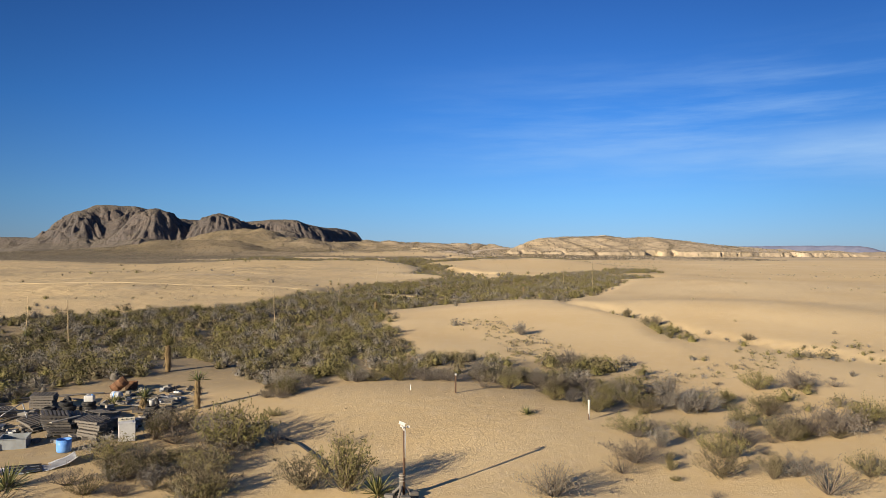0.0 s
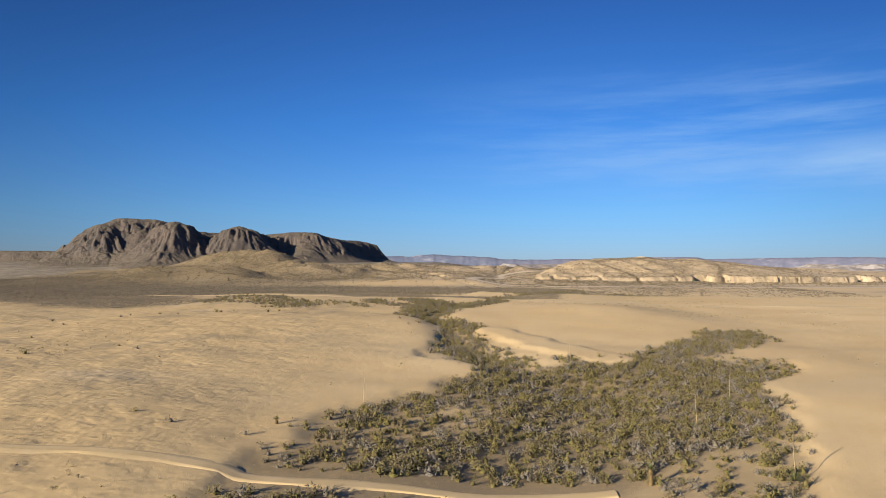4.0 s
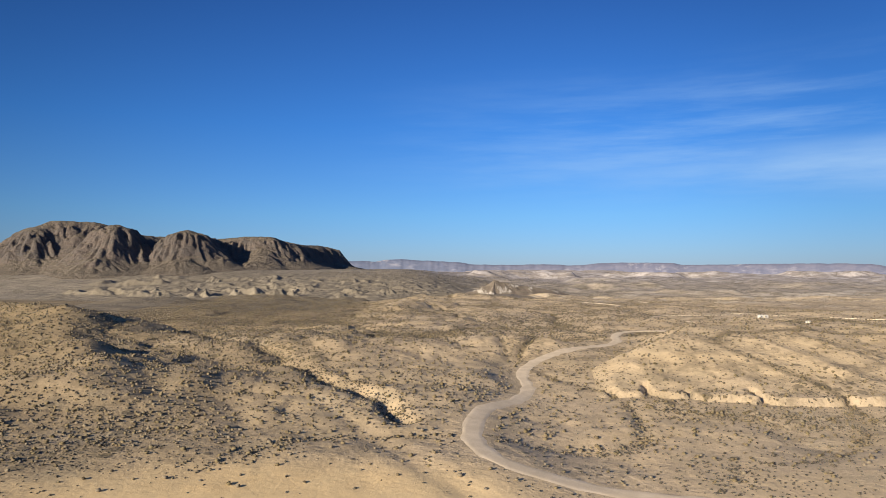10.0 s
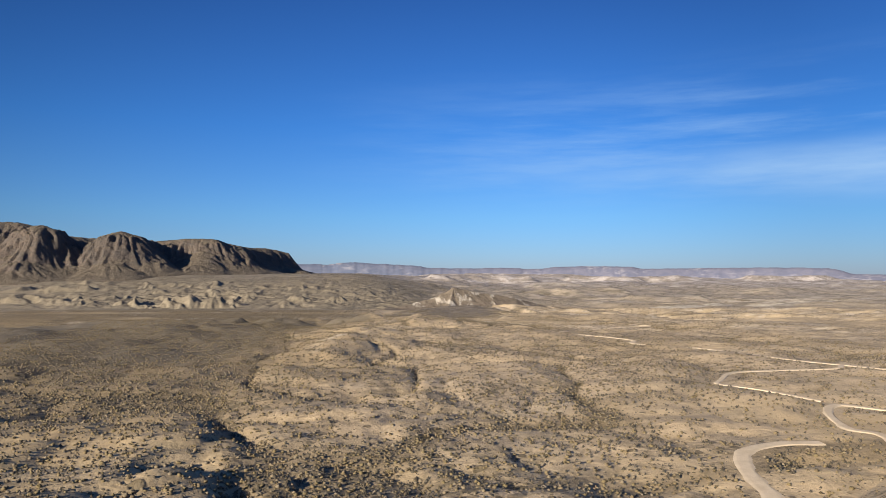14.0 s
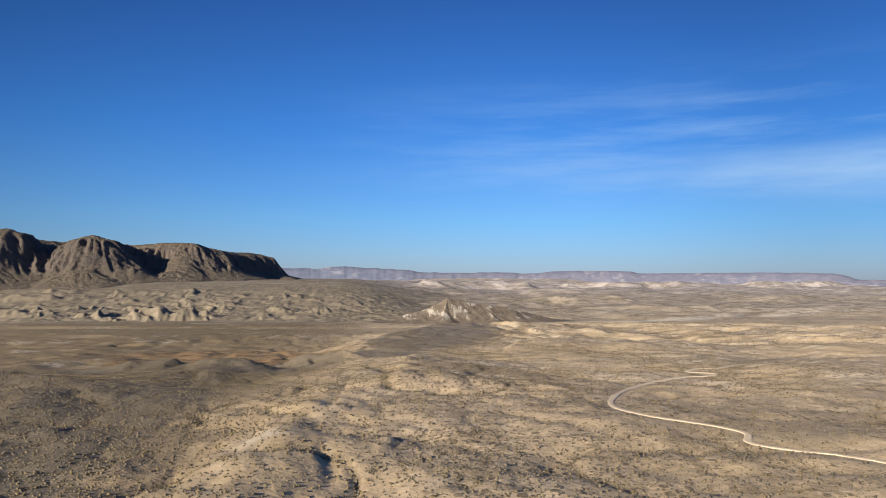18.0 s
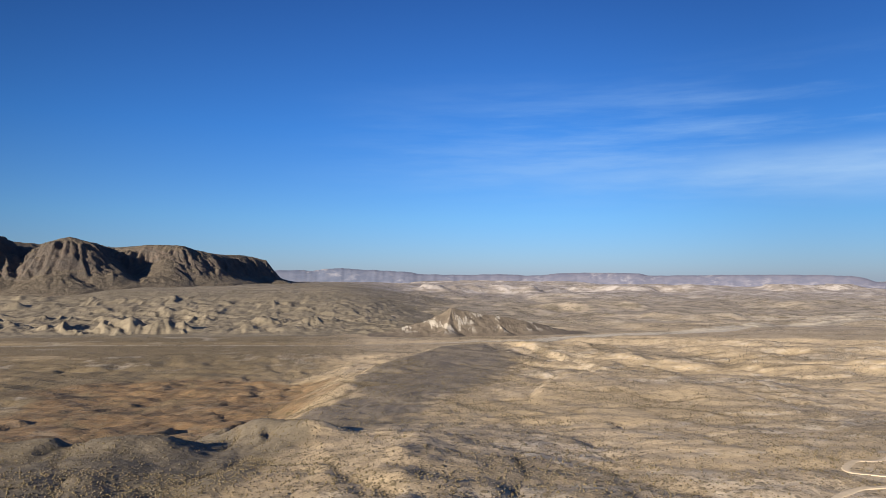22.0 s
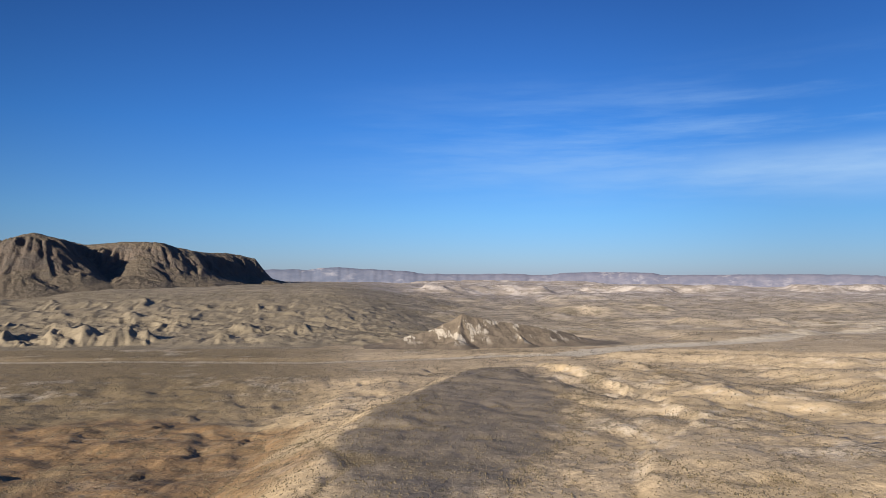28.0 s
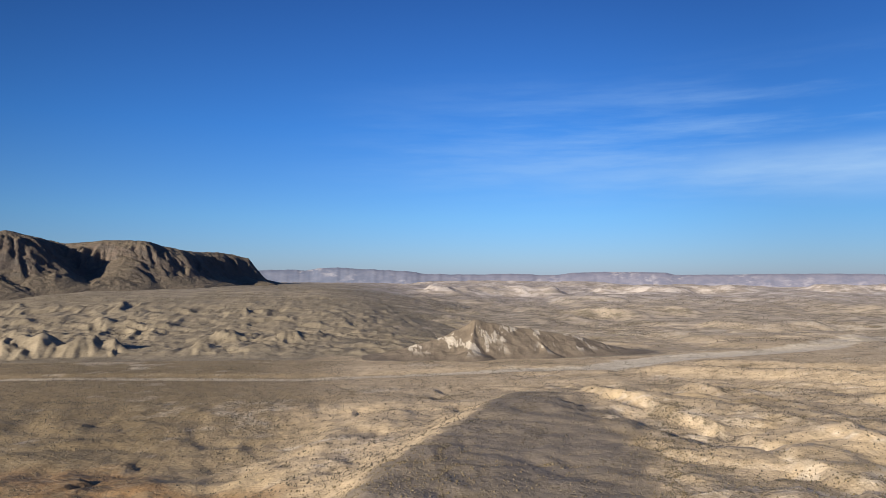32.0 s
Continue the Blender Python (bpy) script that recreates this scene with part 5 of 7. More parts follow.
def rosette(verts, tris, rnd, z, n, length):
    for _ in range(n):
        a, el = rnd.uniform(0, 6.283), rnd.uniform(-0.1, 1.35)
        out = Vector((math.cos(a) * math.cos(el), math.sin(a) * math.cos(el), math.sin(el)))
        blade(verts, tris, (out.x * 0.05, out.y * 0.05, z), out, length * rnd.uniform(0.7, 1.1), 0.016, 0.05 * length)


def yucca(name, seed, trunk, stalk, label, length=0.55):
    """A yucca: stiff blades, on a shaggy trunk or on the ground, some with a tall dead flower stalk."""
    rnd = random.Random(seed)
    root = tagged(new(name), label, "yucca", "yuccas")
    v, t = [], []
    rosette(v, t, rnd, trunk + 0.03, 70, length)
    new("rosette", tri_mesh("rosette", v, t, MAT_BLADE)).parent = root
    if trunk > 0.2:
        v, t = [], []
        n = 9
        for i in range(8):
            z, r = trunk * i / 7, 0.13 - 0.03 * i / 7
            for j in range(n):
                k = r * (1 + 0.25 * rnd.uniform(-1, 1))
                v.append((k * math.cos(j * 6.283 / n) + 0.04 * math.sin(3 * z), k * math.sin(j * 6.283 / n), z))
        for i in range(7):
            for j in range(n):
                a, b = i * n + j, i * n + (j + 1) % n
                t.extend([(a, b, b + n), (a, b + n, a + n)])
        for _ in range(90):
            a, z = rnd.uniform(0, 6.283), rnd.uniform(0.25, 1) * trunk
            out = Vector((math.cos(a) * 0.55, math.sin(a) * 0.55, -0.83))
            blade(v, t, (0.1 * math.cos(a), 0.1 * math.sin(a), z), out, 0.26, 0.013, 0.02)
        new("trunk", tri_mesh("trunk", v, t, MAT_SHAG)).parent = root
    if stalk:
        v, t = [], []
        pts = [(0.03 * math.sin(1.3 * i + seed), 0.02 * i, trunk + stalk * i / 6) for i in range(7)]
        ribbon(v, t, pts, 0.035, 0.018)
        for _ in range(46):
            s = rnd.uniform(0.62, 1.0)
            a = rnd.uniform(0, 6.283)
            c = (0.02 * s, 0.12 * s, trunk + stalk * s)
            out = Vector((math.cos(a), math.sin(a), 0.5))
            blade(v, t, c, out, 0.16 * (1.3 - s), 0.014, 0)
        new("stalk", tri_mesh("stalk", v, t, MAT_STALK)).parent = root
    return root


SHRUBS = [
    shrub("creosote_bush", 11, 34, 42, 0.052, 0.75, MAT_OLIVE, "olive-brown twiggy creosote bush on dry sand"),
    shrub("creosote_bush", 12, 30, 40, 0.052, 0.95, MAT_OLIVE, "sprawling olive creosote bush with bare stems"),
    shrub("creosote_bush", 13, 40, 42, 0.05, 0.6, MAT_OLIVE, "upright yellow-brown creosote bush on sand"),
    shrub("grey_brush", 14, 52, 34, 0.046, 0.85, MAT_GREY, "dense grey leafless brush on sandy ground"),
    shrub("grey_brush", 15, 44, 32, 0.046, 1.05, MAT_GREY, "low grey dry brush spreading on sand"),
    shrub("dead_shrub", 16, 30, 12, 0.05, 0.9, MAT_GREY, "nearly bare dry shrub with thin grey stems"),
]
YUCCAS = [
    yucca("yucca", 21, 0.0, 0.0, "yellow-green ground yucca with stiff blades"),
    yucca("yucca", 22, 0.15, 2.6, "yucca with a tall dry flower stalk"),
    yucca("yucca", 23, 1.15, 0.0, "trunked yucca with a shaggy dead skirt"),
    yucca("yucca", 24, 0.5, 0.0, "short yucca with a tan shaggy trunk"),
]
placed = []


def stand(src, x, y, size, turn, flat=1.0):
    """The first use moves the plant itself; later ones are copies."""
    z = float(surface_z(x, y)[0]) - 0.02
    m = Matrix.Translation((x, y, z)) @ Matrix.Rotation(turn, 4, "Z") @ Matrix.Diagonal((size, size, size * flat, 1))
    ob = src
    if src in placed:
        ob = copy_thing(src, Matrix.Identity(4))
    placed.append(ob)
    ob.matrix_basis = m
    return ob


# plants that stand out beside the first stretch: x, y, size, kind
for x, y, s, k in ((-5.6, 21.6, 1.75, 0), (-6.4, 22.6, 1.3, 3), (-1.9, 18.0, 1.5, 2), (-3.0, 18.2, 1.2, 0), (-7.9, 24.1, 1.0, 1), (-9.5, 21.3, 0.85, 1), (-8.1, 19.9, 0.75, 5), (-9.2, 18.8, 0.7, 5), (-6.2, 20.0, 0.6, 4), (-7.3, 19.2, 0.7, 4), (-5.6, 17.9, 1.0, 0), (3.3, 17.9, 1.1, 4), (5.6, 19.9, 0.8, 5), (8.4, 19.9, 1.15, 1), (9.6, 28.0, 1.3, 2), (10.6, 26.9, 1.25, 0), (8.7, 23.4, 0.8, 1), (11.4, 25.0, 1.1, 0), (-4.5, 21.9, 0.6, 5), (-2.5, 21.7, 0.6, 5)):
    stand(SHRUBS[k], x, y, s, 1.7 * x + y)
for x, y, s, k in ((11.8, 23.2, 1.1, 0), (13.0, 23.8, 1.3, 3), (14.2, 24.1, 1.35, 3), (15.8, 25.0, 1.2, 0), (5.2, 28.2, 1.1, 3), (6.3, 25.8, 0.9, 0), (7.1, 35.0, 1.1, 3), (9.8, 19.8, 0.8, 2), (10.6, 20.0, 0.9, 1), (10.7, 18.6, 1.2, 5), (12.6, 19.9, 0.9, 0), (7.3, 21.0, 0.35, 2), (7.1, 20.3, 0.4, 2), (3.4, 28.4, 0.8, 0), (2.4, 28.2, 0.7, 5), (7.6, 23.9, 0.6, 5), (14.3, 30.4, 1.1, 0), (16.0, 30.3, 1.2, 3), (14.3, 50.2, 0.7, 2), (15.5, 47.8, 0.8, 2), (19.6, 43.0, 0.6, 0), (5.9, 44.1, 0.9, 2)):
    stand(SHRUBS[k], x, y, s, 1.3 * x + y)
for x, y, s, k in ((-1.1, 17.8, 1.25, 0), (3.6, 24.8, 0.7, 0), (-10.7, 18.7, 1.4, 0), (-8.3, 26.5, 0.9, 2), (-12.1, 34.0, 1.1, 2), (-11.0, 52.5, 1.1, 1), (-22.0, 44.7, 1.15, 1), (19.1, 81.4, 1.1, 1), (-26.0, 47.2, 1.0, 1), (-7.9, 65.5, 1.0, 1), (-4.4, 62.9, 0.9, 2), (-7.0, 101.0, 0.9, 1), (14.0, 123.6, 0.9, 1), (24.0, 103.1, 1.1, 1), (18.3, 94.6, 1.0, 1), (11.1, 81.2, 0.8, 2), (-10.2, 26.4, 1.0, 3), (-11.8, 27.6, 1.0, 0), (-12.5, 94.0, 0.7, 3), (6.6, 30.6, 0.9, 0)):
    stand(YUCCAS[k], x, y, s, 1.1 * x + y)


def scatter(seed, n, x0, x1, y0, y1, keep):
    """Random spots, thinned by keep(x, y), which gives a chance."""
    r = np.random.RandomState(seed)
    x, y, c = r.uniform(x0, x1, n), r.uniform(y0, y1, n), r.uniform(0, 1, n)
    ok = c < keep(x, y)
    return x[ok], y[ok], r


def clear_of_things(x, y):
    """None on the bare flat, the heap, the roads and tracks."""
    ok = np.ones(len(x))
    ok *= seg_dist(x, y, [(-13, 20), (-12, 24), (-12, 29)]) > 3.6
    ok *= ~((x > -5) & (x < 4.5) & (y > 17) & (y < 29.5))
    for line, w in ((ROAD_MAIN, 3.2), (ROAD_HILL, 2.8), (ROAD_SPUR, 2.4), (ROAD_LOOP, 2.2), (TRACK_A, 2.2), (TRACK_B, 2.0), ([(-13.5, 38), (-11, 33.6), (-7.9, 28.6), (-6.8, 24)], 1.5)):
        ok *= seg_dist(x, y, line) > w
    return ok


# single shrubs along the first wash
sx, sy, rs = scatter(31, 15000, -46, 38, 17, 74, lambda x, y: scrub_density(x, y) * clear_of_things(x, y) * (1 - 0.45 * ss(35, 74, y)))
order = np.argsort(np.hypot(sx * 1.1, sy))
near_sel, rest_sel = order[:190], order[190:]
for i in near_sel:
    k = rs.choice(6, p=[0.30, 0.18, 0.14, 0.18, 0.12, 0.08])
    stand(SHRUBS[k], sx[i], sy[i], rs.uniform(0.45, 1.15), rs.uniform(0, 6.28), rs.uniform(0.75, 1.0))


def clump(seed, n, leaf):
    """A shrub of n loose leaf shapes, for the distance."""
    rnd = random.Random(seed)
    v, t = [], []
    for i in range(n):
        a, el, r = rnd.uniform(0, 6.283), rnd.uniform(0.05, 1.4), rnd.uniform(0.25, 0.62)
        c = Vector((math.cos(a) * math.cos(el) * r, math.sin(a) * math.cos(el) * r, 0.08 + math.sin(el) * r * 1.1))
        d = (c + Vector((rnd.gauss(0, 0.35), rnd.gauss(0, 0.35), rnd.gauss(0, 0.3)))).normalized()
        e = Vector((rnd.gauss(0, 1), rnd.gauss(0, 1), rnd.gauss(0, 0.6))).cross(d).normalized() * leaf * rnd.uniform(0.28, 0.55)
        q = d * leaf * rnd.uniform(0.9, 1.8)
        for p in (c - e, c + e, c + q):
            v.append((p.x, p.y, max(p.z, -0.03)))
        t.append((3 * i, 3 * i + 1, 3 * i + 2))
    return np.array(v), np.array(t)


def thicket(name, x, y, size, rnd, shapes, label, squash=0.8, mat=MAT_MIXED):
    """Many shrubs in one mesh, for what is too many or too far to tell apart."""
    z = surface_z(x, y)
    pick, turn, tint = rnd.randint(0, len(shapes), len(x)), rnd.uniform(0, 6.283, len(x)), rnd.uniform(0, 1, len(x))
    V, T, C, o = [], [], [], 0
    for k, (v, t) in enumerate(shapes):
        m = pick == k
        n = int(m.sum())
        if not n:
            continue
        c, s, g = np.cos(turn[m])[:, None], np.sin(turn[m])[:, None], size[m][:, None]
        P = np.stack([x[m][:, None] + g * (v[:, 0] * c - v[:, 1] * s), y[m][:, None] + g * (v[:, 0] * s + v[:, 1] * c), z[m][:, None] + g * v[:, 2] * squash], -1)
        V.append(P.reshape(-1, 3))
        T.append((t[None] + (o + np.arange(n) * len(v))[:, None, None]).reshape(-1, 3))
        C.append(np.repeat(tint[m], len(v)))
        o += n * len(v)
    C = np.concatenate(C)
    me = tri_mesh(name, np.concatenate(V), np.concatenate(T), mat, np.stack([C, C, C, C * 0 + 1], -1))
    return tagged(new(name, me), label, "scrub", kind="stuff")


def tuft(seed, sides, rings):
    """A low uneven mound of brush."""
    rnd = random.Random(seed)
    v, t = [], []
    for r, z in rings:
        a0 = rnd.uniform(0, 6.283)
        for i in range(sides):
            a = a0 + 6.283 * (i + rnd.uniform(-0.3, 0.3)) / sides
            q = r * rnd.uniform(0.7, 1.25)
            v.append((math.cos(a) * q, math.sin(a) * q, z * rnd.uniform(0.75, 1.3)))
    v.append((rnd.uniform(-0.15, 0.15), rnd.uniform(-0.15, 0.15), rnd.uniform(0.6, 0.85)))
    for k in range(len(rings) - 1):
        for i in range(sides):
            j = (i + 1) % sides
            p, q = k * sides, (k + 1) * sides
            t += [(p + i, p + j, q + j), (p + i, q + j, q + i)]
    k = (len(rings) - 1) * sides
    t += [(k + i, k + (i + 1) % sides, len(v) - 1) for i in range(sides)]
    return np.array(v), np.array(t)


def bushy(seed, leaves, leaf, sprays, wide, sides):
    """A brushy plant: loose small leaves and a few thin sprays round a small dense heart."""
    rnd = random.Random(seed)
    v, t = [], []
    lop = rnd.uniform(0.6, 1.0)
    for i in range(sprays):
        a, el = rnd.uniform(0, 6.283), math.asin(rnd.uniform(0.2, 0.98))
        d = Vector((math.cos(a) * math.cos(el), math.sin(a) * math.cos(el) * lop, math.sin(el)))
        side = d.orthogonal().normalized() * wide * rnd.uniform(0.5, 1.2)
        p, q = d * rnd.uniform(0.05, 0.2), d * rnd.uniform(0.5, 0.75) + Vector((rnd.gauss(0, 0.08), rnd.gauss(0, 0.08), rnd.gauss(0, 0.05)))
        for w in (p - side, p + side, q):
            v.append((w.x, w.y, max(w.z * 1.1, -0.02)))
        t.append((3 * i, 3 * i + 1, 3 * i + 2))
    lv, lt = clump(seed + 900, leaves, leaf)
    lv = lv * np.array([1.0, lop, 0.95])
    c, ct = tuft(seed + 500, sides, ((0.25, -0.1), (0.32, 0.16), (0.2, 0.34)))
    c = c * np.array([0.9, 0.9 * lop, 0.7])
    v = np.array(v)
    return np.concatenate([v, lv, c]), np.concatenate([np.array(t), lt + len(v), ct + len(v) + len(lv)])


RICH = [bushy(40 + i, 150, 0.075, 36, 0.006, 6) for i in range(12)]
FAIR = [bushy(60 + i, 42, 0.13, 9, 0.012, 5) for i in range(12)]
POOR = [clump(80 + i, 14, 0.26) for i in range(6)]
thicket("wash_scrub", sx[rest_sel], sy[rest_sel], rs.uniform(0.45, 0.95, len(rest_sel)) * rs.uniform(0.7, 1.5, len(rest_sel)), rs, RICH, "dense olive and grey scrub filling the sandy wash")
bx, by, rb = scatter(32, 105000, -75, 75, 72, 300, lambda x, y: np.maximum(scrub_density(x, y) * 0.75 * clear_of_things(x, y), 0))
thicket("wash_scrub", bx, by, rb.uniform(0.4, 1.0, len(bx)) * rb.uniform(0.7, 1.35, len(bx)), rb, FAIR, "brown and grey brush following the wash")
# low plants dotted over the bare sand in loose drifts
dx, dy, rd = scatter(33, 26000, -110, 120, 24, 330, lambda x, y: (0.55 * ss(0.18, 0.55, fbm(x, y, 26, 3, 131)) + 0.02) * clear_of_things(x, y))
thicket("sand_tufts", dx, dy, rd.uniform(0.15, 0.42, len(dx)), rd, POOR, "small dry tufts dotted over pale sand", 0.7)

px_, py_, rp = scatter(39, 5200, 1, 22, 30, 53, lambda x, y: (ss(2.6, 0.6, seg_dist(x, y, [(3.6, 50), (5, 45), (6, 40), (7, 34)])) * 0.7 + 0.5 * ss(1.6, 0.4, seg_dist(x, y, [(10, 32), (16, 35), (18, 37), (21, 38)]))) * (0.5 + 0.5 * vnoise(x / 0.9, y / 0.9, 139)))
thicket("sand_tufts", px_, py_, rp.uniform(0.14, 0.36, len(px_)), rp, POOR, "dark little tufts and pebbles strewn on sand", 0.6)


# small wispy shrubs between the larger ones, and the row along the crack in the sand
wx_, wy_, rw = scatter(44, 1500, -16, 30, 17.5, 44, lambda x, y: np.clip(0.9 * scrub_density(x, y) + 0.05 + 0.18 * ss(7, 2, seg_dist(x, y, [(6, 27), (14, 27), (26, 30), (34, 27)])), 0, 1) * clear_of_things(x, y) * ss(0.8, -0.5, sand_banks(x, y) - 9 * ss(33, 30, y)))
for i in range(min(len(wx_), 170)):
    stand(SHRUBS[rw.choice(6, p=[0.26, 0.16, 0.2, 0.1, 0.1, 0.18])], wx_[i], wy_[i], rw.uniform(0.22, 0.6), rw.uniform(0, 6.28), rw.uniform(0.7, 1.0))
cx_, cy_, rc = scatter(45, 1600, 12, 40, 24, 53, lambda x, y: np.maximum(ss(0.7, 0.2, seg_dist(x, y, [(12.6, 54), (14.3, 50.4), (17.6, 45), (22, 39), (28, 31)])) * 0.75, 0.35 * ss(4.5, 1, seg_dist(x, y, [(24, 39), (30, 33), (38, 28)])) + 0.25 * ss(2, 0.5, seg_dist(x, y, [(15, 37), (20, 38.5), (25, 35)]))))
thicket("crack_tufts", cx_, cy_, rc.uniform(0.16, 0.5, len(cx_)), rc, FAIR, "small dry shrubs rooted along a crack in the sand", 0.8)


def hill_scrub(x, y):
    slope = ss(2, 10, bluff_in(x, y)[0]) * (1 - ss(60, 80, bluff_in(x, y)[0]))
    g = np.maximum(creek(x, y, 58, 11), 0.4 * creek(x, y, 21, 15))
    flat = west_flat(x, y)
    sandy = hump(x, y, -18, 342, 48, 13, 0, 2)
    foot = bluff_in(x, y)[1]
    belt = np.exp(-((foot + 9) / 4.5) ** 2) * ss(45, 60, x)
    belt = np.maximum(belt, ss(6, 2, seg_dist(x, y, GULLY_B)))
    return np.clip(0.7 * belt + np.maximum(0.18 + 0.40 * fbm(x, y, 45, 4, 132) + 0.9 * g, 0.4 * flat) * (1 - sandy) * (1 - 0.8 * bare_clay(x, y)) * (1 - 0.72 * slope) + 0.25 * ss(-95, -150, x) * (y < 460), 0.02, 1) * clear_of_things(x, y)


MAT_DARK = leaf_material("dark_brush", ((0.095, 0.080, 0.056), (0.082, 0.070, 0.052), (0.125, 0.108, 0.086)), True)
MOUND = [tuft(90 + i, 4, ((0.5, -0.1), (0.44, 0.42))) for i in range(8)]
MAT_PALE = leaf_material("pale_grey_brush", ((0.168, 0.142, 0.104), (0.140, 0.118, 0.088), (0.200, 0.172, 0.138)), True)
TWIGGY = [bushy(150 + i, 7, 0.22, 3, 0.03, 4) for i in range(6)]
DOT = [tuft(110 + i, 4, ((0.52, -0.1),)) for i in range(8)]
hx, hy, rh = scatter(34, 120000, -205, 135, 262, 460, hill_scrub)
thicket("hill_scrub", hx, hy, rh.uniform(0.24, 0.42, len(hx)) * rh.uniform(0.7, 1.7, len(hx)), rh, MOUND, "grey-brown desert scrub dotted over the slopes", 0.55, MAT_DARK)
hx, hy, rh = scatter(38, 150000, -210, 70, 205, 350, lambda x, y: ss(0.2, 0.7, west_flat(x, y)) * (0.62 + 0.5 * fbm(x, y, 8, 2, 133)) * clear_of_things(x, y))
thicket("flat_scrub", hx, hy, rh.uniform(0.28, 0.66, len(hx)), rh, TWIGGY, "fine grey brush covering the sandy flat", 0.55, MAT_PALE)
MAT_BUSH = leaf_material("creosote_cover", ((0.150, 0.120, 0.066), (0.128, 0.101, 0.063), (0.180, 0.152, 0.112)), True)
BUSH = [tuft(130 + i, 5, ((0.34, -0.1), (0.52, 0.35), (0.34, 0.62))) for i in range(8)]
hx, hy, rh = scatter(35, 95000, -150, 230, 460, 900, hill_scrub)
thicket("hill_scrub", hx, hy, rh.uniform(0.35, 0.7, len(hx)) * rh.uniform(0.7, 1.7, len(hx)), rh, DOT, "grey-brown desert scrub on rounded hills", 0.8, MAT_DARK)
hx, hy, rh = scatter(43, 120000, -170, 260, 340, 960, lambda x, y: np.clip(0.15 + 0.8 * hill_scrub(x, y) + 0.35 * ss(20, -60, x), 0, 1) * clear_of_things(x, y) * ss(335, 380, y))
thicket("creosote_scrub", hx, hy, rh.uniform(0.4, 0.68, len(hx)) * rh.uniform(0.8, 1.5, len(hx)), rh, BUSH, "dark rounded creosote bushes spaced over the hills", 0.75, MAT_BUSH)
hx, hy, rh = scatter(36, 120000, -200, 330, 900, 1400, hill_scrub)
thicket("hill_scrub", hx, hy, rh.uniform(0.45, 0.85, len(hx)) * rh.uniform(0.7, 1.7, len(hx)), rh, DOT, "sparse grey scrub on gravel slopes", 0.8, MAT_BUSH)
hx, hy, rh = scatter(37, 95000, -330, 560, 1400, 2000, hill_scrub)
thicket("hill_scrub", hx, hy, rh.uniform(0.65, 1.1, len(hx)) * rh.uniform(0.7, 1.7, len(hx)), rh, DOT, "dark low scrub dotted over far benches", 0.8, MAT_DARK)


RIDGE_WASH = [[(241, 1500), (215, 1440), (185, 1375), (155, 1290), (133, 1246), (105, 1195), (86, 1147), (98, 1118), (113, 1089), (126, 1060)], [(155, 1275), (161, 1232), (172, 1186), (194, 1134), (206, 1113), (226, 1090), (246, 1058)], [(113, 1089), (138, 1061), (165, 1054)]]


def ridge_brush(x, y):
    """Brush in the washes between the gravel ridge and the benches, thinning out up the apron."""
    d = np.min([seg_dist(x, y, line) for line in RIDGE_WASH], axis=0) + 4 * vnoise(x / 12, y / 12, 139)
    return np.clip(0.9 * ss(6, 1, d) + 0.3 * ss(34, 6, d) * (y > 1100), 0, 1)


hx, hy, rh = scatter(46, 42000, 60, 280, 1035, 1520, ridge_brush)
thicket("wash_brush", hx, hy, rh.uniform(0.5, 1.05, len(hx)), rh, DOT, "dark brush lining the washes beside the gravel ridge", 0.8, MAT_BUSH)


def far_brush(x, y):
    """Brush along the drainage lines and in belts over the far plain."""
    g = np.maximum(creek(x, y, 150, 181), 0.6 * creek(x, y, 58, 11))
    belt = ss(0.10, 0.25, fbm(x * 0.35, y, 90, 4, 185))
    return np.clip(0.9 * g + 0.35 * belt + 0.03, 0, 1) * (1 - 0.8 * bare_clay(x, y)) * (seg_dist(x, y, RIVER) > 24 + 14 * ss(200, 400, x)) * (seg_dist(x, y, [(100, 2095), (207, 2102), (350, 2118), (440, 2135)]) > 60)


hx, hy, rh = scatter(41, 105000, -520, 760, 1250, 2150, far_brush)
thicket("far_brush", hx, hy, rh.uniform(0.7, 1.5, len(hx)), rh, DOT, "dark brush lining the dry drainages", 0.7, MAT_DARK)
hx, hy, rh = scatter(42, 95000, -800, 1500, 2150, 3500, lambda x, y: far_brush(x, y) * (np.abs(x - 100) < 0.55 * (y - 600)))
thicket("far_brush", hx, hy, rh.uniform(1.6, 3.6, len(hx)), rh, DOT, "dark patches of brush on the far plain", 0.5, MAT_DARK)


# ---- made things: helpers ----
def part(name, bm, material, parent=None, label=""):
    me = bpy.data.meshes.new(name)
    bm.to_mesh(me)
    bm.free()
    me.materials.append(material)
    ob = new(name, me)
    if parent:
        ob.parent = parent
    return tagged(ob, label)


def box(sx, sy, sz, at=(0, 0, 0), turn=(0, 0, 0), bm=None, bevel=0.0):
    """A box that stands on at."""
    bm = bm or bmesh.new()
    m = Matrix.Translation(at) @ Euler([radians(a) for a in turn]).to_matrix().to_4x4() @ Matrix.Translation((0, 0, sz / 2)) @ Matrix.Diagonal((sx, sy, sz, 1))
    made = bmesh.ops.create_cube(bm, size=1, matrix=m)
    if bevel:
        edges = {e for v in made["verts"] for e in v.link_edges}
        bmesh.ops.bevel(bm, geom=list(edges), offset=bevel, segments=2, affect="EDGES", profile=0.6)
    return bm


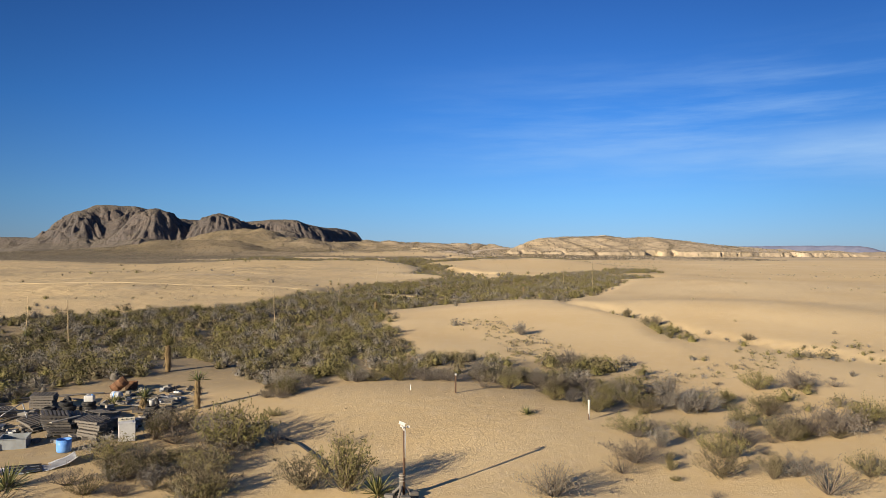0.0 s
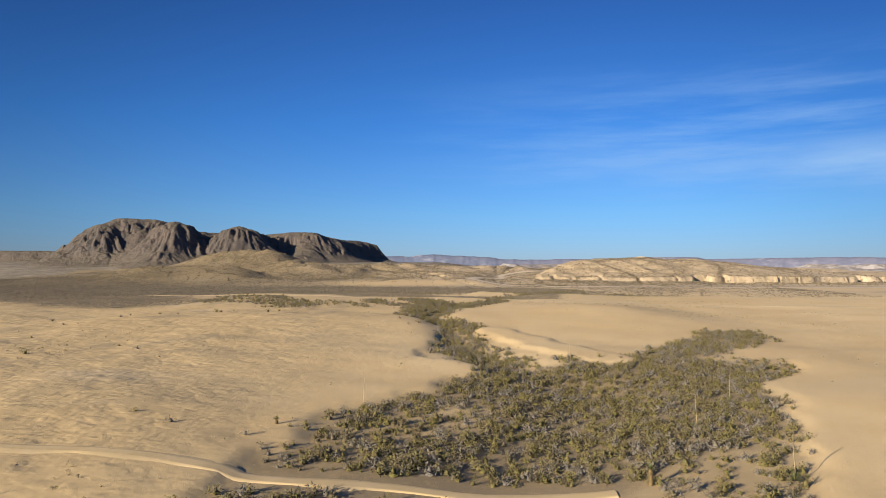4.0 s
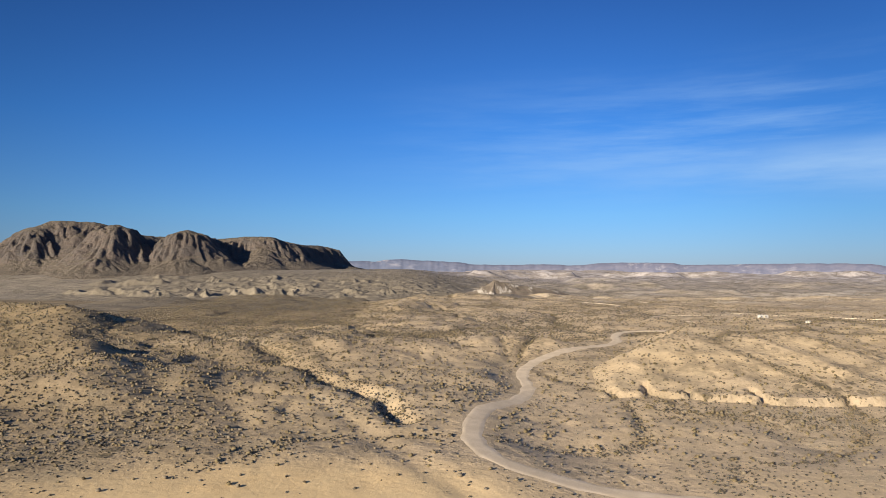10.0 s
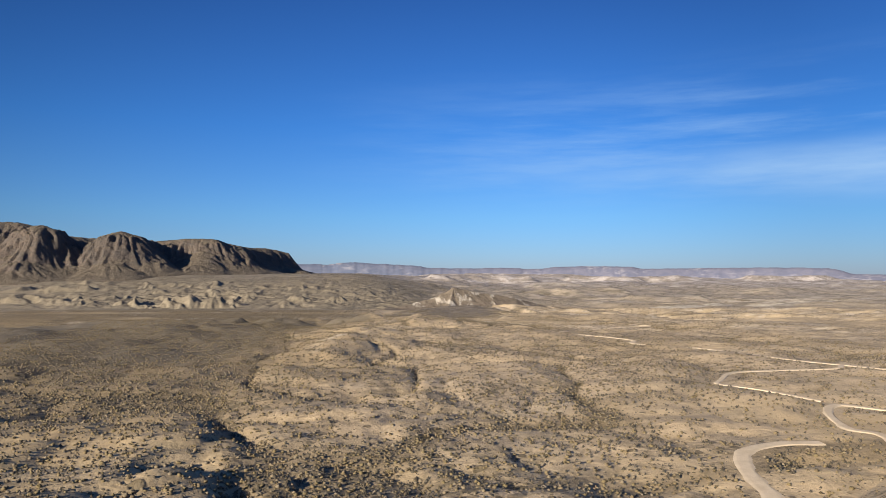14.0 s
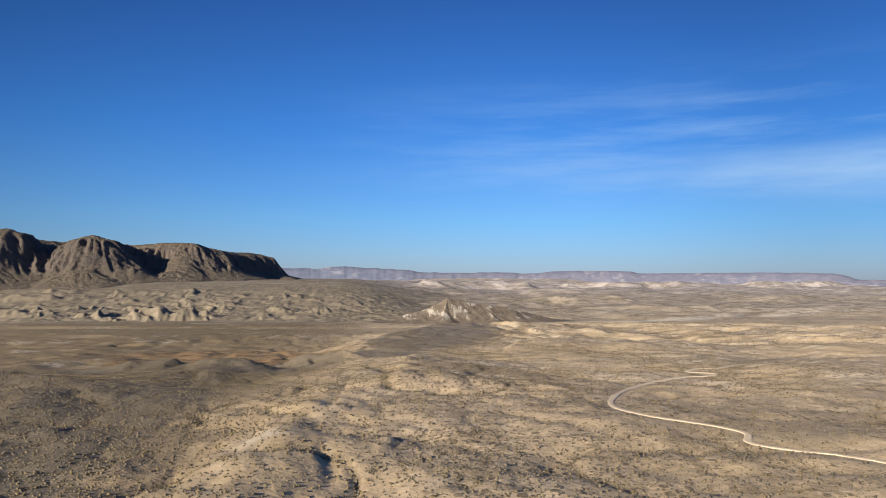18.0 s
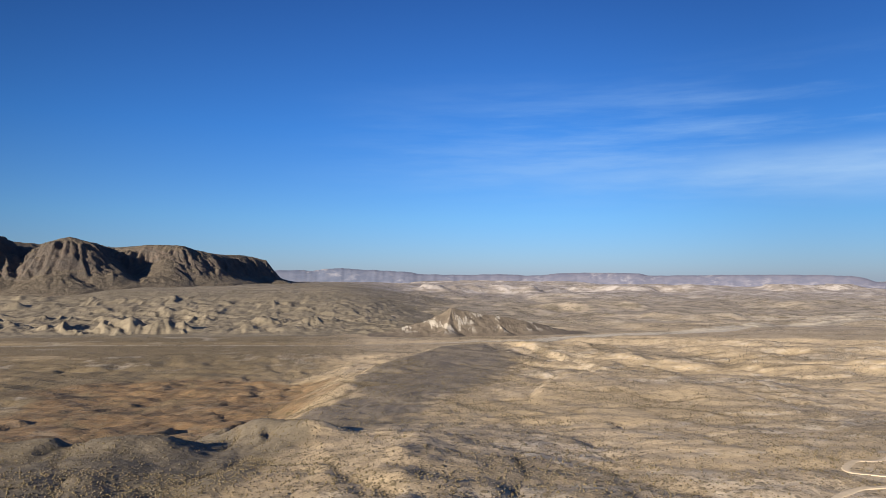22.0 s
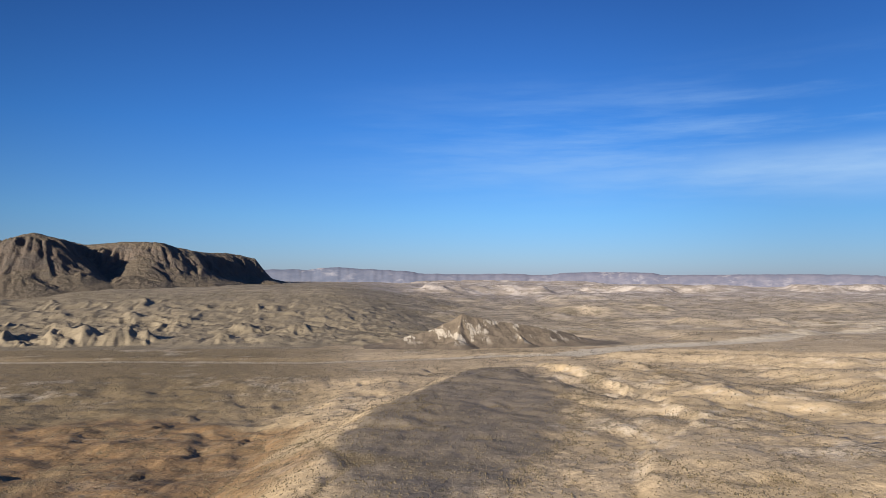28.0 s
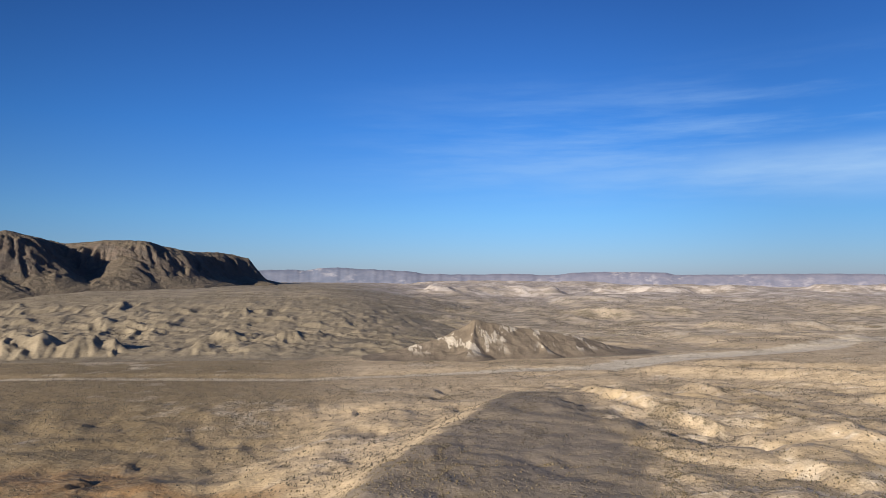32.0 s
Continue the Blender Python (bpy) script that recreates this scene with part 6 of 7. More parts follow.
def lathe(profile, n=20, bm=None, at=(0, 0, 0), turn=(0, 0, 0)):
    """A turned shape from (radius, height) pairs."""
    bm = bm or bmesh.new()
    m = Matrix.Translation(at) @ Euler([radians(a) for a in turn]).to_matrix().to_4x4()
    rings = [[bm.verts.new(m @ Vector((r * math.cos(6.28319 * j / n), r * math.sin(6.28319 * j / n), z))) for j in range(n)] for r, z in profile]
    for a, b in zip(rings, rings[1:]):
        for j in range(n):
            bm.faces.new((a[j], a[(j + 1) % n], b[(j + 1) % n], b[j])).smooth = True
    return bm


def tube(pts, r, n=8, bm=None):
    """A round bar through points."""
    bm = bm or bmesh.new()
    pts = [Vector(p) for p in pts]
    rings = []
    for i, p in enumerate(pts):
        d = (pts[min(i + 1, len(pts) - 1)] - pts[max(i - 1, 0)]).normalized()
        u = d.orthogonal().normalized()
        v = d.cross(u)
        rings.append([bm.verts.new(p + r * (math.cos(6.28319 * j / n) * u + math.sin(6.28319 * j / n) * v)) for j in range(n)])
    for a, b in zip(rings, rings[1:]):
        for j in range(n):
            bm.faces.new((a[j], a[(j + 1) % n], b[(j + 1) % n], b[j])).smooth = True
    bm.faces.new(rings[0][::-1])
    bm.faces.new(rings[-1])
    return bm


def worn(name, a, b, rough=0.7, scale=3.0, metal=0.0, stain=(0.25, 0.18, 0.10), amount=0.4, grain=(1, 1, 1)):
    k = Mat(name, rough)
    k.b.inputs["Metallic"].default_value = metal
    tc = k.n.new("ShaderNodeTexCoord").outputs["Object"]
    mp = k.n.new("ShaderNodeMapping")
    mp.inputs["Scale"].default_value = grain
    k.link(tc, mp.inputs["Vector"])
    n1, n2 = k.noise(scale, 5, 0.65, mp.outputs[0]), k.noise(scale * 6, 4, 0.7, mp.outputs[0])
    col = k.mix(k.step(n1, 0.35, 0.65), a, b)
    col = k.mix(k.step(k.noise(scale * 1.7, 4, 0.6, tc), 0.52, 0.72, 0, amount), col, stain)
    col = k.mix(k.math("MULTIPLY", k.random(), 0.35), col, tuple(c * 0.55 for c in a))
    k.bump(n2, 0.35, 0.01)
    return k.colour(col)


M_GREYWOOD = worn("weathered_grey_wood", (0.182, 0.165, 0.143), (0.132, 0.118, 0.105), 0.85, 5, grain=(1, 8, 8))
M_PALEWOOD = worn("bleached_board", (0.330, 0.306, 0.264), (0.264, 0.240, 0.204), 0.85, 5, grain=(1, 8, 8))
M_BROWNWOOD = worn("old_brown_wood", (0.075, 0.043, 0.027), (0.11, 0.065, 0.04), 0.85, 5)
M_RUBBER = worn("dusty_tyre_rubber", (0.022, 0.022, 0.024), (0.045, 0.043, 0.04), 0.8, 4, stain=(0.16, 0.13, 0.09), amount=0.35)
M_BLACK = worn("black_plastic", (0.02, 0.021, 0.024), (0.035, 0.036, 0.04), 0.5, 4, amount=0.2)
M_BLUE = worn("faded_blue_plastic", (0.10, 0.26, 0.62), (0.15, 0.33, 0.70), 0.45, 3, amount=0.15)
M_WHITE = worn("chalky_white_paint", (0.576, 0.568, 0.544), (0.496, 0.488, 0.464), 0.5, 3, amount=0.3)
M_CREAM = worn("yellowed_white_plastic", (0.66, 0.60, 0.45), (0.58, 0.52, 0.38), 0.5, 3, amount=0.2)
M_RUST = worn("rusted_steel", (0.15, 0.075, 0.04), (0.24, 0.13, 0.07), 0.85, 5, 0.2, stain=(0.07, 0.04, 0.03))
M_STEEL = worn("dull_galvanised_steel", (0.300, 0.306, 0.312), (0.228, 0.234, 0.240), 0.5, 4, 0.7, amount=0.25)
M_SHEET = worn("crumpled_pale_sheet", (0.495, 0.503, 0.525), (0.413, 0.420, 0.450), 0.55, 2, amount=0.2)
M_TOTE = worn("cloudy_clear_plastic", (0.300, 0.318, 0.324), (0.228, 0.246, 0.258), 0.35, 2, amount=0.25)
M_STONE = worn("grey_rubble", (0.180, 0.168, 0.150), (0.120, 0.111, 0.099), 0.9, 4)
M_GLASS = worn("dark_window", (0.03, 0.035, 0.04), (0.05, 0.055, 0.06), 0.1, 2, amount=0.0)


def at(ob, x, y, turn=0.0, lift=0.0, tilt=(0, 0), size=1.0):
    ob.matrix_basis = Matrix.Translation((x, y, float(surface_z(x, y)[0]) + lift * size)) @ Euler((radians(tilt[0]), radians(tilt[1]), radians(turn))).to_matrix().to_4x4() @ Matrix.Diagonal((size, size, size, 1))
    return ob


# ---- the scrap heap beside the wash ----
def pallet():
    root = tagged(new("pallet"), "weathered grey wooden pallet in a scrap heap", "pallet", "stacked pallets")
    runner = None
    for y in (-0.46, 0.0, 0.46):
        ob = part("runner", box(1.1, 0.04, 0.09), M_GREYWOOD, root) if runner is None else new("runner", runner.data)
        runner = runner or ob
        ob.parent, ob.location = root, (0, y, 0.018)
    slat = None
    for z, xs in ((0.108, [-0.5 + 0.1667 * i for i in range(7)]), (0.0, (-0.48, 0.0, 0.48))):
        for x in xs:
            ob = part("slat", box(0.095, 1.0, 0.018), M_GREYWOOD, root) if slat is None else new("slat", slat.data)
            slat = slat or ob
            ob.parent, ob.location = root, (x, 0, z)
            ob.rotation_euler = (0, 0, 0.02 * math.sin(7 * x + z * 40))
    return root


PALLET = pallet()
first_pallet = True
HEAP = 0.72    # the heap is of small pallets and half-size drums
rp = random.Random(5)
for px_, py_, n, turn, lean in ((-11.9, 23.7, 7, 28, 7), (-10.5, 23.2, 6, -14, 4), (-14.2, 27.2, 6, 12, 2), (-11.3, 24.4, 4, 40, 16), (-10.5, 24.0, 3, 8, -12), (-13.4, 22.9, 2, 60, 5), (-11.2, 25.3, 3, 70, 9), (-13.0, 24.4, 3, -30, 12), (-10.2, 26.4, 1, 20, 3), (-15.2, 26.2, 3, 50, 6)):
    for i in range(n):
        ob = PALLET if first_pallet else copy_thing(PALLET, Matrix.Identity(4))
        first_pallet = False
        at(ob, px_ + rp.uniform(-0.06, 0.06) - 0.02 * i * lean / 5, py_ + rp.uniform(-0.06, 0.06), turn + rp.uniform(-7, 7), 0.02 + 0.1305 * i + abs(lean) * 0.006, (lean * 0.5, lean), HEAP)


def tyre(name="tyre"):
    root = tagged(new(name), "worn black car tyre with dusty tread", "tyre", "scrap tyres")
    prof = [(0.19, 0.035), (0.20, 0.0), (0.27, -0.012), (0.312, 0.012), (0.325, 0.05), (0.325, 0.15), (0.312, 0.188), (0.27, 0.212), (0.20, 0.20), (0.19, 0.165), (0.235, 0.14), (0.24, 0.06), (0.19, 0.035)]
    part("carcass", lathe(prof, 28), M_RUBBER, root)
    bm = bmesh.new()
    for i in range(36):
        a = i * 6.28319 / 36
        for z, s in ((0.065, 1), (0.105, -1)):
            box(0.012, 0.034, 0.036, (0.324 * math.cos(a), 0.324 * math.sin(a), z), (0, 0, math.degrees(a) + 12 * s), bm)
    part("tread", bm, M_RUBBER, root)
    return root


TYRE = tyre()
for i, (x, y, lift, tx, ty) in enumerate(((-12.1, 26.2, 0, 0, 0), (-12.1, 26.22, 0.225, 0, 0), (-12.12, 26.2, 0.45, 0, 0), (-12.95, 26.3, 0, 0, 0), (-12.9, 26.35, 0.225, 4, 2), (-13.0, 26.3, 0.45, 3, -4), (-13.55, 26.2, 0, 0, 0), (-13.5, 26.15, 0.225, -5, 0), (-13.05, 25.6, 0.0, 0, 0), (-12.6, 27.0, 0.0, 0, 0), (-9.75, 25.8, 0, 0, 0), (-9.7, 25.85, 0.225, 3, 4), (-9.2, 26.2, 0.0, 0, 0), (-10.0, 24.2, 0.0, 0, 0), (-13.3, 27.1, 0.3, 70, 0), (-9.9, 26.5, 0.26, 62, 20))):
    at(TYRE if i == 0 else copy_thing(TYRE, Matrix.Identity(4)), x, y, 23 * i, lift + 0.015, (tx, ty), HEAP)

washer = tagged(new("washing_machine"), "old white washing machine standing on sand", "appliance")
part("body", box(0.66, 0.64, 0.74, (0, 0, 0.03), bevel=0.02), M_WHITE, washer)
part("top", box(0.67, 0.66, 0.03, (0, 0, 0.772), bevel=0.008), M_WHITE, washer)
part("lid", box(0.46, 0.44, 0.014, (0, -0.04, 0.803), bevel=0.005), M_WHITE, washer)
part("control_panel", box(0.66, 0.10, 0.12, (0, 0.27, 0.803), (14, 0, 0), bevel=0.012), M_CREAM, washer, "yellowed control panel")
for i in range(3):
    part("knob", lathe([(0.0, 0.03), (0.024, 0.028), (0.028, 0.0)], 12, at=(-0.18 + 0.18 * i, 0.205, 0.87), turn=(104, 0, 0)), M_BLACK, washer)
for sx_ in (-0.27, 0.27):
    for sy_ in (-0.26, 0.26):
        part("foot", lathe([(0.0, 0.0), (0.025, 0.0), (0.02, 0.035), (0.0, 0.035)], 10, at=(sx_, sy_, 0)), M_BLACK, washer)
part("access_panel", box(0.50, 0.008, 0.16, (0, -0.323, 0.06)), M_WHITE, washer)
at(washer, -9.3, 22.7, 24, 0, (0, 0), 0.74)

barrel = tagged(new("barrel"), "cut-down bright blue plastic barrel", "barrel")
part("shell", lathe([(0.0, 0.012), (0.25, 0.012), (0.27, 0.03), (0.285, 0.12), (0.292, 0.2), (0.285, 0.24), (0.292, 0.28), (0.29, 0.52), (0.278, 0.52), (0.275, 0.05), (0.0, 0.04)], 28), M_BLUE, barrel)
part("rim", lathe([(0.278, 0.515), (0.297, 0.515), (0.299, 0.535), (0.276, 0.535), (0.278, 0.515)], 28), M_BLUE, barrel)
at(barrel, -10.75, 21.7, 0, 0, (0, 0), HEAP)
drum = tagged(new("oil_drum"), "rusty steel drum leaning on scrap", "drum")
part("shell", lathe([(0.0, 0.0), (0.28, 0.0), (0.285, 0.28), (0.298, 0.295), (0.285, 0.31), (0.285, 0.56), (0.298, 0.575), (0.285, 0.59), (0.28, 0.86), (0.26, 0.86), (0.262, 0.05), (0.0, 0.04)], 24), M_RUST, drum)
for z in (0.0, 0.85):
    part("rim", lathe([(0.275, z), (0.296, z), (0.296, z + 0.02), (0.275, z + 0.02), (0.275, z)], 24), M_RUST, drum)
at(drum, -12.75, 29.6, 20, 0.22, (0, 52), HEAP)
can = tagged(new("barrel"), "pale blue-white plastic barrel lying on its side", "barrel")
part("shell", lathe([(0.0, 0.0), (0.19, 0.0), (0.21, 0.03), (0.21, 0.5), (0.18, 0.55), (0.0, 0.55)], 22), M_SHEET, can)
part("band", lathe([(0.212, 0.2), (0.218, 0.2), (0.218, 0.28), (0.212, 0.28)], 22), M_BLUE, can, "blue band")
at(can, -12.35, 28.7, -20, 0.21, (0, 90), HEAP)
crate = tagged(new("crate"), "brown wooden crate among scrap", "crate")
for z in (0.02, 0.17, 0.32):
    for k, (dx_, dy_, sx_, sy_) in enumerate(((0, -0.24, 0.62, 0.02), (0, 0.24, 0.62, 0.02), (-0.3, 0, 0.02, 0.46), (0.3, 0, 0.02, 0.46))):
        part("board", box(sx_, sy_, 0.13, (dx_, dy_, z)), M_RUST if z > 0.3 else M_BROWNWOOD, crate)
part("base", box(0.6, 0.46, 0.02), M_BROWNWOOD, crate)
at(crate, -12.3, 30.4, 12, 0, (0, 0), HEAP)

jug = tagged(new("jug"), "square white plastic jug on stacked tyres", "jug")
part("body", box(0.46, 0.36, 0.30, bevel=0.05), M_WHITE, jug)
part("cap", lathe([(0.05, 0.29), (0.05, 0.345), (0.0, 0.345)], 14, at=(0.13, 0, 0)), M_BLUE, jug)
part("handle", tube([(-0.14, 0, 0.29), (-0.12, 0, 0.35), (0.02, 0, 0.35), (0.04, 0, 0.29)], 0.018), M_WHITE, jug)
at(jug, -12.1, 26.2, 10, 0.67, (0, 0), HEAP)
pail = tagged(new("bucket"), "white bucket on a pile of tyres", "bucket")
part("shell", lathe([(0.0, 0.01), (0.125, 0.01), (0.15, 0.30), (0.155, 0.31), (0.145, 0.31), (0.118, 0.03), (0.0, 0.025)], 20), M_WHITE, pail)
part("rim", lathe([(0.15, 0.285), (0.162, 0.285), (0.162, 0.312), (0.15, 0.312), (0.15, 0.285)], 20), M_BLACK, pail, "dark rim")
part("bail", tube([(-0.155, 0, 0.29), (-0.11, 0.11, 0.30), (0, 0.155, 0.30), (0.11, 0.11, 0.30), (0.155, 0, 0.29)], 0.005, 6), M_STEEL, pail)
at(pail, -9.72, 25.85, 0, 0.46, (0, 0), HEAP)

tote = tagged(new("storage_tote"), "cloudy clear plastic tote, empty and dented", "tote")
bm = box(1.05, 0.8, 0.02)
for dx_, dy_, sx_, sy_ in ((0, -0.39, 1.05, 0.02), (0, 0.39, 1.05, 0.02), (-0.515, 0, 0.02, 0.76), (0.515, 0, 0.02, 0.76)):
    box(sx_, sy_, 0.42, (dx_, dy_, 0.02), bm=bm)
part("shell", bm, M_TOTE, tote)
bm = bmesh.new()
for dx_, dy_, sx_, sy_ in ((0, -0.41, 1.12, 0.05), (0, 0.41, 1.12, 0.05), (-0.535, 0, 0.05, 0.78), (0.535, 0, 0.05, 0.78)):
    box(sx_, sy_, 0.03, (dx_, dy_, 0.43), bm=bm)
part("rim", bm, M_TOTE, tote)
at(tote, -12.6, 22.4, 15, 0.02, (4, 0), HEAP)
jerry = tagged(new("jerry_can"), "yellowed white jerry can in the heap", "can")
part("body", box(0.26, 0.16, 0.36, bevel=0.04), M_CREAM, jerry)
part("handle", tube([(-0.09, 0, 0.35), (-0.07, 0, 0.41), (0.05, 0, 0.41), (0.07, 0, 0.35)], 0.015), M_CREAM, jerry)
part("cap", lathe([(0.03, 0.35), (0.03, 0.4), (0.0, 0.4)], 12, at=(0.1, 0, 0)), M_BLACK, jerry)
at(jerry, -12.95, 22.0, 70, 0, (0, 0), HEAP)

sheet = tagged(new("metal_sheet"), "curled pale metal sheet lying on sand", "sheet")
bm = bmesh.new()
grid = [[bm.verts.new((-0.95 + 1.9 * i / 18, -0.4 + 0.8 * j / 6 - 0.1 * math.sin(i / 6), 0.02 + 0.32 * max(0, i / 18 - 0.62) ** 1.5 * 3 + 0.015 * math.sin(i * 1.1 + j))) for j in range(7)] for i in range(19)]
for i in range(18):
    for j in range(6):
        bm.faces.new((grid[i][j], grid[i + 1][j], grid[i + 1][j + 1], grid[i][j + 1])).smooth = True
bmesh.ops.solidify(bm, geom=bm.faces[:], thickness=0.006)
part("panel", bm, M_SHEET, sheet)
at(sheet, -10.75, 20.3, 32)
rack = tagged(new("steel_rack"), "flat black steel rack lying on a pale sheet", "rack")
for x in (-0.42, 0.0, 0.42):
    part("bar", box(0.06, 0.66, 0.03, (x, 0, 0)), M_BLACK, rack)
for y in (-0.3, 0.0, 0.3):
    part("rail", box(0.9, 0.05, 0.03, (0, y, 0.03)), M_BLACK, rack)
at(rack, -11.0, 20.0, 30, 0.05, (0, 3))
frame_ob = tagged(new("pipe_frame"), "bent galvanised pipe frame propped on scrap", "frame")
part("leg", tube([(-0.8, 0, 0.05), (-0.2, 0, 0.55), (0.35, 0.05, 0.9)], 0.02), M_STEEL, frame_ob)
part("leg", tube([(0.35, 0.05, 0.9), (0.5, 0.0, 0.45), (0.55, -0.1, 0.02)], 0.02), M_STEEL, frame_ob)
part("crossbar", tube([(-0.9, -0.1, 0.62), (0.42, 0.0, 0.66)], 0.018), M_STEEL, frame_ob)
at(frame_ob, -13.9, 24.4, 12)

# loose boards: x, y, length, turn, lift
for group, mat, label in ((((-16.0, 28.0, 2.6, 40, 0.04), (-15.2, 28.9, 2.2, 24, 0.05), (-14.0, 29.4, 1.9, 10, 0.04), (-13.6, 28.4, 1.6, -30, 0.06), (-14.8, 25.6, 1.7, 70, 0.04), (-13.0, 24.9, 1.8, 15, 0.05), (-11.6, 25.3, 1.6, -38, 0.07), (-10.9, 26.6, 1.5, 22, 0.04)), M_GREYWOOD, "long weathered grey board lying in the heap"), (((-10.2, 27.4, 1.3, 8, 0.03), (-9.9, 27.7, 1.2, 14, 0.04), (-10.4, 28.0, 1.4, 3, 0.03), (-10.0, 28.3, 1.2, 20, 0.05), (-10.6, 27.1, 1.1, -8, 0.05), (-10.9, 28.5, 1.3, -15, 0.03), (-9.7, 28.0, 1.0, 30, 0.06), (-11.4, 23.1, 1.0, 60, 0.62)), M_PALEWOOD, "bleached pale board lying on the ground")):
    for x, y, ln, turn, lift in group:
        ob = part("board", box(ln, 0.14, 0.03, bevel=0.004), mat)
        tagged(ob, label, "board", "loose boards")
        at(ob, x, y, turn, lift, (4 * math.sin(x * 9), 2 * math.sin(y * 7)))
# broken slabs, offcuts and rags, dark and grey
rj = random.Random(9)
for i in range(130):
    bm = bmesh.new()
    for k in range(3):
        box(rj.uniform(0.10, 0.34), rj.uniform(0.08, 0.24), rj.uniform(0.03, 0.12), (rj.uniform(-0.1, 0.1), rj.uniform(-0.1, 0.1), 0.02 * k), (rj.uniform(-14, 14), rj.uniform(-14, 14), rj.uniform(0, 180)), bm)
    ob = part("scrap_piece", bm, (M_STONE, M_BLACK, M_GREYWOOD, M_STEEL, M_PALEWOOD)[i % 5])
    tagged(ob, ("grey broken masonry offcut in the heap", "black plastic scrap in the heap", "grey timber offcut in the heap", "dull steel offcut in the heap", "pale timber offcut in the heap")[i % 5], "scrap", "scrap pieces")
    if i < 85:
        at(ob, rj.uniform(-14.8, -9.6), rj.uniform(22.6, 27.6), rj.uniform(0, 360), 0.0, (0, 0), rj.uniform(0.6, 1.2))
    else:
        at(ob, rj.uniform(-12.2, -9.2), rj.uniform(27.4, 30.6), rj.uniform(0, 360), 0.0)

hose = part("hose", tube([(x, y, float(surface_z(x, y)[0]) + 0.03) for x, y in smooth_line([(-4.5, 22.4), (-4.1, 22.15), (-3.7, 21.7), (-3.2, 20.9), (-2.85, 20.3), (-2.6, 19.4)], 0.15)], 0.035), M_BLACK)
tagged(hose, "black irrigation hose curving over sand", "hose")

# ---- weather mast and marker posts ----
mast = tagged(new("weather_mast"), "wooden weather mast with a white wind gauge", "mast")
part("post", box(0.085, 0.085, 0.62, bevel=0.01), M_GREYWOOD, mast, "weathered timber post")
part("pole", tube([(0.07, 0, 0.1), (0.07, 0, 1.05), (0.065, 0, 1.66)], 0.03), M_BROWNWOOD, mast, "dark brown pole")
part("sleeve", tube([(0.098, -0.018, 1.0), (0.093, -0.018, 1.68)], 0.014), M_WHITE, mast, "white conduit")
for z in (0.42, 0.5, 0.56):
    part("lashing", lathe([(0.078, z), (0.088, z + 0.012), (0.078, z + 0.024)], 12, at=(0.02, 0, 0)), M_PALEWOOD, mast, "pale rope lashing")
for a in (20, 140, 255):
    part("stake", tube([(0.34 * math.cos(radians(a)), 0.34 * math.sin(radians(a)), 0.0), (0.03, 0.02, 0.34)], 0.035), M_GREYWOOD, mast)
for x, y in ((-0.28, -0.1), (0.3, 0.08), (0.12, -0.26), (-0.1, 0.28)):
    part("footing_block", box(0.24, 0.16, 0.14, (x, y, 0), (0, 0, 60 * x), bevel=0.02), M_STONE, mast)
gauge = part("wind_gauge", lathe([(0.0, 1.64), (0.03, 1.65), (0.035, 1.72), (0.02, 1.76), (0.0, 1.77)], 14, at=(0.07, 0, 0)), M_WHITE, mast)
for a in (10, 130, 250):
    c, s = math.cos(radians(a)), math.sin(radians(a))
    part("arm", tube([(0.07, 0, 1.74), (0.07 + 0.09 * c, 0.09 * s, 1.745)], 0.006, 6), M_WHITE, gauge)
    part("cup", lathe([(0.0, -0.035), (0.025, -0.025), (0.036, 0.0), (0.032, 0.0), (0.02, -0.02), (0.0, -0.028)], 12, at=(0.07 + 0.10 * c, 0.10 * s, 1.745), turn=(90, 0, a)), M_WHITE, gauge)
part("vane", box(0.16, 0.012, 0.08, (0.0, 0, 1.79), (0, 22, 0)), M_WHITE, mast)
part("vane_post", tube([(0.07, 0, 1.75), (0.045, 0, 1.86)], 0.007, 6), M_WHITE, mast)
at(mast, -0.5, 17.55)
marker = tagged(new("marker_post"), "white tube marker on a thin stake", "post")
part("tube", lathe([(0.0, 0.22), (0.04, 0.22), (0.045, 0.66), (0.055, 0.68), (0.0, 0.70)], 14), M_WHITE, marker)
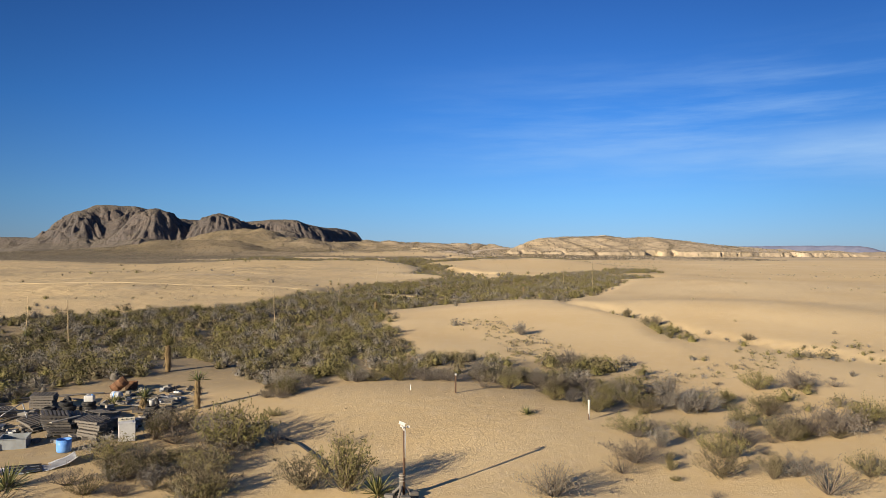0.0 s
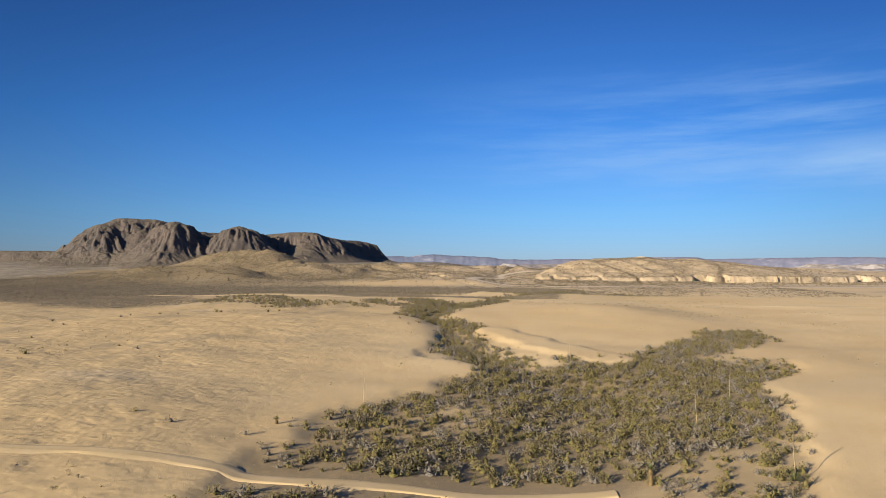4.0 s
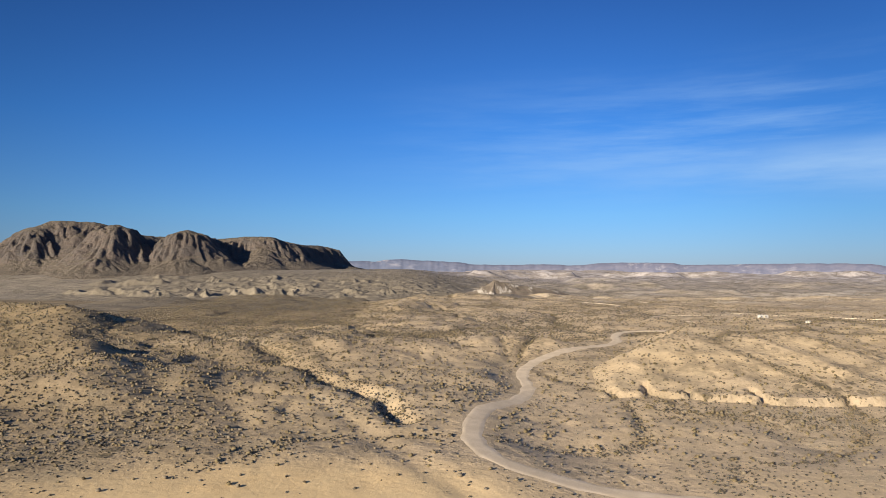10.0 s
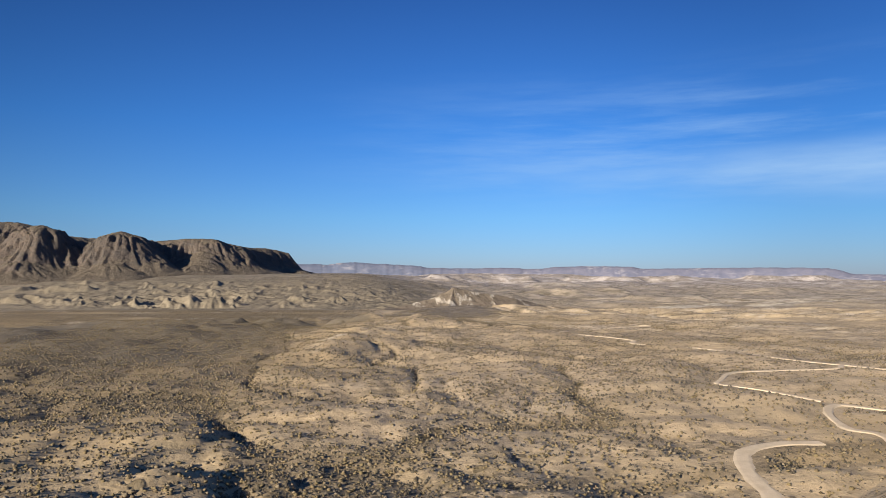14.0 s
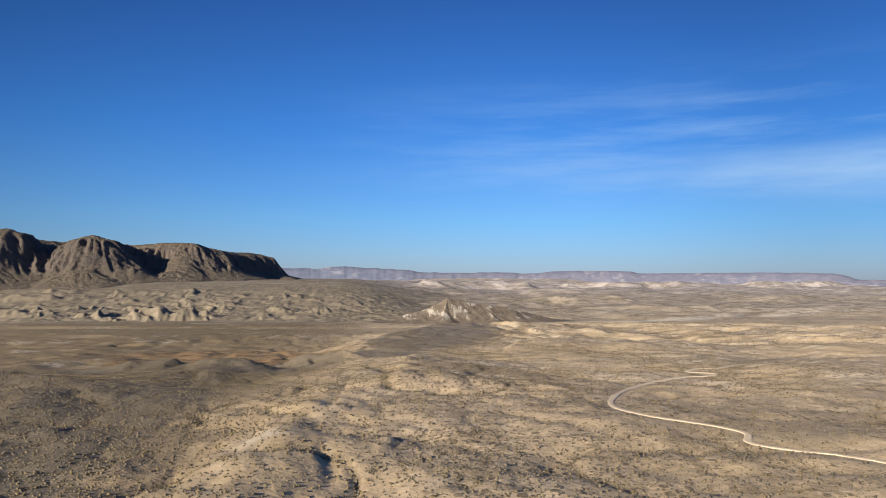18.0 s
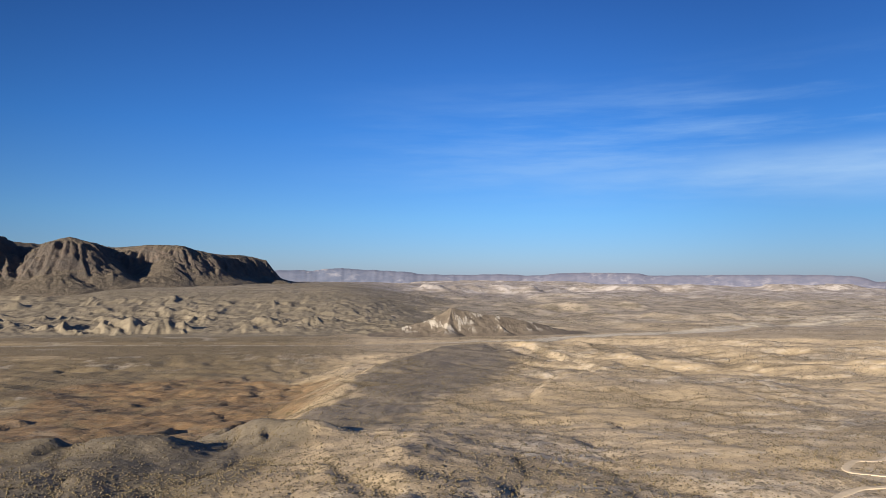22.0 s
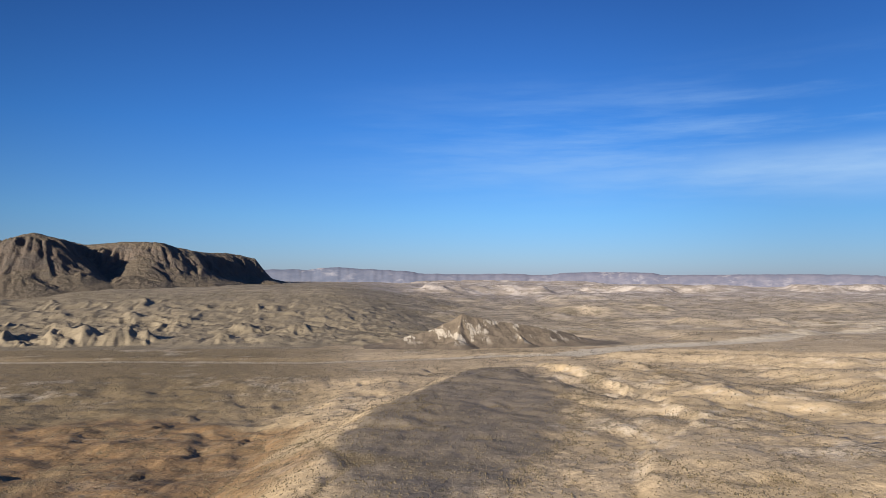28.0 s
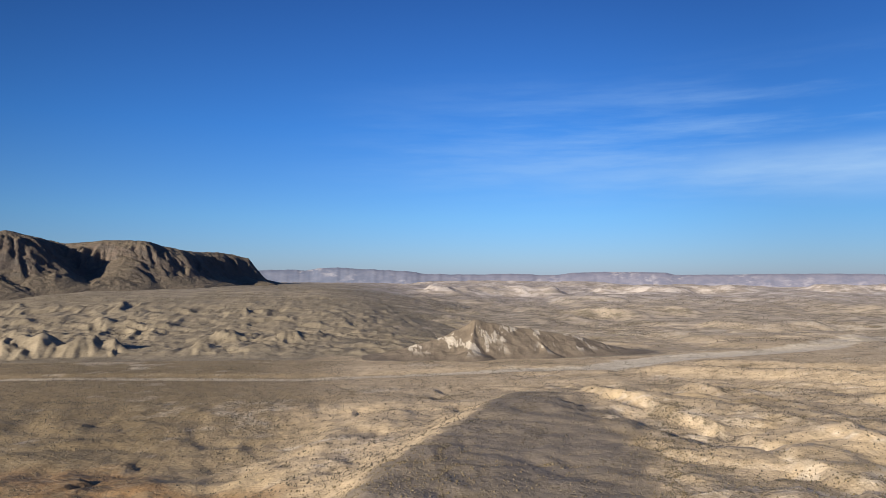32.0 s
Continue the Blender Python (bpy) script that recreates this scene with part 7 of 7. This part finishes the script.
part("stake", tube([(-0.015, 0, -0.1), (-0.015, 0, 0.3)], 0.014, 6), M_BROWNWOOD, marker)
part("stake", tube([(0.02, 0.01, -0.1), (0.02, 0.01, 0.3)], 0.01, 6), M_STEEL, marker)
at(marker, 5.75, 24.7)
marker = tagged(new("marker_post"), "weathered wooden post with a white cap", "post")
part("post", box(0.06, 0.06, 0.72, (0, 0, -0.05), bevel=0.008), M_BROWNWOOD, marker)
part("cap", box(0.075, 0.075, 0.07, (0, 0, 0.66), bevel=0.01), M_WHITE, marker)
at(marker, 1.2, 26.8)
marker = part("survey_stake", box(0.03, 0.02, 0.24, (0, 0, -0.03)), M_WHITE)
tagged(marker, "short white survey stake in sand", "stake")
at(marker, -0.5, 27.2)

# ---- far-off trailers by the road ----
def trailer(length, label):
    root = tagged(new("trailer"), label, "trailer")
    part("body", box(length, 1.9, 1.5, (0, 0, 0.45), bevel=0.12), M_WHITE, root)
    part("roof", box(length * 0.96, 1.7, 0.08, (0, 0, 1.93), bevel=0.03), M_STEEL, root)
    for x in (-0.3, 0.22):
        part("window", box(length * 0.16, 0.04, 0.42, (x * length, -0.96, 1.15)), M_GLASS, root)
    part("door", box(0.6, 0.04, 1.25, (0.02 * length, -0.96, 0.5)), M_CREAM, root)
    part("stripe", box(length * 0.9, 0.02, 0.12, (0, -0.962, 0.75)), M_RUST, root, "brown side stripe")
    for y in (-0.85, 0.85):
        part("wheel", lathe([(0.0, -0.08), (0.32, -0.08), (0.34, 0.0), (0.32, 0.08), (0.0, 0.08)], 16, at=(0.2, y, 0.33), turn=(90, 0, 0)), M_RUBBER, root)
    part("drawbar", box(0.9, 0.08, 0.08, (length / 2 + 0.3, 0, 0.42)), M_STEEL, root)
    part("jack", tube([(length / 2 + 0.6, 0, 0.0), (length / 2 + 0.6, 0, 0.45)], 0.04), M_STEEL, root)
    return root


at(trailer(4.6, "small white camping trailer parked on desert scrub"), 121, 490, 8, size=0.72)
at(trailer(2.6, "tiny white box trailer parked in scrub"), 134, 485, -12, size=0.5)
